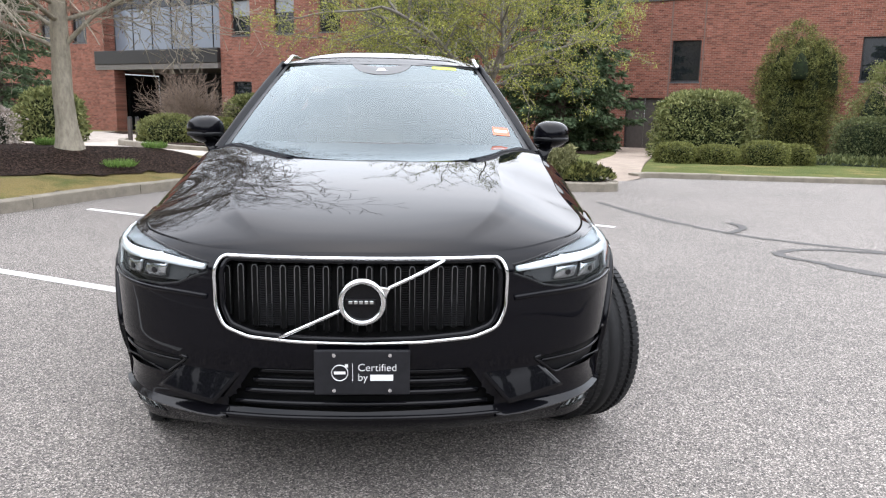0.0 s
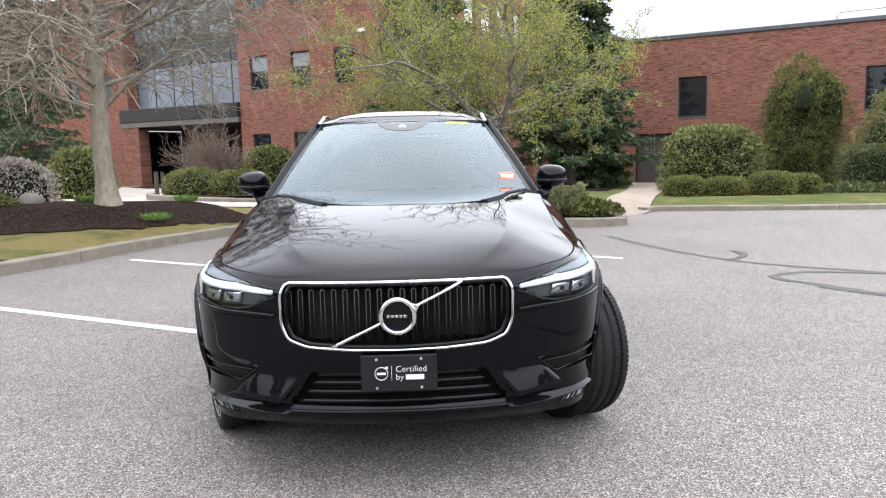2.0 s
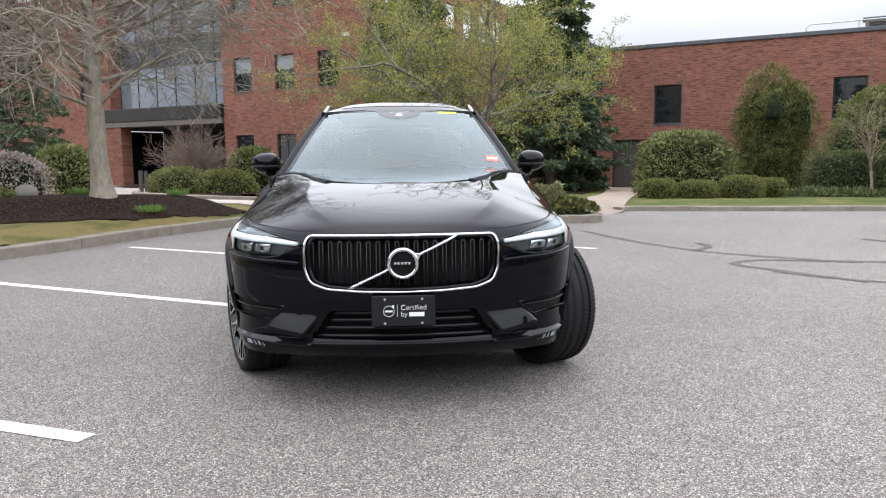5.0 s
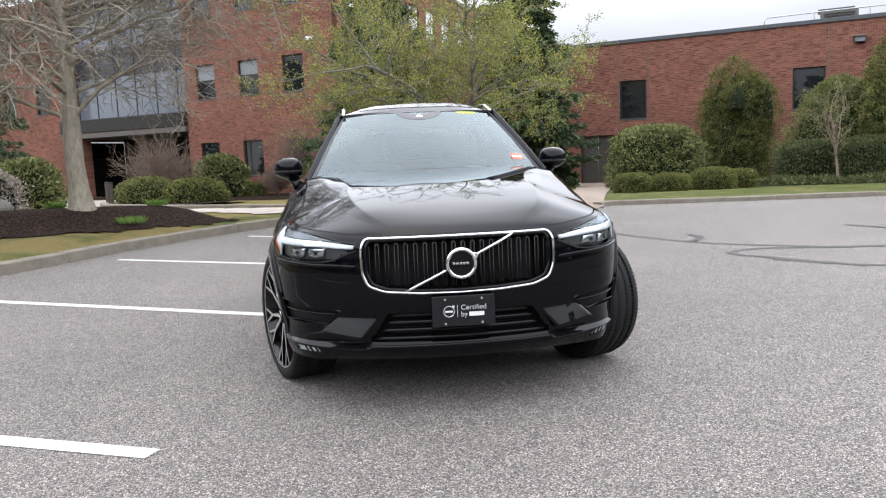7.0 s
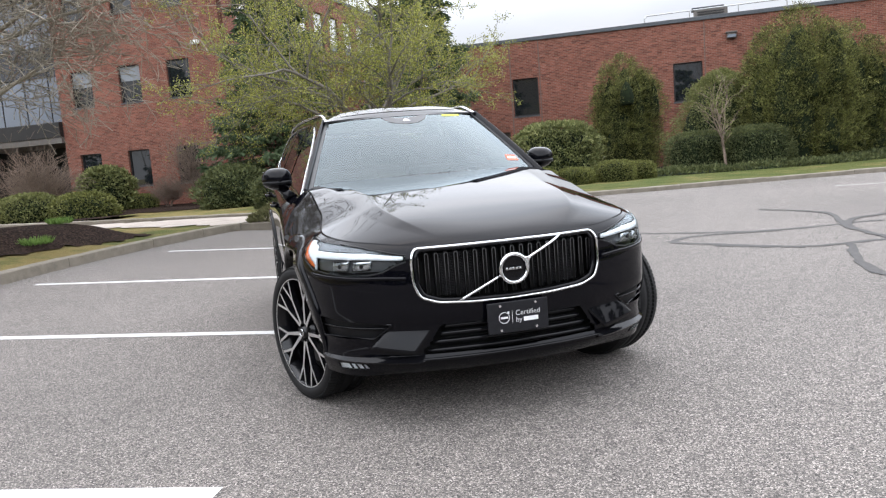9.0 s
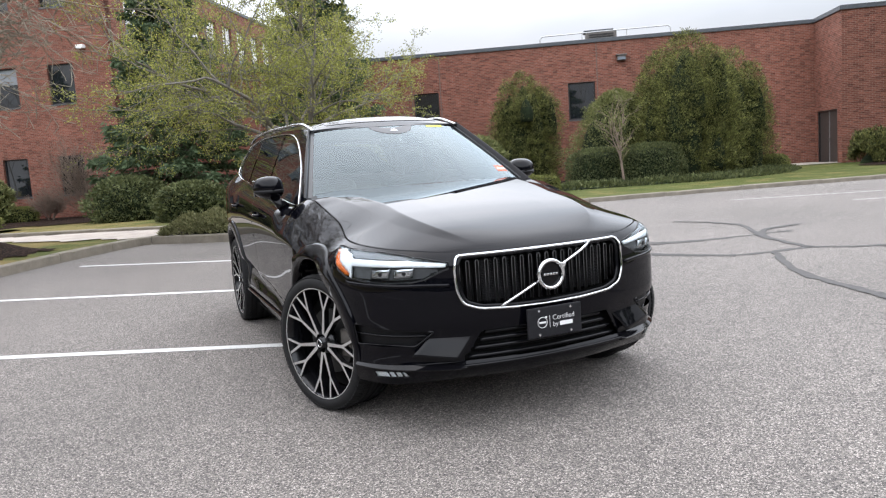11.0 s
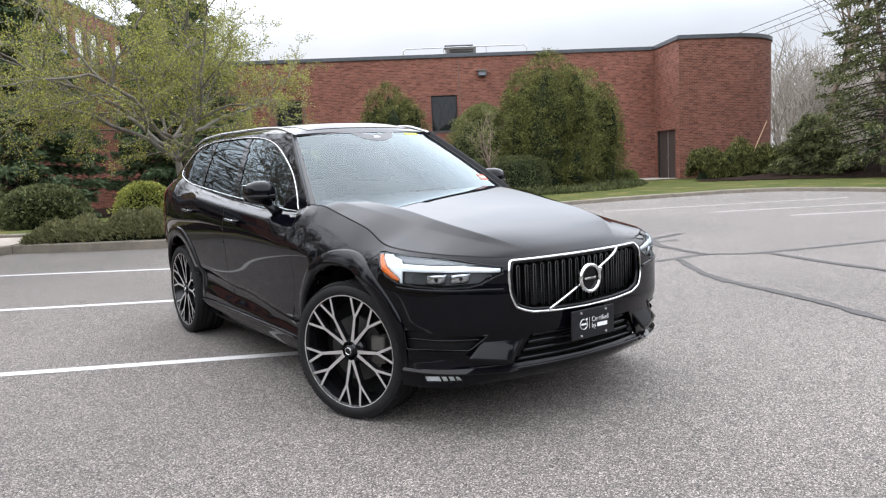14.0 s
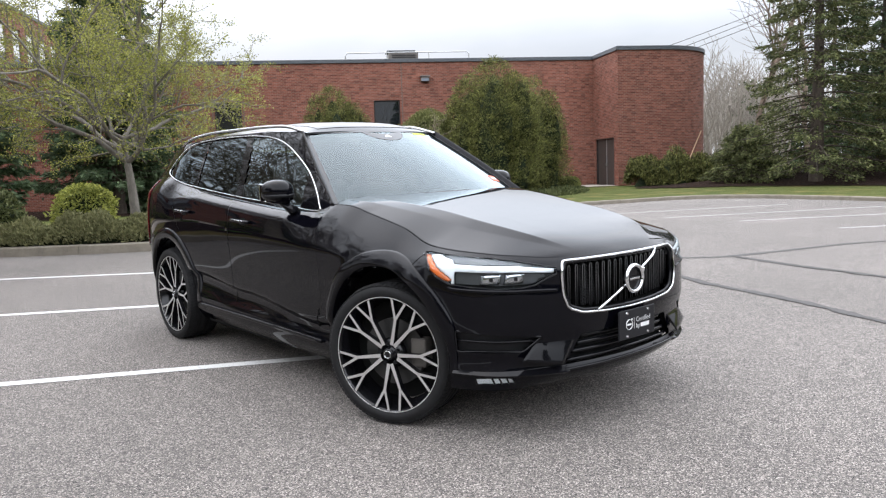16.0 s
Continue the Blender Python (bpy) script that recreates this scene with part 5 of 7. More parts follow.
# underside
part("underbody", boxes((-0.86, 0.86, 0.50, 2.38, 0.20, 0.30), (-0.48, 0.48, -0.62, 3.5, 0.245, 0.34), (-0.60, 0.60, -0.66, -0.47, 0.258, 0.30), bevel=0.02), DEEPBLACK, CAR)

# cabin inside
part("dashboard", boxes((-0.70, 0.70, 0.62, 1.02, 0.78, 1.06), (-0.68, 0.68, 0.56, 0.85, 1.0, 1.085), bevel=0.03), INTERIOR, CAR, "dark dashboard")
part("cabin_floor", boxes((-0.78, 0.78, 0.5, 3.4, 0.30, 0.36)), INTERIOR, CAR)
for s in (-1, 1):
    part("door_card", boxes((min(s * 0.70, s * 0.78), max(s * 0.70, s * 0.78), 0.9, 3.3, 0.362, 1.05)), INTERIOR, CAR)
part("headliner", boxes((-0.50, 0.50, 1.45, 3.2, 1.545, 1.555)), LIGHTINT, CAR)
for s in (-0.37, 0.37):
    seat = part("seat", boxes((s - 0.26, s + 0.26, 1.28, 1.80, 0.48, 0.66), (s - 0.25, s + 0.25, 1.72, 1.90, 0.62, 1.20), bevel=0.05), INTERIOR, CAR, "grey front seat")
    part("headrest", boxes((s - 0.13, s + 0.13, 1.84, 1.93, 1.22, 1.42), bevel=0.035), INTERIOR, seat)
part("rear_seat", boxes((-0.66, 0.66, 2.25, 2.75, 0.48, 0.68), (-0.66, 0.66, 2.66, 2.85, 0.66, 1.22), bevel=0.05), INTERIOR, CAR, "grey rear bench seat")
bm = bmesh.new()
tube(bm, [Matrix.Translation((0.37, 1.08, 1.02)) @ Matrix.Rotation(radians(-62), 4, "X") @ Vector((0.185 * math.cos(k * math.pi / 16), 0.185 * math.sin(k * math.pi / 16), 0)) for k in range(32)], 0.016, 8, closed=True)
cyl(bm, (0.37, 1.07, 1.0), (0.37, 0.92, 0.92), 0.06, 0.05, 12)
part("steering_wheel", bm, BLACKPLASTIC, CAR, smooth=True)


# ---- grille, lamps and bumper details ----
def shell_line(pts, out, r, name, material, label="", n=8, flat=1.0, closed=False, parent=CAR, smooth=True):
    """A round bar that follows the body; pts: (u across with sign, z) in front view."""
    bm = bmesh.new()
    P = []
    for u, z in pts:
        x, y, zz = shell(phi_u(abs(u)), z, out, 1)
        P.append((math.copysign(x, u) if u else 0.0, y, zz))
    tube(bm, P, r, n, closed=closed, flat=flat)
    return part(name, bm, material, parent, label, smooth)


def dense_line(pts, per=6):
    return [(p_.x, p_.y) for p_ in smooth_path([(u, z, 0) for u, z in pts], per)]


def lamp_outline(pts):
    """Outline on the body: pairs (u, z) ahead of the corner, (v, z) with v below -0.2 beyond it."""
    return [(phi_v(a) if a < 0 else phi_u(a), z) for a, z in pts]


grille = thing("grille", Matrix.Identity(4), "", "")
for key in list(grille.keys()):
    del grille[key]
grille.parent = CAR
loop = round_poly([(-0.455, 0.852), (0.455, 0.852), (0.470, 0.80), (0.464, 0.69), (0.438, 0.627), (0.36, 0.598), (0.19, 0.586), (0.0, 0.582), (-0.19, 0.586), (-0.36, 0.598), (-0.438, 0.627), (-0.464, 0.69), (-0.470, 0.80)], 0.024, 6)
fine = []
for i in range(len(loop)):
    a, b = Vector(loop[i - 1]), Vector(loop[i])
    k = max(1, int((b - a).length / 0.03))
    fine += [tuple(a.lerp(b, j / k)) for j in range(k)]
shell_line(fine, 0.004, 0.0064, "grille_frame", CHROME, "bright chrome grille surround", 10, 0.9, True, grille)
shell_line([(u * 0.968, 0.716 + (z - 0.716) * 0.925) for u, z in fine], -0.012, 0.010, "inner_frame", GLOSSBLACK, "", 8, 1.0, True, grille)
bm = bmesh.new()
for s in (-1, 1):
    rows = []
    for i in range(9):
        t = i / 8
        rows.append([bm.verts.new(shell(phi_u(0.47 * j / 16), 0.575 + 0.285 * t, -0.075, s)) for j in range(17)])
    for a, b in zip(rows, rows[1:]):
        for j in range(16):
            bm.faces.new((a[j], a[j + 1], b[j + 1], b[j]))
part("grille_back", bm, DEEPBLACK, grille)


def grille_low(u):
    return float(np.interp(abs(u), [p_[0] for p_ in grille_half[:7]], [p_[1] for p_ in grille_half[:7]]))


NS = 20
for k in range(NS):
    u = -0.435 + 0.87 * k / (NS - 1)
    lo, hi = grille_low(u) + 0.018, 0.826
    if abs(u) > 0.42:
        hi -= 0.008
    x, y, _z = shell(phi_u(abs(u)), 0.72, -0.045, 1)
    slat = part("slat", boxes((u - 0.0115, u + 0.0115, y, y + 0.032, lo, hi), bevel=0.004), SLATBLACK, grille)
    bm = bmesh.new()
    tube(bm, [(u - 0.0085, y - 0.001, lo + 0.008), (u - 0.0085, y - 0.001, hi - 0.012), (u - 0.004, y - 0.001, hi - 0.004), (u + 0.004, y - 0.001, hi - 0.004), (u + 0.0085, y - 0.001, hi - 0.012), (u + 0.0085, y - 0.001, lo + 0.008)], 0.0016, 6)
    part("slat_edge", bm, SLATEDGE, slat, smooth=True)
for s in (-1, 1):
    mesh_bars = bmesh.new()
    for k in range(26):
        z = 0.625 + 0.19 * k / 25
        x, y, _z = shell(phi_u(0.2), z, -0.055, 1)
        box(mesh_bars, min(s * 0.10, s * 0.33), max(s * 0.10, s * 0.33), y, y + 0.004, z, z + 0.003)
    ob = part("radiator_mesh", mesh_bars, BLACKPLASTIC, grille)
    ob["kind"] = "stuff"


def front_v(u, z, out):
    return shell(phi_u(abs(u)), z, out, 1)[1]


# slanted bar and ring emblem
p0, p1 = (-0.262, 0.598), (0.262, 0.846)
for (a, b) in ((0.0, 0.392), (0.63, 1.0)):
    bm = bmesh.new()
    pts = []
    for j in range(7):
        t = a + (b - a) * j / 6
        u, z = p0[0] + (p1[0] - p0[0]) * t, p0[1] + (p1[1] - p0[1]) * t
        pts.append((u, front_v(u, z, 0.004), z))
    tube(bm, pts, 0.0085, 8, flat=0.8)
    part("slash_bar", bm, CHROME, grille, "bright diagonal bar", True)
badge = thing("emblem", Matrix.Identity(4), "", "")
for key in list(badge.keys()):
    del badge[key]
badge.parent = grille
bc = Vector((0.004, front_v(0, 0.722, 0.016), 0.722))
bm = bmesh.new()
tube(bm, [bc + Vector((0.0665 * math.cos(2 * math.pi * k / 48), 0, 0.0665 * math.sin(2 * math.pi * k / 48))) for k in range(48)], 0.0145, 10, closed=True, flat=0.7)
part("ring", bm, CHROME, badge, "bright chrome ring", True)
bm = bmesh.new()
cyl(bm, bc + Vector((0, 0.012, 0)), bc + Vector((0, 0.004, 0)), 0.060, 0.060, 40)
part("disc", bm, GLOSSBLACK, badge)
bm = bmesh.new()
box(bm, -0.048, 0.048, bc.y - 0.006, bc.y + 0.004, 0.722 - 0.011, 0.722 + 0.011, 0.002)
part("disc_band", bm, GLOSSBLACK, badge)
for k in range(5):
    bm = boxes((-0.038 + 0.0165 * k, -0.0265 + 0.0165 * k, bc.y - 0.0085, bc.y - 0.006, 0.722 - 0.005, 0.722 + 0.005), bevel=0.001)
    part("bar", bm, CHROME, badge)
bm = bmesh.new()
d = Vector((math.cos(radians(27)), 0, math.sin(radians(27))))
n = Vector((-d.z, 0, d.x))
tip = bc + d * 0.098
pts = [bc + d * 0.064 + n * 0.026, bc + d * 0.064 - n * 0.026, tip]
f = [bm.verts.new(p_ + Vector((0, -0.008, 0))) for p_ in pts]
g = [bm.verts.new(p_ + Vector((0, 0.008, 0))) for p_ in pts]
bm.faces.new(f)
bm.faces.new(g[::-1])
for i in range(3):
    bm.faces.new((f[i], g[i], g[(i + 1) % 3], f[(i + 1) % 3]))
bmesh.ops.bevel(bm, geom=bm.edges[:], offset=0.002, segments=1, affect="EDGES")
part("arrow", bm, CHROME, badge, "bright chrome arrow head")

# lower intake
intake = thing("lower_intake", Matrix.Identity(4), "", "")
for key in list(intake.keys()):
    del intake[key]
intake.parent = CAR
bm = bmesh.new()
for s in (-1, 1):
    rows = []
    for i in range(5):
        rows.append([bm.verts.new(shell(phi_u(0.47 * j / 12), 0.335 + 0.165 * i / 4, -0.07, s)) for j in range(13)])
    for a, b in zip(rows, rows[1:]):
        for j in range(12):
            bm.faces.new((a[j], a[j + 1], b[j + 1], b[j]))
part("intake_back", bm, DEEPBLACK, intake)
for k, (z, w) in enumerate(((0.362, 0.425), (0.402, 0.392), (0.440, 0.362), (0.476, 0.340))):
    shell_line([(-w + 2 * w * j / 24, z) for j in range(25)], -0.022, 0.009, "intake_bar", GLOSSBLACK, "", 8, 1.2, False, intake)
for k in range(5):
    z = 0.352 + 0.03 * k
    shell_line([(-0.36 + 0.72 * j / 16, z) for j in range(17)], -0.055, 0.003, "fin", BLACKPLASTIC, "", 5, 1.0, False, intake)
shell_line([(-0.46 + 0.92 * j / 30, 0.331) for j in range(31)], 0.004, 0.010, "lip", GLOSSBLACK, "gloss black lower lip", 8, 0.8)
for s in (-1, 1):
    V, F = [], []
    for j in range(61):
        t = j / 60
        f, z0 = phi_u(0.44) + (phi_v(-0.47) - phi_u(0.44)) * t, 0.328 + 0.014 * t
        w = sstep(-0.02, 0.05, t)
        k = 0.30 + 0.70 * (1 - t)
        V += [shell(f, z0 + 0.022 * k, 0.001, s), shell(f, z0 - 0.004 * w, 0.010 + 0.014 * w * k, s), shell(f, z0 - 0.012, 0.009 + 0.006 * w * k, s), shell(f, z0 - 0.018, -0.012, s)]
    for j in range(60):
        for k in range(3):
            q = j * 4 + k
            F.append((q, q + 1, q + 5, q + 4)[::-s])
    car_mesh("lip_end", (V, F), GLOSSBLACK, CAR, smooth=False)
    part("lamp_sill", tube(bmesh.new(), [shell(f, z, 0.001, s) for f, z in dense_line(lamp_outline([(-0.47, 0.754), (-0.51, 0.742), (0.76, 0.732), (0.686, 0.728), (0.60, 0.726), (0.495, 0.719)]), 5)], 0.0095, 8, flat=0.7), PAINT, CAR, smooth=True)
for s in (-1, 1):
    # flat gloss facet between the vent and the lower intake
    q00, q10, q11, q01 = (phi_u(0.676), 0.398), (phi_u(0.480), 0.362), (phi_u(0.374), 0.492), (phi_u(0.590), 0.492)
    V, F = [], []
    for i in range(9):
        for j in range(13):
            a, b = i / 8, j / 12
            f = (q00[0] * (1 - b) + q10[0] * b) * (1 - a) + (q01[0] * (1 - b) + q11[0] * b) * a
            z = (q00[1] * (1 - b) + q10[1] * b) * (1 - a) + (q01[1] * (1 - b) + q11[1] * b) * a
            V.append(shell(f, z, -0.012 + 0.046 * (1 - a), s))
    for i in range(8):
        for j in range(12):
            k = i * 13 + j
            F.append((k, k + 1, k + 14, k + 13)[::-s])
    car_mesh("corner_blade", (V, F), GLOSSBLACK, CAR, "gloss black bumper blade", 0.006)
shell_part("side_vent", vent_poly, BLACKPLASTIC, -0.022, 0.02, "black blanked side vent")
for s in (-1, 1):
    part("vent_frame", ring_on_shell(vent_poly, 0.0, 0.006, side=s), GLOSSBLACK, CAR, smooth=True)
    part("vent_slat", tube(bmesh.new(), [shell(phi_u(0.61) + (phi_v(-0.53) - phi_u(0.61)) * j / 12, 0.487 + 0.012 * j / 12, -0.008, s) for j in range(13)], 0.006, 6), GLOSSBLACK, CAR, smooth=True)

# fog lamps
for s in (-1, 1):
    fog = thing("fog_lamp", Matrix.Identity(4), "", "")
    for key in list(fog.keys()):
        del fog[key]
    fog.parent = CAR
    shell_part("reflector", fog_poly, DRL, -0.010, 0.012, "", fog, sides=(s,))
    shell_part("cover", fog_poly, LENSCOVER, 0.0, 0.015, "", fog, sides=(s,))
    for k in range(1, 4):
        f = fog_poly[0][0] + 0.038 * k
        part("divider", tube(bmesh.new(), [shell(f - 0.008, 0.284, -0.004, s), shell(f + 0.008, 0.317, -0.004, s)], 0.0045, 6), LAMPBLACK, fog)
    part("gasket", ring_on_shell(fog_poly, -0.001, 0.0045, side=s), GLOSSBLACK, fog, smooth=True)

# headlamps
amber_poly = lamp_outline([(-0.466, 0.774), (-0.398, 0.806), (-0.335, 0.860), (-0.298, 0.892), (-0.336, 0.890), (-0.402, 0.842), (-0.476, 0.790)])
drl_poly = lamp_outline([(-0.482, 0.768), (-0.483, 0.790), (-0.409, 0.843), (-0.344, 0.890), (-0.385, 0.895), (-0.478, 0.874), (-0.505, 0.857), (0.675, 0.843), (0.505, 0.821), (0.505, 0.803), (0.678, 0.816), (-0.548, 0.824), (-0.545, 0.766)])
upper_poly = lamp_outline([(0.535, 0.829), (0.675, 0.848), (-0.505, 0.862), (-0.470, 0.880), (-0.420, 0.892), (0.79, 0.879), (0.70, 0.865), (0.60, 0.844)])
dark_poly = lamp_outline([(-0.552, 0.766), (-0.554, 0.819), (0.678, 0.811), (0.53, 0.797), (0.605, 0.757), (0.73, 0.755)])
for s in (-1, 1):
    lamp = thing("headlamp", Matrix.Identity(4), "", "")
    for key in list(lamp.keys()):
        del lamp[key]
    lamp.parent = CAR
    shell_part("housing", scale_poly(lamp_poly, 0.006), LAMPBLACK, -0.045, 0.015, "", lamp, sides=(s,))
    shell_part("light_guide", drl_poly, DRL, -0.009, 0.008, "white T-shaped light guide", lamp, solid=0.008, sides=(s,))
    shell_part("side_marker", amber_poly, AMBER, -0.010, 0.008, "amber side marker", lamp, solid=0.006, sides=(s,))
    shell_part("upper_panel", upper_poly, SMOKED, -0.014, 0.012, "", lamp, sides=(s,))
    shell_part("projector_panel", dark_poly, PANELGREY, -0.026, 0.012, "", lamp, sides=(s,))
    for u in (0.690, 0.785):
        x, y, z = shell(phi_u(u), 0.788, -0.022, s)
        _u, _v, nu, nv = outline(phi_u(u))
        bm = bmesh.new()
        bmesh.ops.create_uvsphere(bm, u_segments=20, v_segments=12, radius=1.0)
        for v in bm.verts:
            v.co = Vector((max(-0.62, min(0.62, v.co.x)) * 0.074 + 0.010 * v.co.z, v.co.y * 0.020, max(-0.60, min(0.60, v.co.z)) * 0.041))
        pr = part("projector", bm, REFLECTOR, lamp, smooth=True, m=Matrix.Translation((x, y, z)) @ Matrix.Rotation(math.atan2(s * nu, -nv), 4, "Z"))
        part("rim_top", boxes((-0.040, 0.044, -0.020, 0.004, 0.021, 0.026), bevel=0.002), LAMPBLACK, pr)
        bm = bmesh.new()
        cyl(bm, (0.002, -0.010, -0.001), (0.002, -0.0225, -0.001), 0.0110, 0.0095, 20)
        part("lens", bm, LAMPBLACK, pr)
    shell_part("cover", lamp_poly, LENSCOVER, -0.001, 0.015, "", lamp, sides=(s,))
    part("gasket", ring_on_shell(lamp_poly, -0.004, 0.0055, side=s), LAMPBLACK, lamp, smooth=True)

# seam between wing and bumper
for s in (-1, 1):
    part("wing_gap", tube(bmesh.new(), [shell(phi_v(v), z, 0.0004, s) for v, z in ((-0.29, 0.893), (-0.265, 0.872), (-0.245, 0.848), (-0.232, 0.826))], 0.0022, 6), DEEPBLACK, CAR, smooth=True)
# front plate
plate = part("front_plate", boxes((-0.151, 0.151, -0.005, 0.005, -0.074, 0.074), bevel=0.0045), PLATEBLACK, CAR, "black dealer plate with white print", m=pose(0.004, -0.888, 0.497))
bm = bmesh.new()
box(bm, -0.10, 0.10, 0.006, 0.03, -0.05, 0.05, 0.004)
part("plate_bracket", bm, BLACKPLASTIC, plate)
for x in (-0.088, 0.088):
    for z in (-0.058, 0.058):
        bm = bmesh.new()
        cyl(bm, (x, -0.005, z), (x, -0.010, z), 0.0075, 0.006, 10)
        part("screw", bm, CHROME, plate)


def lettering(text, x, z, size):
    cu = bpy.data.curves.new("lettering", "FONT")
    cu.body = text
    cu.size = size
    cu.extrude = 0.0004
    cu.offset = -0.00045
    cu.materials.append(PRINTWHITE)
    ob = new("lettering", cu)
    ob.parent = plate
    ob.matrix_basis = pose(x, -0.0068, z, 90, 0, 0)


lettering("Certified", -0.014, 0.006, 0.0345)
lettering("by", -0.014, -0.026, 0.0345)
part("print_bar", boxes((0.026, 0.098, -0.0072, -0.0062, -0.026, -0.006), bevel=0.0003), PRINTWHITE, plate)
part("print_rule", boxes((-0.0305, -0.0290, -0.0072, -0.0062, -0.027, 0.030)), PRINTWHITE, plate)
bm = bmesh.new()
tube(bm, [(-0.070 + 0.0255 * math.cos(2 * math.pi * k / 32), -0.0066, 0.0255 * math.sin(2 * math.pi * k / 32)) for k in range(32)], 0.0030, 6, closed=True, flat=0.4)
part("print_ring", bm, PRINTWHITE, plate)
part("print_bar", boxes((-0.088, -0.052, -0.0072, -0.0062, -0.0045, 0.0045)), PRINTWHITE, plate)
part("print_bar", boxes((-0.054, -0.044, -0.0072, -0.0062, 0.018, 0.028)), PRINTWHITE, plate)


# ---- mirrors, handles, rails, wipers ----
def mirror(s):
    m = Matrix.Translation((s * 0.945, 1.025, 1.193)) @ Matrix.Rotation(radians(-8 * s), 4, "Z")
    bm = bmesh.new()
    bmesh.ops.create_uvsphere(bm, u_segments=28, v_segments=18, radius=1.0)
    for v in bm.verts:
        x, y, z = v.co
        def se(a, p_):
            return math.copysign(abs(a) ** p_, a)
        x, z = se(x, 0.78), se(z, 0.84)
        taper = 1.0 - 0.22 * (s * x + 1) / 2
        v.co = Vector((x * 0.098, se(y, 0.82) * 0.108 * (0.75 + 0.25 * (1 - abs(x))), z * (0.087 - 0.004 * (z < 0)) * taper + 0.006 * s * x))
        if v.co.y > 0.072:
            v.co.y = 0.072
    cap = part("mirror_cap", bm, PAINT, CAR, "glossy black mirror housing", True, m)
    bm = bmesh.new()
    pts = [Vector((s * (0.090 * math.cos(a)), -0.106 * abs(math.sin(a)) * 0.90 - 0.004, -0.022)) for a in (math.pi * k / 16 for k in range(17))]
    tube(bm, pts, 0.009, 6, flat=1.4)
    part("turn_signal", bm, BLACKPLASTIC, cap, "dark strip with the side indicator", True)
    part("mirror_glass", boxes((-0.076, 0.076, 0.0720, 0.0755, -0.053, 0.053), bevel=0.003), CHROME, cap)
    bm = bmesh.new()
    tube(bm, [(s * 0.925, 1.02, 1.14), (s * 0.895, 0.985, 1.10), (s * 0.865, 0.955, 1.065)], [0.045, 0.040, 0.055], 10, flat=0.6)
    part("mirror_stalk", bm, GLOSSBLACK, CAR, smooth=True)


for s in (-1, 1):
    mirror(s)
    for v, z in ((1.52, 1.003), (2.50, 1.045)):
        f = phi_v(v)
        bm = bmesh.new()
        pts = [shell(phi_v(v - 0.115), z - 0.006, 0.004, s)] + [shell(phi_v(v - 0.10 + 0.2 * k / 8), z - 0.005 + 0.01 * k / 8, 0.034, s) for k in range(9)] + [shell(phi_v(v + 0.115), z + 0.006, 0.004, s)]
        tube(bm, pts, 0.015, 10, flat=0.75)
        h = part("door_handle", bm, PAINT, doors[(0 if v < 2 else 2) + (0 if s < 0 else 1)], smooth=True)
        bm = bmesh.new()
        tube(bm, [shell(phi_v(v - 0.085 + 0.17 * k / 8), z + 0.004, 0.046, s) for k in range(9)], 0.0023, 6)
        part("chrome_strip", bm, CHROME, h, smooth=True)
        cup = [(f + 0.048 * math.cos(a), z - 0.008 + 0.026 * math.sin(a)) for a in (2 * math.pi * k / 20 for k in range(20))]
        pts2, fc2 = cut_grid(sub_rows(cup, 0.012), keep=cup)
        car_mesh("handle_cup", ([shell(a, z_, 0.0015, s) for a, z_ in pts2], [tuple(reversed(q)) if s < 0 else q for q in fc2]), DEEPBLACK, doors[(0 if v < 2 else 2) + (0 if s < 0 else 1)])
    # roof rail
    pts = []
    for k in range(41):
        t = k / 40
        v = 1.30 + (3.13 - 1.30) * t
        lift = 0.030 * min(sstep(0.0, 0.18, t), 1 - sstep(0.84, 1.0, t))
        u = cabin_u(max(v, 1.33), _topz(max(v, 1.33))) - 0.020 + 0.01 * t
        pts.append((s * u, v, _topz(v) + 0.006 + lift))
    bm = bmesh.new()
    tube(bm, pts, [0.0140 if 2 < k < 38 else 0.0125 for k in range(41)], 10, flat=0.8)
    rail = part("roof_rail", bm, SATIN, CAR, "satin silver roof rail", True)
    # lower door moulding
    bm = bmesh.new()
    tube(bm, [shell(phi_v(0.60 + 1.78 * k / 30), 0.335 + 0.012 * k / 30, 0.010, s) for k in range(31)], 0.010, 8, flat=1.3)
    part("sill_moulding", bm, GLOSSBLACK, CAR, smooth=True)

# cowl and wipers
bm = bmesh.new()
for s in (-1, 1):
    prev = None
    for j in range(15):
        q = j / 14
        h = Vector(hood_point(1.0, q, s))
        w = Vector(screen(0.008, q))
        a = bm.verts.new((h.x, h.y + 0.004, h.z - 0.022))
        b = bm.verts.new((s * w.x, w.y, w.z - 0.004))
        if prev:
            bm.faces.new((prev[0], a, b, prev[1]))
        prev = (a, b)
part("cowl_panel", bm, BLACKPLASTIC, CAR, smooth=True)


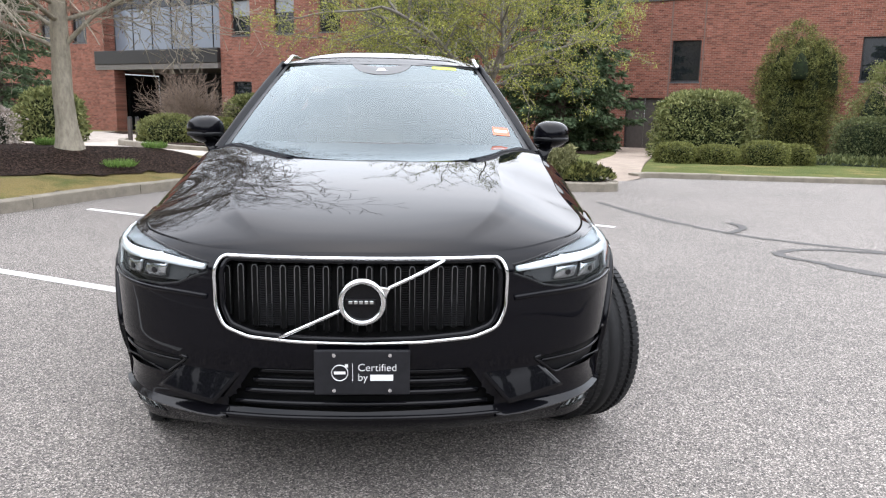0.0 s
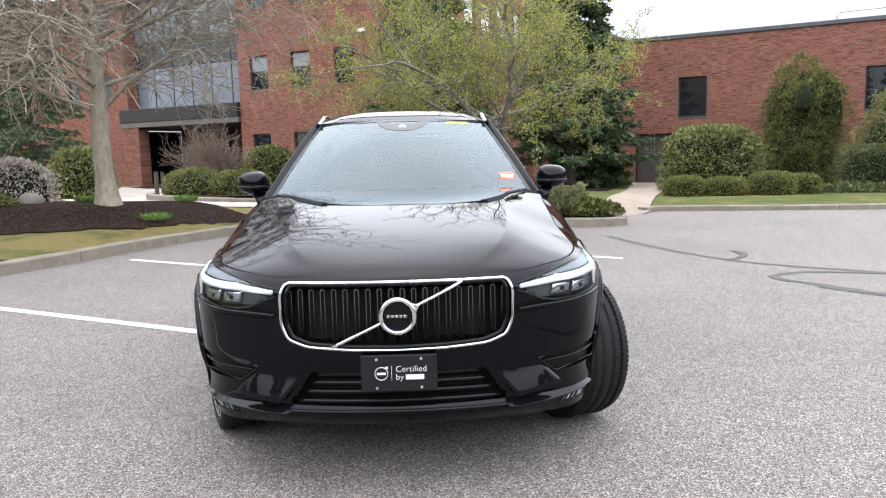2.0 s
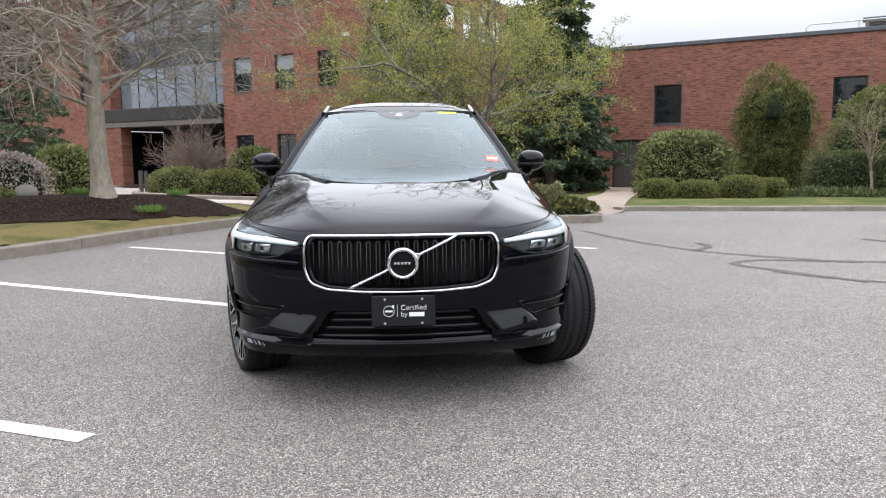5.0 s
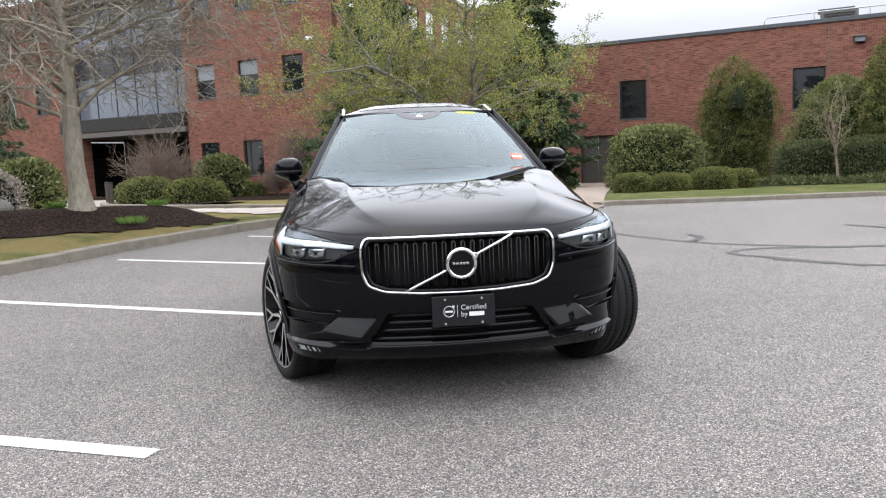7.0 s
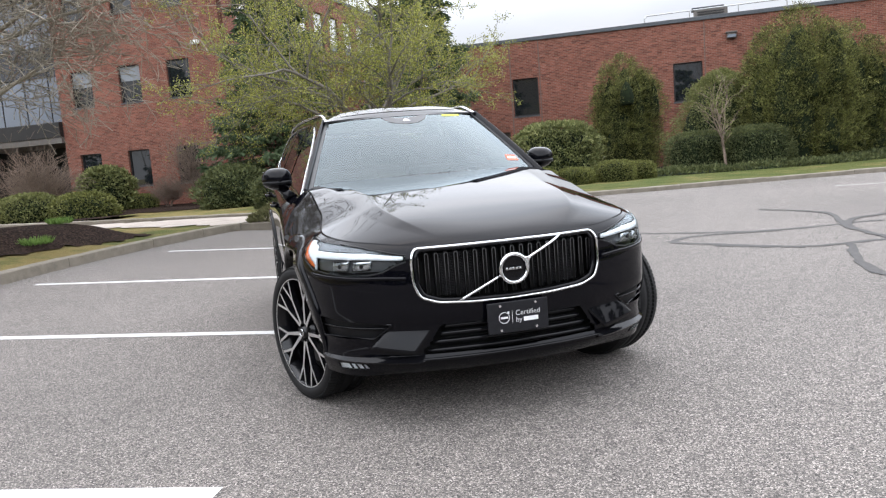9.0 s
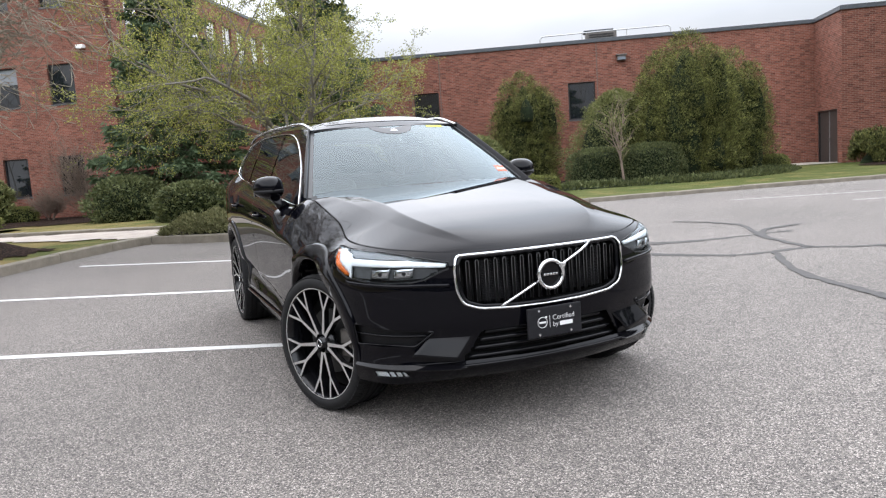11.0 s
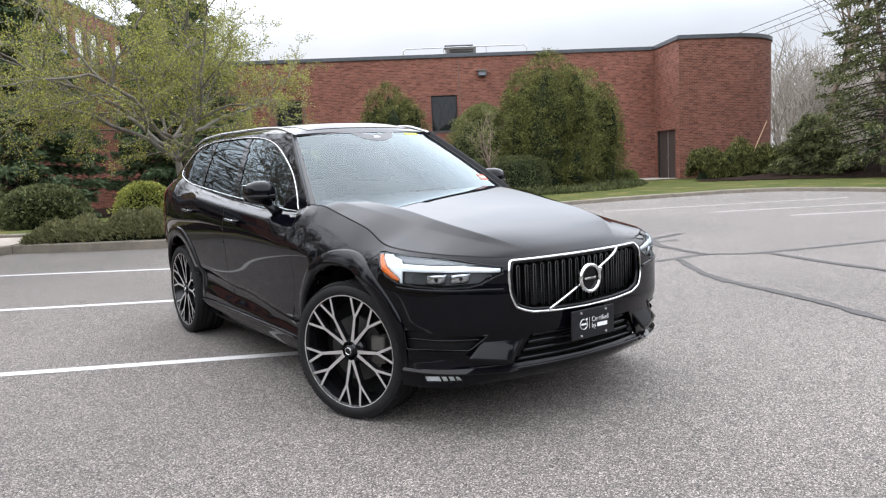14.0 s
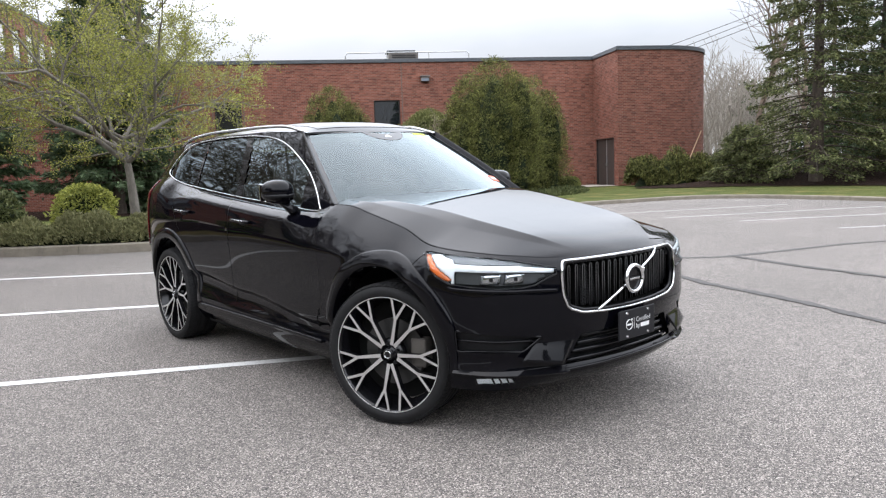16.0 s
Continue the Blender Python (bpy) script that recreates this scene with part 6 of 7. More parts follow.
def on_screen(name, pts, material, lift, label="", n=10):
    """A flat piece behind the windscreen; pts: (u, share of the height)."""
    bm = bmesh.new()
    cu, ct = sum(p_[0] for p_ in pts) / len(pts), sum(p_[1] for p_ in pts) / len(pts)

    def on_glass(u, t):
        ub = 0.775 + (0.545 - 0.775) * t
        x, y, z = screen(t, abs(u) / ub)
        return bm.verts.new((u, y + lift, z - lift))

    rings = [[on_glass(cu + (u - cu) * k / 4, ct + (t - ct) * k / 4) for u, t in pts] for k in range(1, 5)]
    mid = on_glass(cu, ct)
    count = len(pts)
    for k in range(count):
        bm.faces.new((mid, rings[0][k], rings[0][(k + 1) % count]))
        for a, b in zip(rings, rings[1:]):
            bm.faces.new((a[k], b[k], b[(k + 1) % count], a[(k + 1) % count]))
    return part(name, bm, material, CAR, label)


on_screen("camera_mount", [(0.165 * math.cos(a), 0.985 - 0.175 * math.sin(a)) for a in (math.pi * k / 20 for k in range(21))], SHROUD, -0.0012, "black camera housing behind the windscreen")
on_screen("camera_window", [(-0.028, 0.865), (0.028, 0.865), (0.012, 0.905), (-0.012, 0.905)], SATIN, -0.0024)
on_screen("date_sticker", [(0.285, 0.925), (0.425, 0.925), (0.425, 0.965), (0.285, 0.965)], YELLOWSTICK, -0.0012, "yellow-green paper sticker")
red = on_screen("inspection_sticker", [(0.585, 0.150), (0.675, 0.150), (0.670, 0.235), (0.585, 0.235)], REDSTICK, -0.0012, "red and white paper sticker")
on_screen("sticker_band", [(0.595, 0.180), (0.663, 0.180), (0.663, 0.203), (0.595, 0.203)], PRINTWHITE, -0.0020)
bm = bmesh.new()


def frit(s, s0, s1, q0, q1, n, m):
    """A printed black band on the glass between two heights and two shares of its half width."""
    rows = []
    for i in range(n + 1):
        row = []
        for j in range(m + 1):
            u, v, z = screen(s0 + (s1 - s0) * i / n, q0 + (q1 - q0) * j / m)
            row.append(bm.verts.new((s * u, v - 0.0012, z + 0.0016)))
        rows.append(row)
    for a, b in zip(rows, rows[1:]):
        for j in range(m):
            bm.faces.new((a[j], a[j + 1], b[j + 1], b[j])[::s])


for s in (-1, 1):
    frit(s, 0.0, 0.022, 0.0, 1.0, 2, 24)
    frit(s, 0.970, 1.0, 0.0, 1.0, 2, 24)
    frit(s, 0.022, 0.970, 0.966, 1.0, 24, 2)
part("screen_border", bm, SHROUD, CAR, smooth=True)


# ---- wheels ----
def lathe(profile, n=64):
    """profile: (r, x) pairs, turned round the x axis."""
    bm = bmesh.new()
    rings = [[bm.verts.new((x, r * math.cos(2 * math.pi * k / n), r * math.sin(2 * math.pi * k / n))) for k in range(n)] for r, x in profile]
    for a, b in zip(rings, rings[1:]):
        for k in range(n):
            bm.faces.new((a[k], b[k], b[(k + 1) % n], a[(k + 1) % n]))
    return bm


def bar_between(bm, p0, p1, w0, w1, x_face0, x_face1, depth):
    """A tapering spoke from one point of the wheel's plane to another, with its face towards +x."""
    (y0, z0), (y1, z1) = p0, p1
    d = Vector((y1 - y0, z1 - z0)).normalized()
    n = Vector((-d.y, d.x))
    vs = []
    for (y, z), w, xf in (((y0, z0), w0, x_face0), ((y1, z1), w1, x_face1)):
        for sgn in (-1, 1):
            vs.append(bm.verts.new((xf, y + n.x * w * sgn / 2, z + n.y * w * sgn / 2)))
            vs.append(bm.verts.new((xf - depth, y + n.x * w * sgn * 0.46, z + n.y * w * sgn * 0.46)))
    a, ab, b, bb, c, cb, d_, db = vs
    for f_ in ((a, b, d_, c), (ab, cb, db, bb), (a, c, cb, ab), (b, bb, db, d_), (a, ab, bb, b), (c, d_, db, cb)):
        bm.faces.new(f_)
    return (a, b, d_, c)


def polar(r, a):
    return (r * math.cos(a), r * math.sin(a))


def wheel(name_m, spin):
    """A wheel on the local x axis, its face towards +x."""
    w = thing("wheel", name_m, "", "")
    for key in list(w.keys()):
        del w[key]
    w.parent = CAR
    R = 0.368
    prof = [(0.292, 0.108), (0.302, 0.122), (0.320, 0.130), (0.342, 0.128), (0.356, 0.116), (0.3635, 0.098)]
    for x in (0.075, 0.030, -0.030, -0.075):
        prof += [(0.3665, x + 0.010), (0.3600, x + 0.007), (0.3600, x - 0.007), (0.3665, x - 0.010)]
    prof += [(0.3635, -0.098), (0.356, -0.116), (0.342, -0.128), (0.320, -0.130), (0.302, -0.122), (0.292, -0.108)]
    part("tyre", lathe(prof, 72), RUBBER, w, "low-profile black tyre", True)
    sip = bmesh.new()
    for k in range(96):
        a = 2 * math.pi * k / 96
        for sgn in (-1, 1):
            m = Matrix.Rotation(a, 4, "X") @ Matrix.Translation((sgn * 0.098, 0, 0.3605)) @ Matrix.Rotation(radians(16 * sgn), 4, "Y") @ Matrix.Rotation(radians(9 * sgn), 4, "Z")
            box(sip, -0.020, 0.022, -0.0088, 0.0088, -0.010, 0.0058, m=m)
            m = Matrix.Rotation(a + 0.02, 4, "X") @ Matrix.Translation((sgn * 0.0525, 0, 0.3625)) @ Matrix.Rotation(radians(24 * sgn), 4, "Z")
            box(sip, -0.014, 0.014, -0.0080, 0.0080, -0.006, 0.0052, m=m)
    ob = part("tread", sip, RUBBER, w)
    ob["kind"] = "stuff"
    part("rim", lathe([(0.300, 0.112), (0.303, 0.118), (0.299, 0.121), (0.293, 0.117), (0.288, 0.105), (0.272, 0.07), (0.262, 0.02), (0.262, -0.09), (0.288, -0.105)], 72), WHEELBLACK, w, "gloss black rim", True)
    part("rim_edge", lathe([(0.2975, 0.1205), (0.301, 0.1225), (0.304, 0.120), (0.301, 0.116)], 72), MACHINED, w, "machined rim edge", True)
    part("brake_disc", lathe([(0.05, 0.035), (0.175, 0.035), (0.175, 0.012), (0.05, 0.012)], 48), DISC, w)
    bm = bmesh.new()
    box(bm, -0.03, 0.05, 0.10, 0.19, -0.07, 0.08, 0.012)
    part("brake_caliper", bm, LAMPGREY, w)
    part("wheel_well_cover", lathe([(0.04, -0.02), (0.26, -0.02)], 40), DEEPBLACK, w)
    for k in range(5):
        for sgn in (-1, 1):
            axis = spin + k * 2 * math.pi / 5
            a_f = axis + sgn * radians(14.2)
            apex = polar(0.052, axis + sgn * radians(9))
            fork = polar(0.190, a_f)
            bm = bmesh.new()
            bar_between(bm, apex, fork, 0.024, 0.017, 0.098, 0.108, 0.030)
            for da in (-1, 1):
                tip = polar(0.297, a_f + da * radians(7.9))
                bar_between(bm, fork, tip, 0.0165, 0.0150, 0.108, 0.117, 0.028)
            sp = part("spoke", bm, WHEELBLACK, w, "forked black spoke with a machined face")
            bm = bmesh.new()
            lift = 0.0012
            for p0_, p1_, w0, w1, x0, x1 in [(apex, fork, 0.0205, 0.0150, 0.098, 0.108)] + [(fork, polar(0.2965, a_f + da * radians(7.9)), 0.0140, 0.0128, 0.108, 0.117) for da in (-1, 1)]:
                bar_between(bm, p0_, p1_, w0, w1, x0 + lift, x1 + lift, 0.0008)
            part("machined_face", bm, MACHINED, sp)
    bm = lathe([(0.0, 0.112), (0.026, 0.112), (0.031, 0.107), (0.033, 0.09), (0.075, 0.085), (0.08, 0.05)], 36)
    part("hub", bm, WHEELBLACK, w, smooth=True)
    bm = bmesh.new()
    tube(bm, [(0.1135, 0.019 * math.cos(2 * math.pi * k / 24), 0.019 * math.sin(2 * math.pi * k / 24)) for k in range(24)], 0.0028, 6, closed=True)
    part("cap_ring", bm, CHROME, w, smooth=True)
    for k in range(5):
        y, z = polar(0.054, spin + radians(36) + k * 2 * math.pi / 5)
        bm = bmesh.new()
        cyl(bm, (0.080, y, z), (0.104, y, z), 0.0115, 0.0095, 6)
        part("wheel_nut", bm, BLACKPLASTIC, w)
    return w


STEER = 21.5
for s, v, st, spin in ((-1, FRONT_AX, STEER, -1.47), (1, FRONT_AX, STEER, 0.4), (-1, REAR_AX, 0, 0.25), (1, REAR_AX, 0, 0.9)):
    # outward normal: turned front wheels point their noses the same way
    ang = (180 if s < 0 else 0) + st
    wheel(Matrix.Translation((s * (0.842 if st else 0.815), v, 0.3665)) @ Matrix.Rotation(radians(ang), 4, "Z"), spin)
# ---- plants ----
def quad_mesh(name, verts, material, parent=None, kind=""):
    """A mesh of loose quads from an (n, 4, 3) array."""
    n = len(verts)
    me = bpy.data.meshes.new(name)
    me.vertices.add(n * 4)
    me.loops.add(n * 4)
    me.polygons.add(n)
    me.vertices.foreach_set("co", np.asarray(verts, dtype=np.float32).reshape(-1))
    me.loops.foreach_set("vertex_index", np.arange(n * 4, dtype=np.int32))
    me.polygons.foreach_set("loop_start", np.arange(0, n * 4, 4, dtype=np.int32))
    me.materials.append(material)
    me.update(calc_edges=True)
    ob = new(name, me)
    if parent is not None:
        ob.parent = parent
    if kind:
        ob["kind"] = kind
    return ob


def unit(a):
    return a / np.maximum(np.linalg.norm(a, axis=-1, keepdims=True), 1e-9)


def leaf_quads(g, pos, along, size, aspect=0.5, spread=0.8, fold=0.0):
    """One leaf a point: along is the way it grows; size its length."""
    n = len(pos)
    d = unit(along + g.normal(0, spread, (n, 3)))
    side = unit(np.cross(d, g.normal(0, 1, (n, 3))))
    L = (size * g.uniform(0.65, 1.3, n))[:, None]
    W = L * aspect / 2
    a = pos - d * L * 0.1
    b = pos + d * L * 0.45 + side * W
    c = pos + d * L
    e = pos + d * L * 0.45 - side * W
    return np.stack([a, b, c, e], 1)


def tubes_mesh(name, polylines, material, parent=None, sides=6):
    """Tapered tubes along many polylines, in one mesh; each polyline: (points, radii)."""
    V, F = [], []
    for pts, rad, k in polylines:
        base = len(V)
        up = None
        for i, p_ in enumerate(pts):
            t = (pts[min(i + 1, len(pts) - 1)] - pts[max(i - 1, 0)]).normalized()
            if up is None:
                up = Vector((1, 0, 0)) if abs(t.z) > 0.7 else Vector((0, 0, 1))
            s_ = t.cross(up).normalized()
            up = s_.cross(t).normalized()
            for j in range(k):
                w = 2 * math.pi * j / k
                V.append(p_ + (s_ * math.cos(w) + up * math.sin(w)) * rad[i])
        for i in range(len(pts) - 1):
            for j in range(k):
                a, b = base + i * k + j, base + i * k + (j + 1) % k
                F.append((a, b, b + k, a + k))
    ob = mesh_object(name, V, F, material, True)
    if parent is not None:
        ob.parent = parent
    return ob


def grow(rng, lines, tips, p, d, length, radius, depth, o):
    """Grows one branch and its children into lines and tips."""
    steps = max(3, int(length / o["step"]))
    pts, rad = [p.copy()], [radius]
    end = radius * o["taper"]
    cur, way = p.copy(), d.normalized()
    kids = []
    for i in range(1, steps + 1):
        way = (way + Vector((rng.gauss(0, 1), rng.gauss(0, 1), rng.gauss(0, 0.8))) * (o["wobble"] if depth else o.get("wobble0", o["wobble"])) + Vector((0, 0, o["lift"] if depth else o["lift0"]))).normalized()
        cur = cur + way * (length / steps)
        pts.append(cur.copy())
        rad.append(max(radius + (end - radius) * i / steps, o.get("rmin", 0.0)))
        if depth < o["depth"] and i / steps > o["bare"][min(depth, len(o["bare"]) - 1)]:
            kids.append((i, cur.copy(), way.copy(), rad[-1]))
        if depth >= o["leafy"]:
            tips.append((cur.copy(), way.copy()))
    lines.append((pts, rad, 10 if radius > 0.12 else 6 if radius > 0.03 else 4 if radius > 0.010 else 3))
    if depth >= o["depth"]:
        return
    want = o["kids"][min(depth, len(o["kids"]) - 1)]
    turn = rng.uniform(0, 6.28)
    for n in range(want):
        i, c, w, r = kids[min(int((n + rng.random()) / want * len(kids)), len(kids) - 1)] if kids else (steps, cur, way, end)
        turn += 2.4 + rng.uniform(-0.5, 0.5)
        side = w.orthogonal().normalized()
        side = Matrix.Rotation(turn, 3, w) @ side
        if o["flat"] and depth >= 0:
            side = Vector((side.x, side.y, side.z * o["flat"])).normalized()
        ang = radians(o["angle"][min(depth, len(o["angle"]) - 1)] + rng.uniform(-12, 12))
        nd = w * math.cos(ang) + side * math.sin(ang)
        f = o["ratio"][min(depth, len(o["ratio"]) - 1)] * rng.uniform(0.7, 1.15)
        grow(rng, lines, tips, c, nd, length * f, min(r * 0.85, radius * o["thin"]), depth + 1, o)


def lumpy(g, n, shape, wob=0.12, seed=0.0, freq=2.2):
    """Points on a lumpy closed surface; shape(u in 0..1 of height, angle) gives the radius share. Returns points, normals."""
    h = g.uniform(0, 1, n)
    a = g.uniform(0, 2 * np.pi, n)
    r = shape(h)
    k = 1 + wob * (np.sin(a * 3 + h * 9 + seed) * 0.5 + np.sin(a * 7 - h * 15 + seed * 2) * 0.3 + np.sin(a * 13 + h * 27 + seed) * 0.3 + np.sin(h * 40 + a * 2) * 0.25)
    k = k * g.uniform(0.82, 1.04, n)
    nrm = np.stack([np.cos(a), np.sin(a), 0.35 + 0 * a], 1)
    return h, a, r * k, nrm


BARK_OAK = bark_material("grey_brown_bark", (0.27, 0.240, 0.19))
BARK_CRAB = bark_material("grey_bark", (0.17, 0.155, 0.135))
FARBARK = bark_material("pale_far_bark", (0.30, 0.27, 0.235))
BARK_DARK = bark_material("dark_bark", (0.075, 0.06, 0.05))
TWIG = bark_material("brown_twig", (0.19, 0.145, 0.115))
L_CRAB = leaf_material("young_green_leaf", (0.145, 0.155, 0.026), (0.40, 0.405, 0.066), 0.5, 0.4)
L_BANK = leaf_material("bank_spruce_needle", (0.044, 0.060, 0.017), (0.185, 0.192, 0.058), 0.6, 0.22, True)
L_SPRUCE = leaf_material("spruce_needle", (0.036, 0.060, 0.024), (0.115, 0.155, 0.062), 0.6, 0.25)
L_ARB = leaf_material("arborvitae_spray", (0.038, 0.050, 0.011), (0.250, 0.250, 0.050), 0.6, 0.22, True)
L_RHODO = leaf_material("rhododendron_leaf", (0.064, 0.080, 0.019), (0.225, 0.232, 0.066), 0.45, 0.15)
L_BOX = leaf_material("boxwood_leaf", (0.075, 0.088, 0.016), (0.195, 0.196, 0.040), 0.5, 0.2)
L_YEW = leaf_material("yew_needle", (0.045, 0.060, 0.018), (0.140, 0.152, 0.046), 0.55, 0.15)
L_JUN = leaf_material("juniper_spray", (0.108, 0.108, 0.040), (0.235, 0.232, 0.085), 0.6, 0.15)
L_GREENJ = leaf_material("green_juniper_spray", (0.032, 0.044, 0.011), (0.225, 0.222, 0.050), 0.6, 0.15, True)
L_YELLOW = leaf_material("yellow_green_leaf", (0.13, 0.15, 0.02), (0.40, 0.41, 0.06), 0.5, 0.3)
L_WHITE = leaf_material("pale_blossom", (0.24, 0.21, 0.13), (0.66, 0.57, 0.48), 0.6, 0.3)
L_BUD = leaf_material("reddish_bud", (0.16, 0.085, 0.06), (0.34, 0.20, 0.14), 0.6, 0.2)
L_OLIVE = leaf_material("olive_leaf", (0.085, 0.095, 0.022), (0.215, 0.222, 0.060), 0.55, 0.2)
L_TUFT = leaf_material("bright_grass_blade", (0.10, 0.17, 0.025), (0.21, 0.32, 0.05), 0.5, 0.35)
# near-black solid core: colours in the shade deep inside the foliage
CORE = plain("foliage_inner_shade", (0.012, 0.018, 0.008), 0.95, 0.0, 0.5, 9.0)


def core_mesh(name, fn, material, parent, nh=10, na=16):
    V, F = [], []
    for i in range(nh + 1):
        for j in range(na):
            V.append(fn(i / nh, 2 * math.pi * j / na))
    for i in range(nh):
        for j in range(na):
            a, b = i * na + j, i * na + (j + 1) % na
            F.append((a, b, b + na, a + na))
    F.append(tuple(range(na))[::-1])
    F.append(tuple(nh * na + j for j in range(na)))
    ob = mesh_object(name, V, F, material, True)
    ob.parent = parent
    return ob


def at(x, y, z=None, rz=0.0):
    return Matrix.Translation((x, y, lawn_height(x, y) if z is None else z)) @ Matrix.Rotation(rz, 4, "Z")


def bush(name, m, label, category, rx, ry, h, leaf, n, size, seed, aspect=0.5, group="", power=2.4, spread=0.8, wob=0.1, stems=True):
    """A leafy shrub: short stems, a near-black core for inner shade, and many leaves on a lumpy outline."""
    g = np.random.default_rng(seed)
    t = thing(name, m, label, category, group)

    def shape(u):
        u = np.asarray(u)
        return np.maximum(1 - np.abs(u * 1.12 - 0.12 - 0.28) ** power / 0.72 ** power, 0.0) ** (1 / power)

    hh, a, r, nrm = lumpy(g, n, shape, wob, seed)
    top = g.uniform(0, 1, n) < 0.22
    rr = np.where(top, r * np.sqrt(g.uniform(0, 1, n)), r)
    zz = np.where(top, h * (0.40 + 0.60 * np.maximum(1 - rr ** power, 0) ** (1 / power)) * g.uniform(0.95, 1.04, n), hh * h)
    pos = np.stack([rr * np.cos(a) * rx, rr * np.sin(a) * ry, zz], 1)
    nrm = np.where(top[:, None], np.array([0, 0, 1.0]) + 0.3 * nrm, nrm)
    quad_mesh("foliage", leaf_quads(g, pos, nrm, size, aspect, spread), leaf, t, "stuff")
    core_mesh("shade_core", lambda u, an: (float(shape(u)) * 0.84 * rx * math.cos(an), float(shape(u)) * 0.84 * ry * math.sin(an), u * h * 0.93), CORE, t)
    if stems:
        rng = random.Random(seed)
        lines = []
        for k in range(5):
            w = 6.28 * k / 5
            lines.append(([Vector((0.1 * rx * math.cos(w), 0.1 * ry * math.sin(w), -0.05)), Vector((0.4 * rx * math.cos(w), 0.4 * ry * math.sin(w), h * 0.5))], [0.02, 0.01], 5))
        tubes_mesh("stem", lines, BARK_DARK, t)
    return t


def arborvitae(m, label, r0, h, n, seed, name="arborvitae", fat=0.30, leaf=None, size=0.085, lobes=6):
    """An upright evergreen of several merged, pointed-round leaders."""
    g = np.random.default_rng(seed)
    rng = random.Random(seed)
    t = thing(name, m, label, "evergreen tree")

    def shape(u):
        u = np.asarray(u, dtype=float)
        low = np.clip(u / fat, 0, 1)
        high = np.clip((1 - u) / (1 - fat), 0, 1)
        return np.where(u < fat, 0.80 + 0.20 * np.sin(low * np.pi / 2), (1 - (1 - high) ** 2.1) ** 0.74)

    heads = [(0.0, 0.0, r0 * 0.80, h, 0.0)]
    for k in range(lobes):
        w = 6.283 * k / lobes + rng.uniform(-0.3, 0.3)
        d = r0 * rng.uniform(0.38, 0.50)
        heads.append((d * math.cos(w), d * math.sin(w), r0 * rng.uniform(0.44, 0.60), h * rng.uniform(0.60, 0.92), 0.0))
    # loose pointed plumes standing out of the sides
    for k in range(3 * lobes):
        w = 6.283 * k / (3 * lobes) * 2.4 + rng.uniform(-0.3, 0.3)
        d = r0 * rng.uniform(0.52, 0.80)
        z0 = h * rng.uniform(0.02, 0.58) * (1.0 if k % 3 else 0.4)
        heads.append((d * math.cos(w), d * math.sin(w), r0 * rng.uniform(0.22, 0.32), min(h * rng.uniform(0.26, 0.40), h * (1.02 - 0.30 * d / r0) - z0), z0))
    quads = []
    total = sum(r * hh for _x, _y, r, hh, _z in heads)
    for q, (x, y, r1, h1, z1) in enumerate(heads):
        k_ = int(4.2 * n * r1 * h1 / total)
        hh = np.clip(g.beta(1.1, 1.25, k_), 0, 1)
        a = g.uniform(0, 2 * np.pi, k_)
        k = 1 + 0.25 * (np.sin(a * 3 + hh * 8 + seed + q) * 0.5 + np.sin(a * 6 - hh * 17 + seed) * 0.5 + np.sin(a * 11 + hh * 31 + q) * 0.5 + np.sin(a * 17 - hh * 53) * 0.35)
        # sprays: leaves gathered along short fans that point out and up
        reach = g.uniform(0, 1, k_) ** 0.8
        pick = g.integers(0, max(k_ // 22, 4), k_)
        a, hh, k = a[pick], hh[pick], k[pick]
        r = shape(hh) * r1 * k * (0.74 + 0.30 * g.uniform(0, 1, k_)[pick]) + reach * 0.32 - 0.13
        wide = 0.045 + 0.105 * np.sin(np.pi * reach)
        turn = g.normal(0, 1, k_) * wide
        pos = np.stack([x + r * np.cos(a) - turn * np.sin(a), y + r * np.sin(a) + turn * np.cos(a), z1 + hh * h1 + 0.05 + reach * 0.13 - 0.05 * (reach * 1.3) ** 2 + g.normal(0, 1, k_) * 0.05], 1)
        along = np.stack([np.cos(a) * 0.8, np.sin(a) * 0.8, 0.55 + 0 * a], 1)
        quads.append(leaf_quads(g, pos, along, size, 0.24, 0.45))
        core_mesh("shade_core", lambda u, an: (x + float(shape(u)) * r1 * 0.58 * math.cos(an), y + float(shape(u)) * r1 * 0.58 * math.sin(an), z1 + u * h1 * 0.90), CORE, t, 12, 14)
    quad_mesh("foliage", np.concatenate(quads), leaf or L_ARB, t, "stuff")
    tubes_mesh("trunk", [([Vector((0, 0, -0.1)), Vector((0, 0, h * 0.6))], [0.12, 0.05], 8)], BARK_DARK, t)
    return t


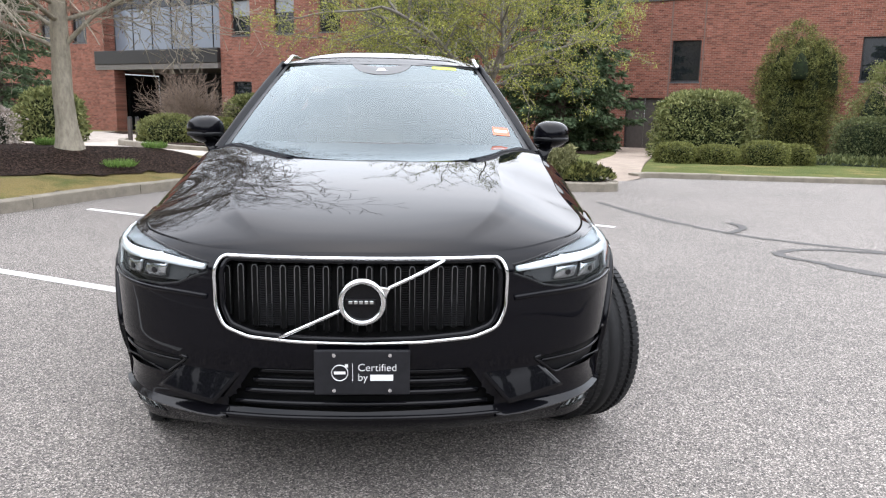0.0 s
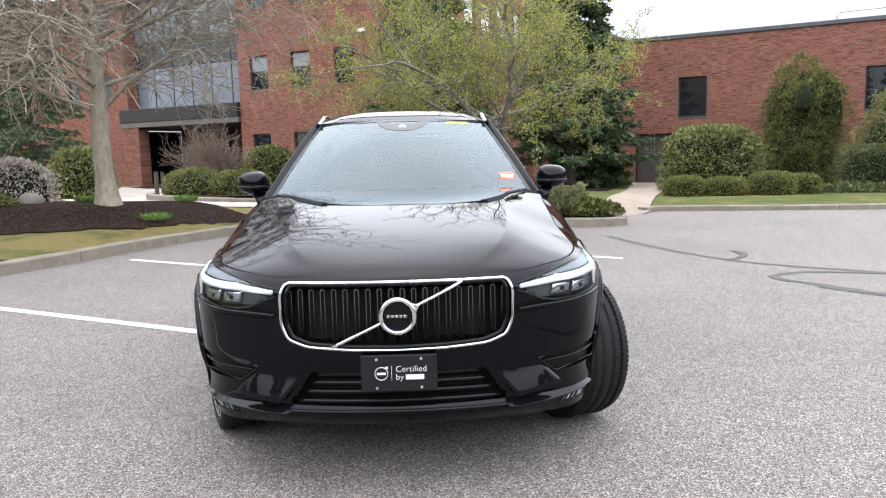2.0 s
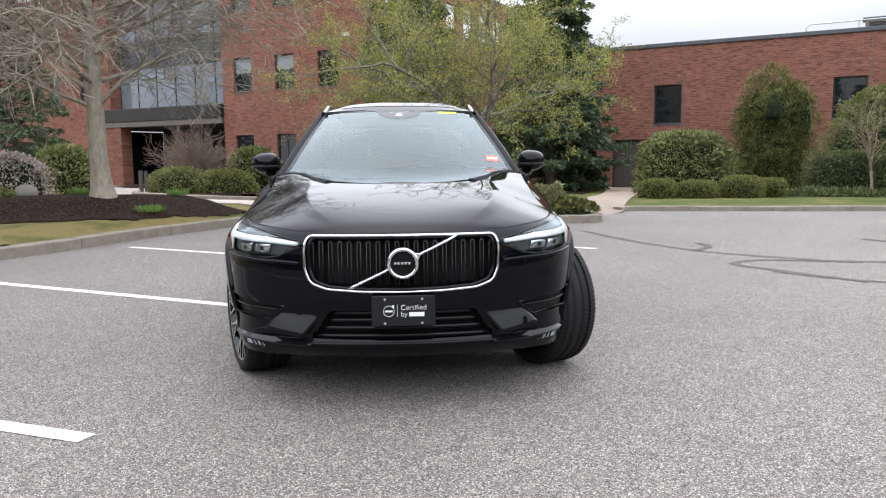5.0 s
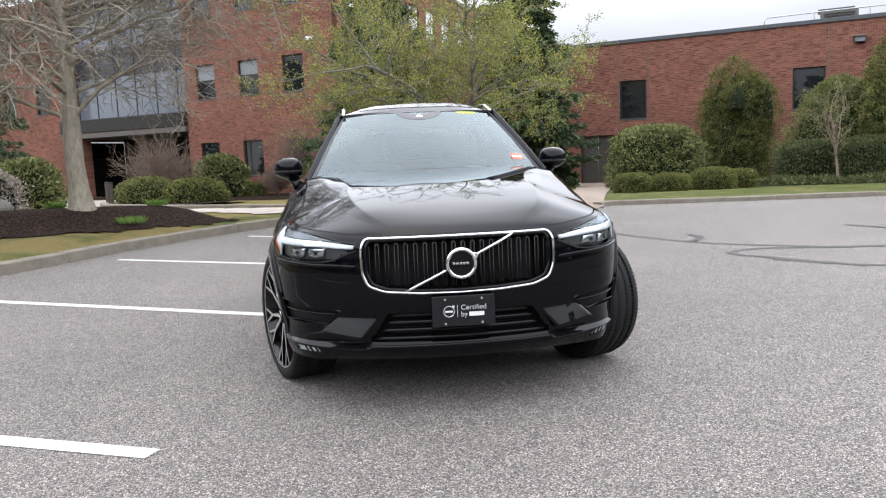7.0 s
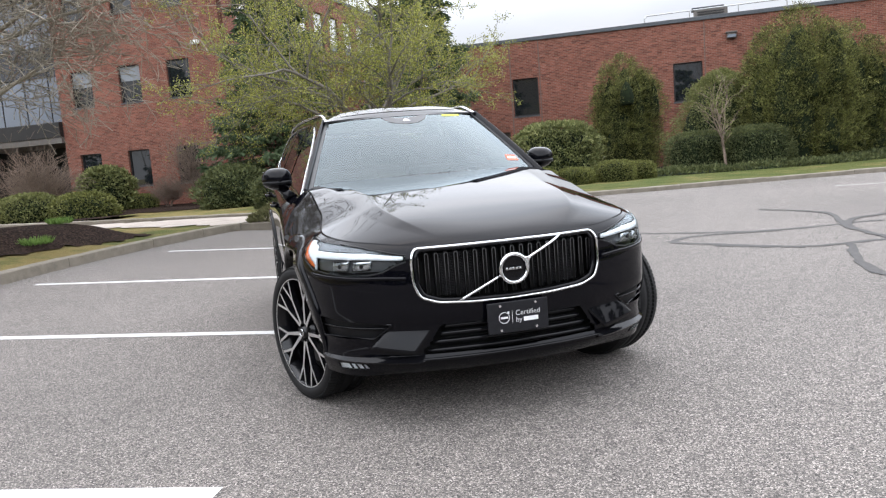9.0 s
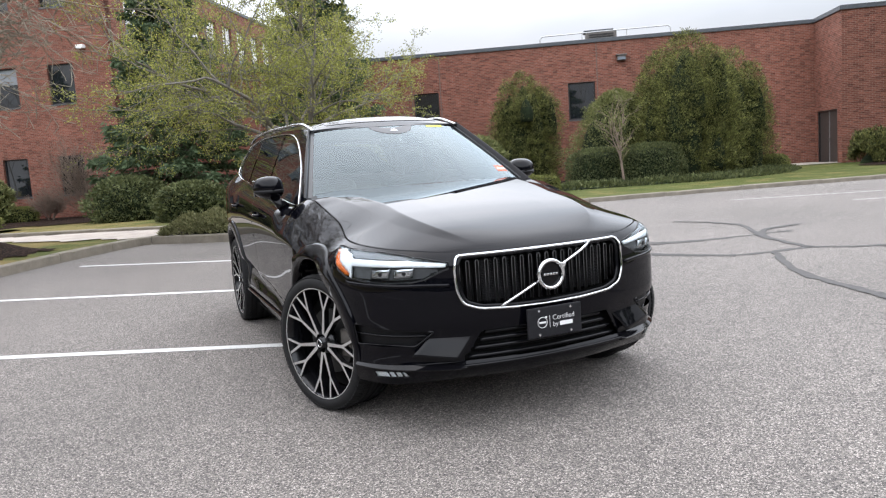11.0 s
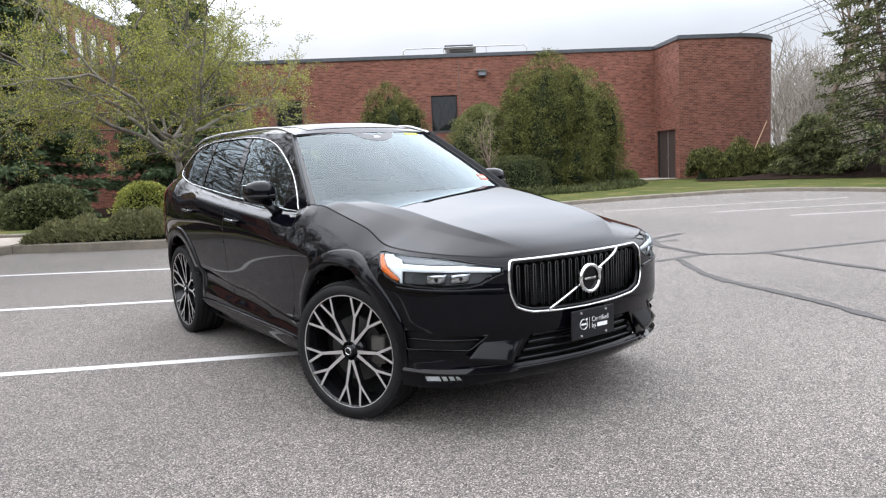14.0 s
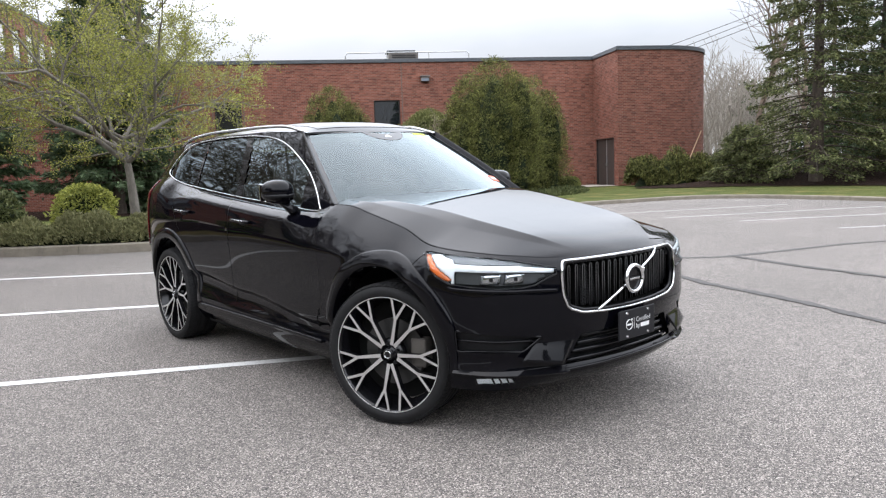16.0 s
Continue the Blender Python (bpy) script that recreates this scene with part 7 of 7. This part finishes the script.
def spruce(m, label, r0, h, seed, whorls=24, twigs=26, leaf=None, droop=0.25, bare=0.03, name="spruce_tree", size=0.34):
    """A conifer: trunk, whorls of drooping branches, and needle sprays along them."""
    rng = random.Random(seed)
    g = np.random.default_rng(seed)
    t = thing(name, m, label, "evergreen tree")
    lines = [([Vector((0, 0, -0.2)), Vector((0.03, 0, h * 0.5)), Vector((0, 0.02, h * 0.99))], [0.028 * h * 0.75, 0.015 * h * 0.75, 0.01], 9)]
    P, D = [], []
    for w in range(whorls):
        u = bare + (1 - bare) * (w / whorls) ** 0.95
        z = h * u
        L = r0 * (1 - u) ** 0.78 * (0.55 + 0.45 * min(1, u / 0.10))
        nb = rng.randint(7, 10)
        off = rng.uniform(0, 6.28)
        for b in range(nb):
            an = off + 6.283 * b / nb + rng.uniform(-0.25, 0.25)
            l = L * rng.uniform(0.68, 1.12) + 0.12
            z0 = z + rng.uniform(-0.5, 0.5) * h / whorls
            ca, sa = math.cos(an), math.sin(an)
            pts = []
            for k in range(6):
                s_ = k / 5
                dz = l * (0.18 * s_ - droop * 1.5 * s_ * s_ + 0.16 * droop * s_ ** 4 * 4)
                pts.append(Vector((ca * l * s_, sa * l * s_, z0 + dz)))
            lines.append((pts, [0.03 * (1 - u) + 0.008 - (0.02 * (1 - u) + 0.006) * k / 5 for k in range(6)], 4))
            m_ = int(twigs * (0.35 + 0.65 * l / r0))
            for q in range(m_):
                s_ = 0.12 + 0.88 * math.sqrt(rng.random())
                i = min(int(s_ * 5), 4)
                c = pts[i].lerp(pts[i + 1], s_ * 5 - i)
                sd = rng.choice((-1, 1))
                side = Vector((-sa * sd, ca * sd, 0))
                reach = l * 0.26 * (1.15 - s_) * rng.uniform(0.2, 1)
                P.append(c + side * reach + Vector((0, 0, -reach * 0.3 + rng.uniform(-0.06, 0.05))))
                D.append(Vector((ca, sa, -0.15)) * 0.9 + side * 0.8 + Vector((0, 0, rng.uniform(-0.5, 0.15))))
    tubes_mesh("trunk", lines, BARK_DARK, t)
    pos, al = np.array([tuple(p_) for p_ in P]), np.array([tuple(d_) for d_ in D])
    q1 = leaf_quads(g, pos, al, size, 0.34, 0.30)
    q2 = leaf_quads(g, pos + g.normal(0, 0.06, pos.shape), al, size * 0.8, 0.4, 0.45)
    q3 = leaf_quads(g, pos + g.normal(0, 0.10, pos.shape), al + np.array([0, 0, -0.5]), size * 0.7, 0.4, 0.5)
    quad_mesh("foliage", np.concatenate([q1, q2, q3]), leaf or L_SPRUCE, t, "stuff")
    return t


def bare_tree(m, label, name, trunk_len, radius, seed, o, bark, category="tree", bud=None, bud_n=0, bud_size=0.05, lean=(0, 0)):
    rng = random.Random(seed)
    t = thing(name, m, label, category)
    lines, tips = [], []
    grow(rng, lines, tips, Vector((0, 0, -0.1)), Vector((lean[0], lean[1], 1)), trunk_len, radius, 0, o)
    main = [l for l in lines if l[1][0] > radius * 0.45]
    rest = [l for l in lines if l[1][0] <= radius * 0.45]
    for pts_, rad_, _k in main[:1]:
        for j in range(min(3, len(rad_))):
            rad_[j] *= (1.55, 1.22, 1.05)[j]
    tubes_mesh("trunk", main, bark, t)
    tubes_mesh("twig_mass", rest, bark, t)["kind"] = "stuff"
    if bud is not None and bud_n:
        g = np.random.default_rng(seed)
        pick = g.integers(0, len(tips), bud_n)
        pos = np.array([tuple(tips[i][0]) for i in pick]) + g.normal(0, bud_size * 1.2, (bud_n, 3))
        al = np.array([tuple(tips[i][1]) for i in pick]) + np.array([0, 0, 0.2])
        quad_mesh("crown", leaf_quads(g, pos, al, bud_size, 0.55, 0.9), bud, t, "stuff")
    return t


# oak in the mulch bed
OAK = dict(rmin=0.0072, step=0.24, taper=0.40, wobble=0.11, wobble0=0.035, lift=-0.002, lift0=0.01, depth=4, bare=[0.25, 0.20, 0.12, 0.08], kids=[32, 11, 8, 4], angle=[66, 50, 46, 45], ratio=[0.52, 0.50, 0.5, 0.5], thin=0.25, leafy=3, flat=0.6)
bare_tree(at(-7.3, 13.05, left_bed_height(-7.3, 13.05) - 0.03), "bare oak with grey-brown bark and budding twigs in mulch", "oak_tree", 6.1, 0.178, 11, OAK, BARK_OAK, bud=L_BUD, bud_n=6500, bud_size=0.036)
# crab apple behind the hedge
CRAB = dict(rmin=0.005, step=0.22, taper=0.45, wobble=0.17, wobble0=0.02, lift=0.009, lift0=0.0, depth=4, bare=[0.72, 0.20, 0.12, 0.08], kids=[9, 8, 6, 4], angle=[66, 46, 46, 45], ratio=[1.58, 0.52, 0.5, 0.5], thin=0.44, leafy=2, flat=0.6)
bare_tree(at(-0.35, 15.75), "spreading crab apple with small young green leaves", "crab_apple_tree", 2.0, 0.115, 5, CRAB, BARK_CRAB, bud=L_CRAB, bud_n=68000, bud_size=0.040)
# conifers near the main building
spruce(at(-3.3, 30.6), "tall dark green spruce with layered branches", 3.3, 10.5, 21, 30, 84, size=0.27)
spruce(at(2.4, 31.6), "tall dark green spruce beside the wing", 3.2, 11.5, 22, 30, 84, size=0.27, bare=0.12)
spruce(at(3.3, 33.2), "dark green hemlock in the corner of the buildings", 1.9, 4.6, 23, 18, 84, size=0.24, name="hemlock_tree")
spruce(at(-26.0, 36.0), "dark green hemlock by the entrance walk", 3.2, 9.0, 24, 20, 20, name="hemlock_tree")
spruce(at(-20.4, 31.0), "dark green pine beside the plaza", 2.8, 8.5, 25, 22, 44, name="pine_tree", size=0.26)
# wing shrubs
arborvitae(at(11.0, 30.3), "tall rounded arborvitae against the brick wall", 1.52, 4.9, 27000, 31, fat=0.2)
arborvitae(at(14.0, 22.9), "broad full green arborvitae tree", 1.95, 5.05, 34000, 32, fat=0.34)
arborvitae(at(16.4, 23.5), "slender arborvitae beside a broader one", 1.30, 4.5, 18000, 33, fat=0.2)
bush("rhododendron", at(6.25, 24.9), "large rounded green rhododendron", "shrub", 1.5, 1.25, 2.0, L_RHODO, 15000, 0.105, 41, 0.42, "", 3.2, 0.9, 0.13)
for k, (x, y, rx, h) in enumerate(((4.66, 21.5, 0.54, 0.52), (5.72, 21.4, 0.56, 0.48), (6.93, 21.3, 0.60, 0.60), (7.90, 21.7, 0.40, 0.52), (17.6, 23.0, 0.62, 0.6))):
    bush("boxwood", at(x, y), "low clipped rounded boxwood", "shrub", rx, 0.62, h, L_BOX, 7000, 0.042, 50 + k, 0.6, "clipped boxwoods", 3.4, 0.9, 0.04)
bush("hedge", at(10.58, 23.07, None, -0.3), "dark green clipped yew hedge", "hedge", 1.15, 0.8, 1.28, L_YEW, 12000, 0.07, 61, 0.35, "", 3.2, 0.8, 0.06)
bush("hedge", at(11.95, 22.0, None, -0.3), "dark green clipped yew hedge section", "hedge", 1.1, 0.8, 1.30, L_YEW, 12000, 0.07, 62, 0.35, "", 3.2, 0.8, 0.06)
SMALLTREE = dict(rmin=0.006, step=0.15, taper=0.5, wobble0=0.03, wobble=0.14, lift=0.05, lift0=0.0, depth=3, bare=[0.2, 0.2, 0.15], kids=[6, 4, 3], angle=[30, 36, 38], ratio=[0.85, 0.55, 0.5], thin=0.6, leafy=2, flat=0)
bare_tree(at(10.75, 21.8), "small brown-stemmed ornamental tree with sparse olive leaves", "ornamental_tree", 1.6, 0.05, 71, SMALLTREE, TWIG, bud=L_OLIVE, bud_n=1300, bud_size=0.055)
bush("yew_shrub", at(12.4, 24.9), "loose olive-green yew behind the hedge", "shrub", 1.75, 1.2, 3.35, L_OLIVE, 30000, 0.078, 72, 0.30, "", 1.7, 0.7, 0.34)
# left side shrubs
bush("rounded_shrub", at(-2.75, 22.6), "rounded blue-green shrub on the lawn", "shrub", 1.05, 1.0, 1.05, L_YEW, 6000, 0.10, 81, 0.5)
bush("yew_shrub", at(-5.0, 28.2), "dark green yew at the corner of the building", "shrub", 1.35, 1.2, 1.5, L_YEW, 7500, 0.12, 82, 0.4, "", 2.2, 0.7, 0.2)
bush("rhododendron", at(-11.9, 36.9), "green rhododendron under the window", "shrub", 1.3, 1.1, 2.0, L_RHODO, 5000, 0.18, 83, 0.42)
bush("hedge", at(-10.4, 36.6, None, -0.44), "low clipped green hedge along the wall", "hedge", 1.0, 0.4, 0.65, L_BOX, 3200, 0.07, 84, 0.6, "", 3.2)
bush("evergreen_shrub", at(-12.0, 27.9), "low olive-green evergreen shrub", "shrub", 1.15, 0.9, 1.05, L_OLIVE, 5200, 0.10, 85, 0.5)
bush("evergreen_shrub", at(-10.1, 27.6), "low green evergreen shrub", "shrub", 1.15, 0.9, 0.95, L_BOX, 5200, 0.09, 86, 0.5)
bush("rhododendron", at(-16.9, 28.6), "dark green rhododendron beside the plaza", "shrub", 1.2, 1.1, 1.9, L_RHODO, 4500, 0.18, 87, 0.42)
bush("flowering_shrub", at(-9.85, 14.2, 0.42), "pale pink-white flowering shrub in the mulch bed", "shrub", 0.78, 0.70, 1.0, L_WHITE, 5200, 0.055, 88, 0.6, "", 2.0, 1.0, 0.28)
bush("low_shrub", at(-9.3, 12.5, 0.42), "low grey-green mounded shrub", "shrub", 0.55, 0.45, 0.42, L_OLIVE, 2600, 0.07, 89, 0.5)
bush("yellow_shrub", at(-0.55, 20.4), "rounded bright yellow-green shrub", "shrub", 0.68, 0.62, 1.0, L_YELLOW, 6000, 0.075, 90, 0.5, "", 2.2, 1.0, 0.2)
TWIGGY = dict(rmin=0.006, step=0.16, taper=0.4, wobble=0.10, lift=0.03, lift0=0.0, depth=3, bare=[0.05, 0.1, 0.1], kids=[9, 7, 5], angle=[30, 30, 30], ratio=[0.8, 0.6, 0.55], thin=0.55, leafy=3, flat=0)


def twig_shrub(x, y, label, h, n, seed):
    t = thing("bare_shrub", at(x, y), label, "shrub")
    rng = random.Random(seed)
    lines = []
    for k in range(n):
        w = 6.28 * k / n + rng.uniform(-0.3, 0.3)
        grow(rng, lines, [], Vector((0.08 * math.cos(w), 0.08 * math.sin(w), -0.05)), Vector((0.32 * math.cos(w), 0.32 * math.sin(w), 1)), h * rng.uniform(0.5, 0.66), 0.022, 0, TWIGGY)
    tubes_mesh("twig_mass", lines, TWIG, t)["kind"] = "stuff"


twig_shrub(-13.9, 34.2, "leafless twiggy shrub beside the entrance", 2.55, 11, 91)
twig_shrub(-7.3, 35.6, "leafless shrub in front of a ground-floor window", 2.8, 5, 92)
twig_shrub(-9.0, 36.2, "low leafless twiggy shrub at the wall", 1.1, 6, 93)


def sprawl(name, label, path, width, h, leaf, n, size, seed, category="hedge"):
    """A sprawling low juniper mass along a line, of many upward sprays."""
    g = np.random.default_rng(seed)
    t = thing(name, at(path[0][0], path[0][1]), label, category)
    P = smooth_path([(x, y, 0) for x, y in path], 10)
    P = np.array([(p_.x, p_.y) for p_ in P])
    i = g.integers(0, len(P) - 1, n)
    f = g.uniform(0, 1, n)[:, None]
    c = P[i] * (1 - f) + P[i + 1] * f
    tn = unit(P[i + 1] - P[i])
    nn = np.stack([-tn[:, 1], tn[:, 0]], 1)
    o = g.uniform(-1, 1, n)
    lump = 0.75 + 0.25 * np.sin(c[:, 0] * 4.1 + seed) * np.sin(c[:, 1] * 3.3) + 0.12 * np.sin(c[:, 0] * 11 + o * 3)
    z = h * np.sqrt(np.maximum(1 - o ** 2, 0)) * lump * g.uniform(0.45, 1.05, n)
    xy = c + nn * (o * width / 2)[:, None]
    pos = np.stack([xy[:, 0] - path[0][0], xy[:, 1] - path[0][1], z + 0.02], 1)
    al = np.concatenate([nn * o[:, None] * 0.8, np.full((n, 1), 0.75)], 1)
    quad_mesh("foliage", leaf_quads(g, pos, al, size, 0.36, 0.45), leaf, t, "stuff")
    # low near-black core under the sprays, standing for the shade inside
    V, F = [], []
    for k, p_ in enumerate(P):
        q = P[min(k + 1, len(P) - 1)] - P[max(k - 1, 0)]
        q = q / max(np.linalg.norm(q), 1e-6)
        for j in range(7):
            s_ = -1 + 2 * j / 6
            e = min(1.0, (k + 0.2) / 7, (len(P) - 0.8 - k) / 7)
            V.append((p_[0] - q[1] * s_ * width * 0.42 * e - path[0][0], p_[1] + q[0] * s_ * width * 0.42 * e - path[0][1], h * 0.60 * e * math.sqrt(max(1 - s_ * s_, 0)) - 0.02))
    for k in range(len(P) - 1):
        for j in range(6):
            a = k * 7 + j
            F.append((a, a + 1, a + 8, a + 7))
    ob = mesh_object("shade_core", V, F, CORE, True)
    ob.parent = t
    return t


sprawl("juniper_hedge", "low brownish-green sprawling juniper hedge behind the kerb", [(-2.9, 16.6), (-1.6, 15.8), (0.0, 15.1), (1.2, 14.8)], 1.5, 0.52, L_JUN, 34000, 0.082, 101)
sprawl("juniper", "low green juniper on the planted nose", [(0.9, 14.5), (1.35, 14.35), (1.6, 14.6)], 0.8, 0.34, L_GREENJ, 3500, 0.10, 102, "shrub")
sprawl("juniper", "spreading green juniper beside the brick bay", [(21.7, 23.0), (23.2, 22.4), (24.9, 21.6)], 2.1, 1.5, L_GREENJ, 30000, 0.11, 103, "shrub")
sprawl("juniper", "spreading green juniper on the bank", [(24.6, 21.0), (25.8, 20.2), (26.8, 19.4)], 2.1, 1.45, L_GREENJ, 24000, 0.11, 104, "shrub")
sprawl("ground_cover", "low dark green ground cover in front of the shrubs", [(7.8, 22.8), (10.5, 21.6), (13.2, 20.9), (16.0, 21.6), (18.2, 23.4)], 1.6, 0.24, L_YEW, 9000, 0.12, 105, "ground cover")
for k, (x, y, r_) in enumerate(((-6.35, 12.85, 0.24), (-6.5, 14.5, 0.20), (-8.05, 13.6, 0.14))):
    g = np.random.default_rng(200 + k)
    t = thing("grass_tuft", at(x, y, left_bed_height(x, y)), "bright green tuft of young blades in mulch", "plant", "green tufts")
    a, rr = g.uniform(0, 6.28, 420), r_ * np.sqrt(g.uniform(0, 1, 420))
    pos = np.stack([rr * np.cos(a), rr * np.sin(a), 0 * a], 1)
    quad_mesh("foliage", leaf_quads(g, pos, np.stack([np.cos(a) * 0.4, np.sin(a) * 0.4, 1 + 0 * a], 1), 0.12, 0.12, 0.30), L_TUFT, t, "stuff")
# right bank
spruce(at(24.4, 16.4, 0.35), "large spruce with drooping green branches on the bank", 3.3, 13.0, 111, 30, 92, L_BANK, droop=0.36, size=0.155)
spruce(at(27.2, 12.6, 0.7), "tall spruce hung with cones on the bank", 3.8, 14.5, 112, 30, 92, L_BANK, droop=0.36, size=0.155)
spruce(at(24.0, 19.2, 0.2), "young low spruce at the edge of the bank", 1.9, 2.3, 113, 14, 90, L_BANK, size=0.12)
spruce(at(29.5, 16.5, 0.9), "dense spruce behind the bank", 3.4, 12.0, 114, 26, 50, size=0.26)
THIN = dict(rmin=0.008, step=0.45, taper=0.35, wobble=0.07, lift=0.03, lift0=0.0, depth=3, bare=[0.25, 0.2, 0.15], kids=[10, 6, 4], angle=[34, 34, 36], ratio=[0.5, 0.5, 0.5], thin=0.42, leafy=2, flat=0)
bare_tree(at(30.8, 22.8, 0.3), "slender leaning leafless tree beyond the bank", "bare_tree", 11.5, 0.16, 121, THIN, TWIG, lean=(-0.13, 0.20))
bare_tree(at(32.5, 21.4, 0.3), "slender leafless tree beyond the bank", "bare_tree", 10.0, 0.13, 122, THIN, TWIG, lean=(0.02, 0.05))


def far_woods(name, label, spots, seed, kinds=5, h=(9, 15)):
    """Distant mixed woods: bare trunks and twigs, and a few dark evergreens, joined."""
    rng = random.Random(seed)
    t = thing(name, Matrix.Identity(4), label, "woods", kind="stuff")
    lines = []
    W = dict(rmin=0.012, step=1.2, taper=0.35, wobble=0.06, lift=0.03, lift0=0.0, depth=2, bare=[0.25, 0.15], kids=[14, 7], angle=[36, 36], ratio=[0.36, 0.45], thin=0.35, leafy=9, flat=0)
    for x, y in spots:
        grow(rng, lines, [], Vector((x, y, -0.4)), Vector((rng.gauss(0, 0.04), rng.gauss(0, 0.04), 1)), rng.uniform(*h), rng.uniform(0.06, 0.13), 0, W)
    tubes_mesh("trunk", lines, FARBARK, t)["kind"] = "stuff"


_r = random.Random(7)
far_woods("far_woods", "grey-brown leafless woods in the distance", [(-3.5 + d * math.cos(w), 0.5 + d * math.sin(w)) for d, w in [(_r.uniform(50, 92), radians(_r.uniform(4, 33))) for _ in range(60)] + [(_r.uniform(48, 92), radians(_r.uniform(31.5, 37.0))) for _ in range(75)]], 131, h=(4.2, 6.8))
far_woods("far_woods", "grey-brown leafless woods beyond the lot", [(_r.uniform(-75, -38), _r.uniform(-45, 30)) for _ in range(45)] + [(_r.uniform(-40, 60), _r.uniform(-75, -48)) for _ in range(60)], 132)
for k, (x, y, s_) in enumerate(((46, 34, 5.0), (52, 33, 6.0), (58, 42, 7.0), (44, 24, 5.5), (64, 36, 7.0))):
    spruce(at(x, y, -0.4), "distant dark evergreen at the edge of the woods", s_ * 0.45, s_ * 1.25, 140 + k, 14, 16, name="far_evergreen", size=0.5)
# evergreens added out of view, to darken what the car's paint and glass reflect
for k in range(22):
    w = radians(-172 + 164 * k / 21 + _r.uniform(-2, 2))
    d = _r.uniform(30, 40)
    spruce(at(d * math.cos(w) - 2, d * math.sin(w), -0.2), "unseen dark evergreen added to darken the car's reflections", _r.uniform(3.2, 4.4), _r.uniform(9, 14), 160 + k, 13, 22, name="unseen_evergreen", size=0.75)
for k, (x, y) in enumerate(((-19.0, 4.0), (-17.5, 10.5), (-24.0, -4.0))):
    bare_tree(at(x, y), "leafless shade tree on the lawn beside the lot", "bare_tree", 8.0, 0.2, 150 + k, dict(OAK, rmin=0.0105, step=0.35), BARK_OAK)

# bollards by the entrance walk
for k, (x, y) in enumerate(((-13.9, 28.7), (-15.9, 33.5), (-14.6, 31.6))):
    b = thing("bollard", at(x, y), "dark bronze cylindrical bollard beside the walk", "bollard", "entrance bollards")
    bm = bmesh.new()
    cyl(bm, (0, 0, -0.1), (0, 0, 0.92), 0.085, 0.085, 18)
    part("post", bm, BRONZE, b)
    bm = bmesh.new()
    cyl(bm, (0, 0, 0.92), (0, 0, 1.0), 0.09, 0.07, 18)
    part("cap", bm, FRAME, b)


# ---- small things outdoors ----
pole = thing("utility_pole", Matrix.Translation((57.5, 33.9, -0.4)), "weathered wooden utility pole carrying dark wires", "utility pole")
bm = bmesh.new()
cyl(bm, (0, 0, 0), (0, 0, 15.5), 0.16, 0.11, 12)
box(bm, -1.1, 1.1, -0.06, 0.06, 14.2, 14.36)
part("post", bm, BARK_DARK, pole)
for k, (x0, y0, z0, x1, y1, z1) in enumerate(((39.0, 45.5, 7.8, 56.6, 34.4, 14.3), (40.9, 44.3, 7.9, 57.4, 33.9, 14.3), (42.4, 43.3, 8.0, 58.3, 33.4, 14.3))):
    a, b = Vector((x0, y0, z0)), Vector((x1, y1, z1))
    back = a + (a - b) * 1.2 + Vector((0, 0, 2.5))
    pts = [back.lerp(b, t / 40) - Vector((0, 0, 1.3 * math.sin(math.pi * t / 40))) for t in range(41)]
    bm = bmesh.new()
    tube(bm, [p_ - Vector((57.5, 33.9, -0.4)) for p_ in pts], 0.022, 5)
    part("wire", bm, DEEPBLACK, pole, "thin dark power line")

stake = thing("wooden_stake", Matrix.Translation((23.2, 21.85, 0.1)), "thin pale wooden stake leaning among the junipers", "stake")
bm = bmesh.new()
tube(bm, [(0, 0, 0), (1.25, -0.2, 2.3)], 0.022, 6)
part("pole", bm, plain("pale_stake_wood", (0.42, 0.27, 0.17), 0.8), stake)

rock = thing("boulder", at(-9.0, 13.4, left_bed_height(-9.0, 13.4) - 0.06), "grey rounded boulder in the mulch bed", "boulder")
bm = bmesh.new()
bmesh.ops.create_icosphere(bm, subdivisions=4, radius=0.19)
for v in bm.verts:
    k = 1 + 0.22 * noise.noise(v.co * 2.4) + 0.07 * noise.noise(v.co * 7)
    v.co = Vector((v.co.x * 1.2 * k, v.co.y * 0.9 * k, v.co.z * 0.85 * k + 0.10))
part("stone", bm, concrete_material("grey_boulder", (0.22, 0.205, 0.18), 3.0), rock, smooth=True)
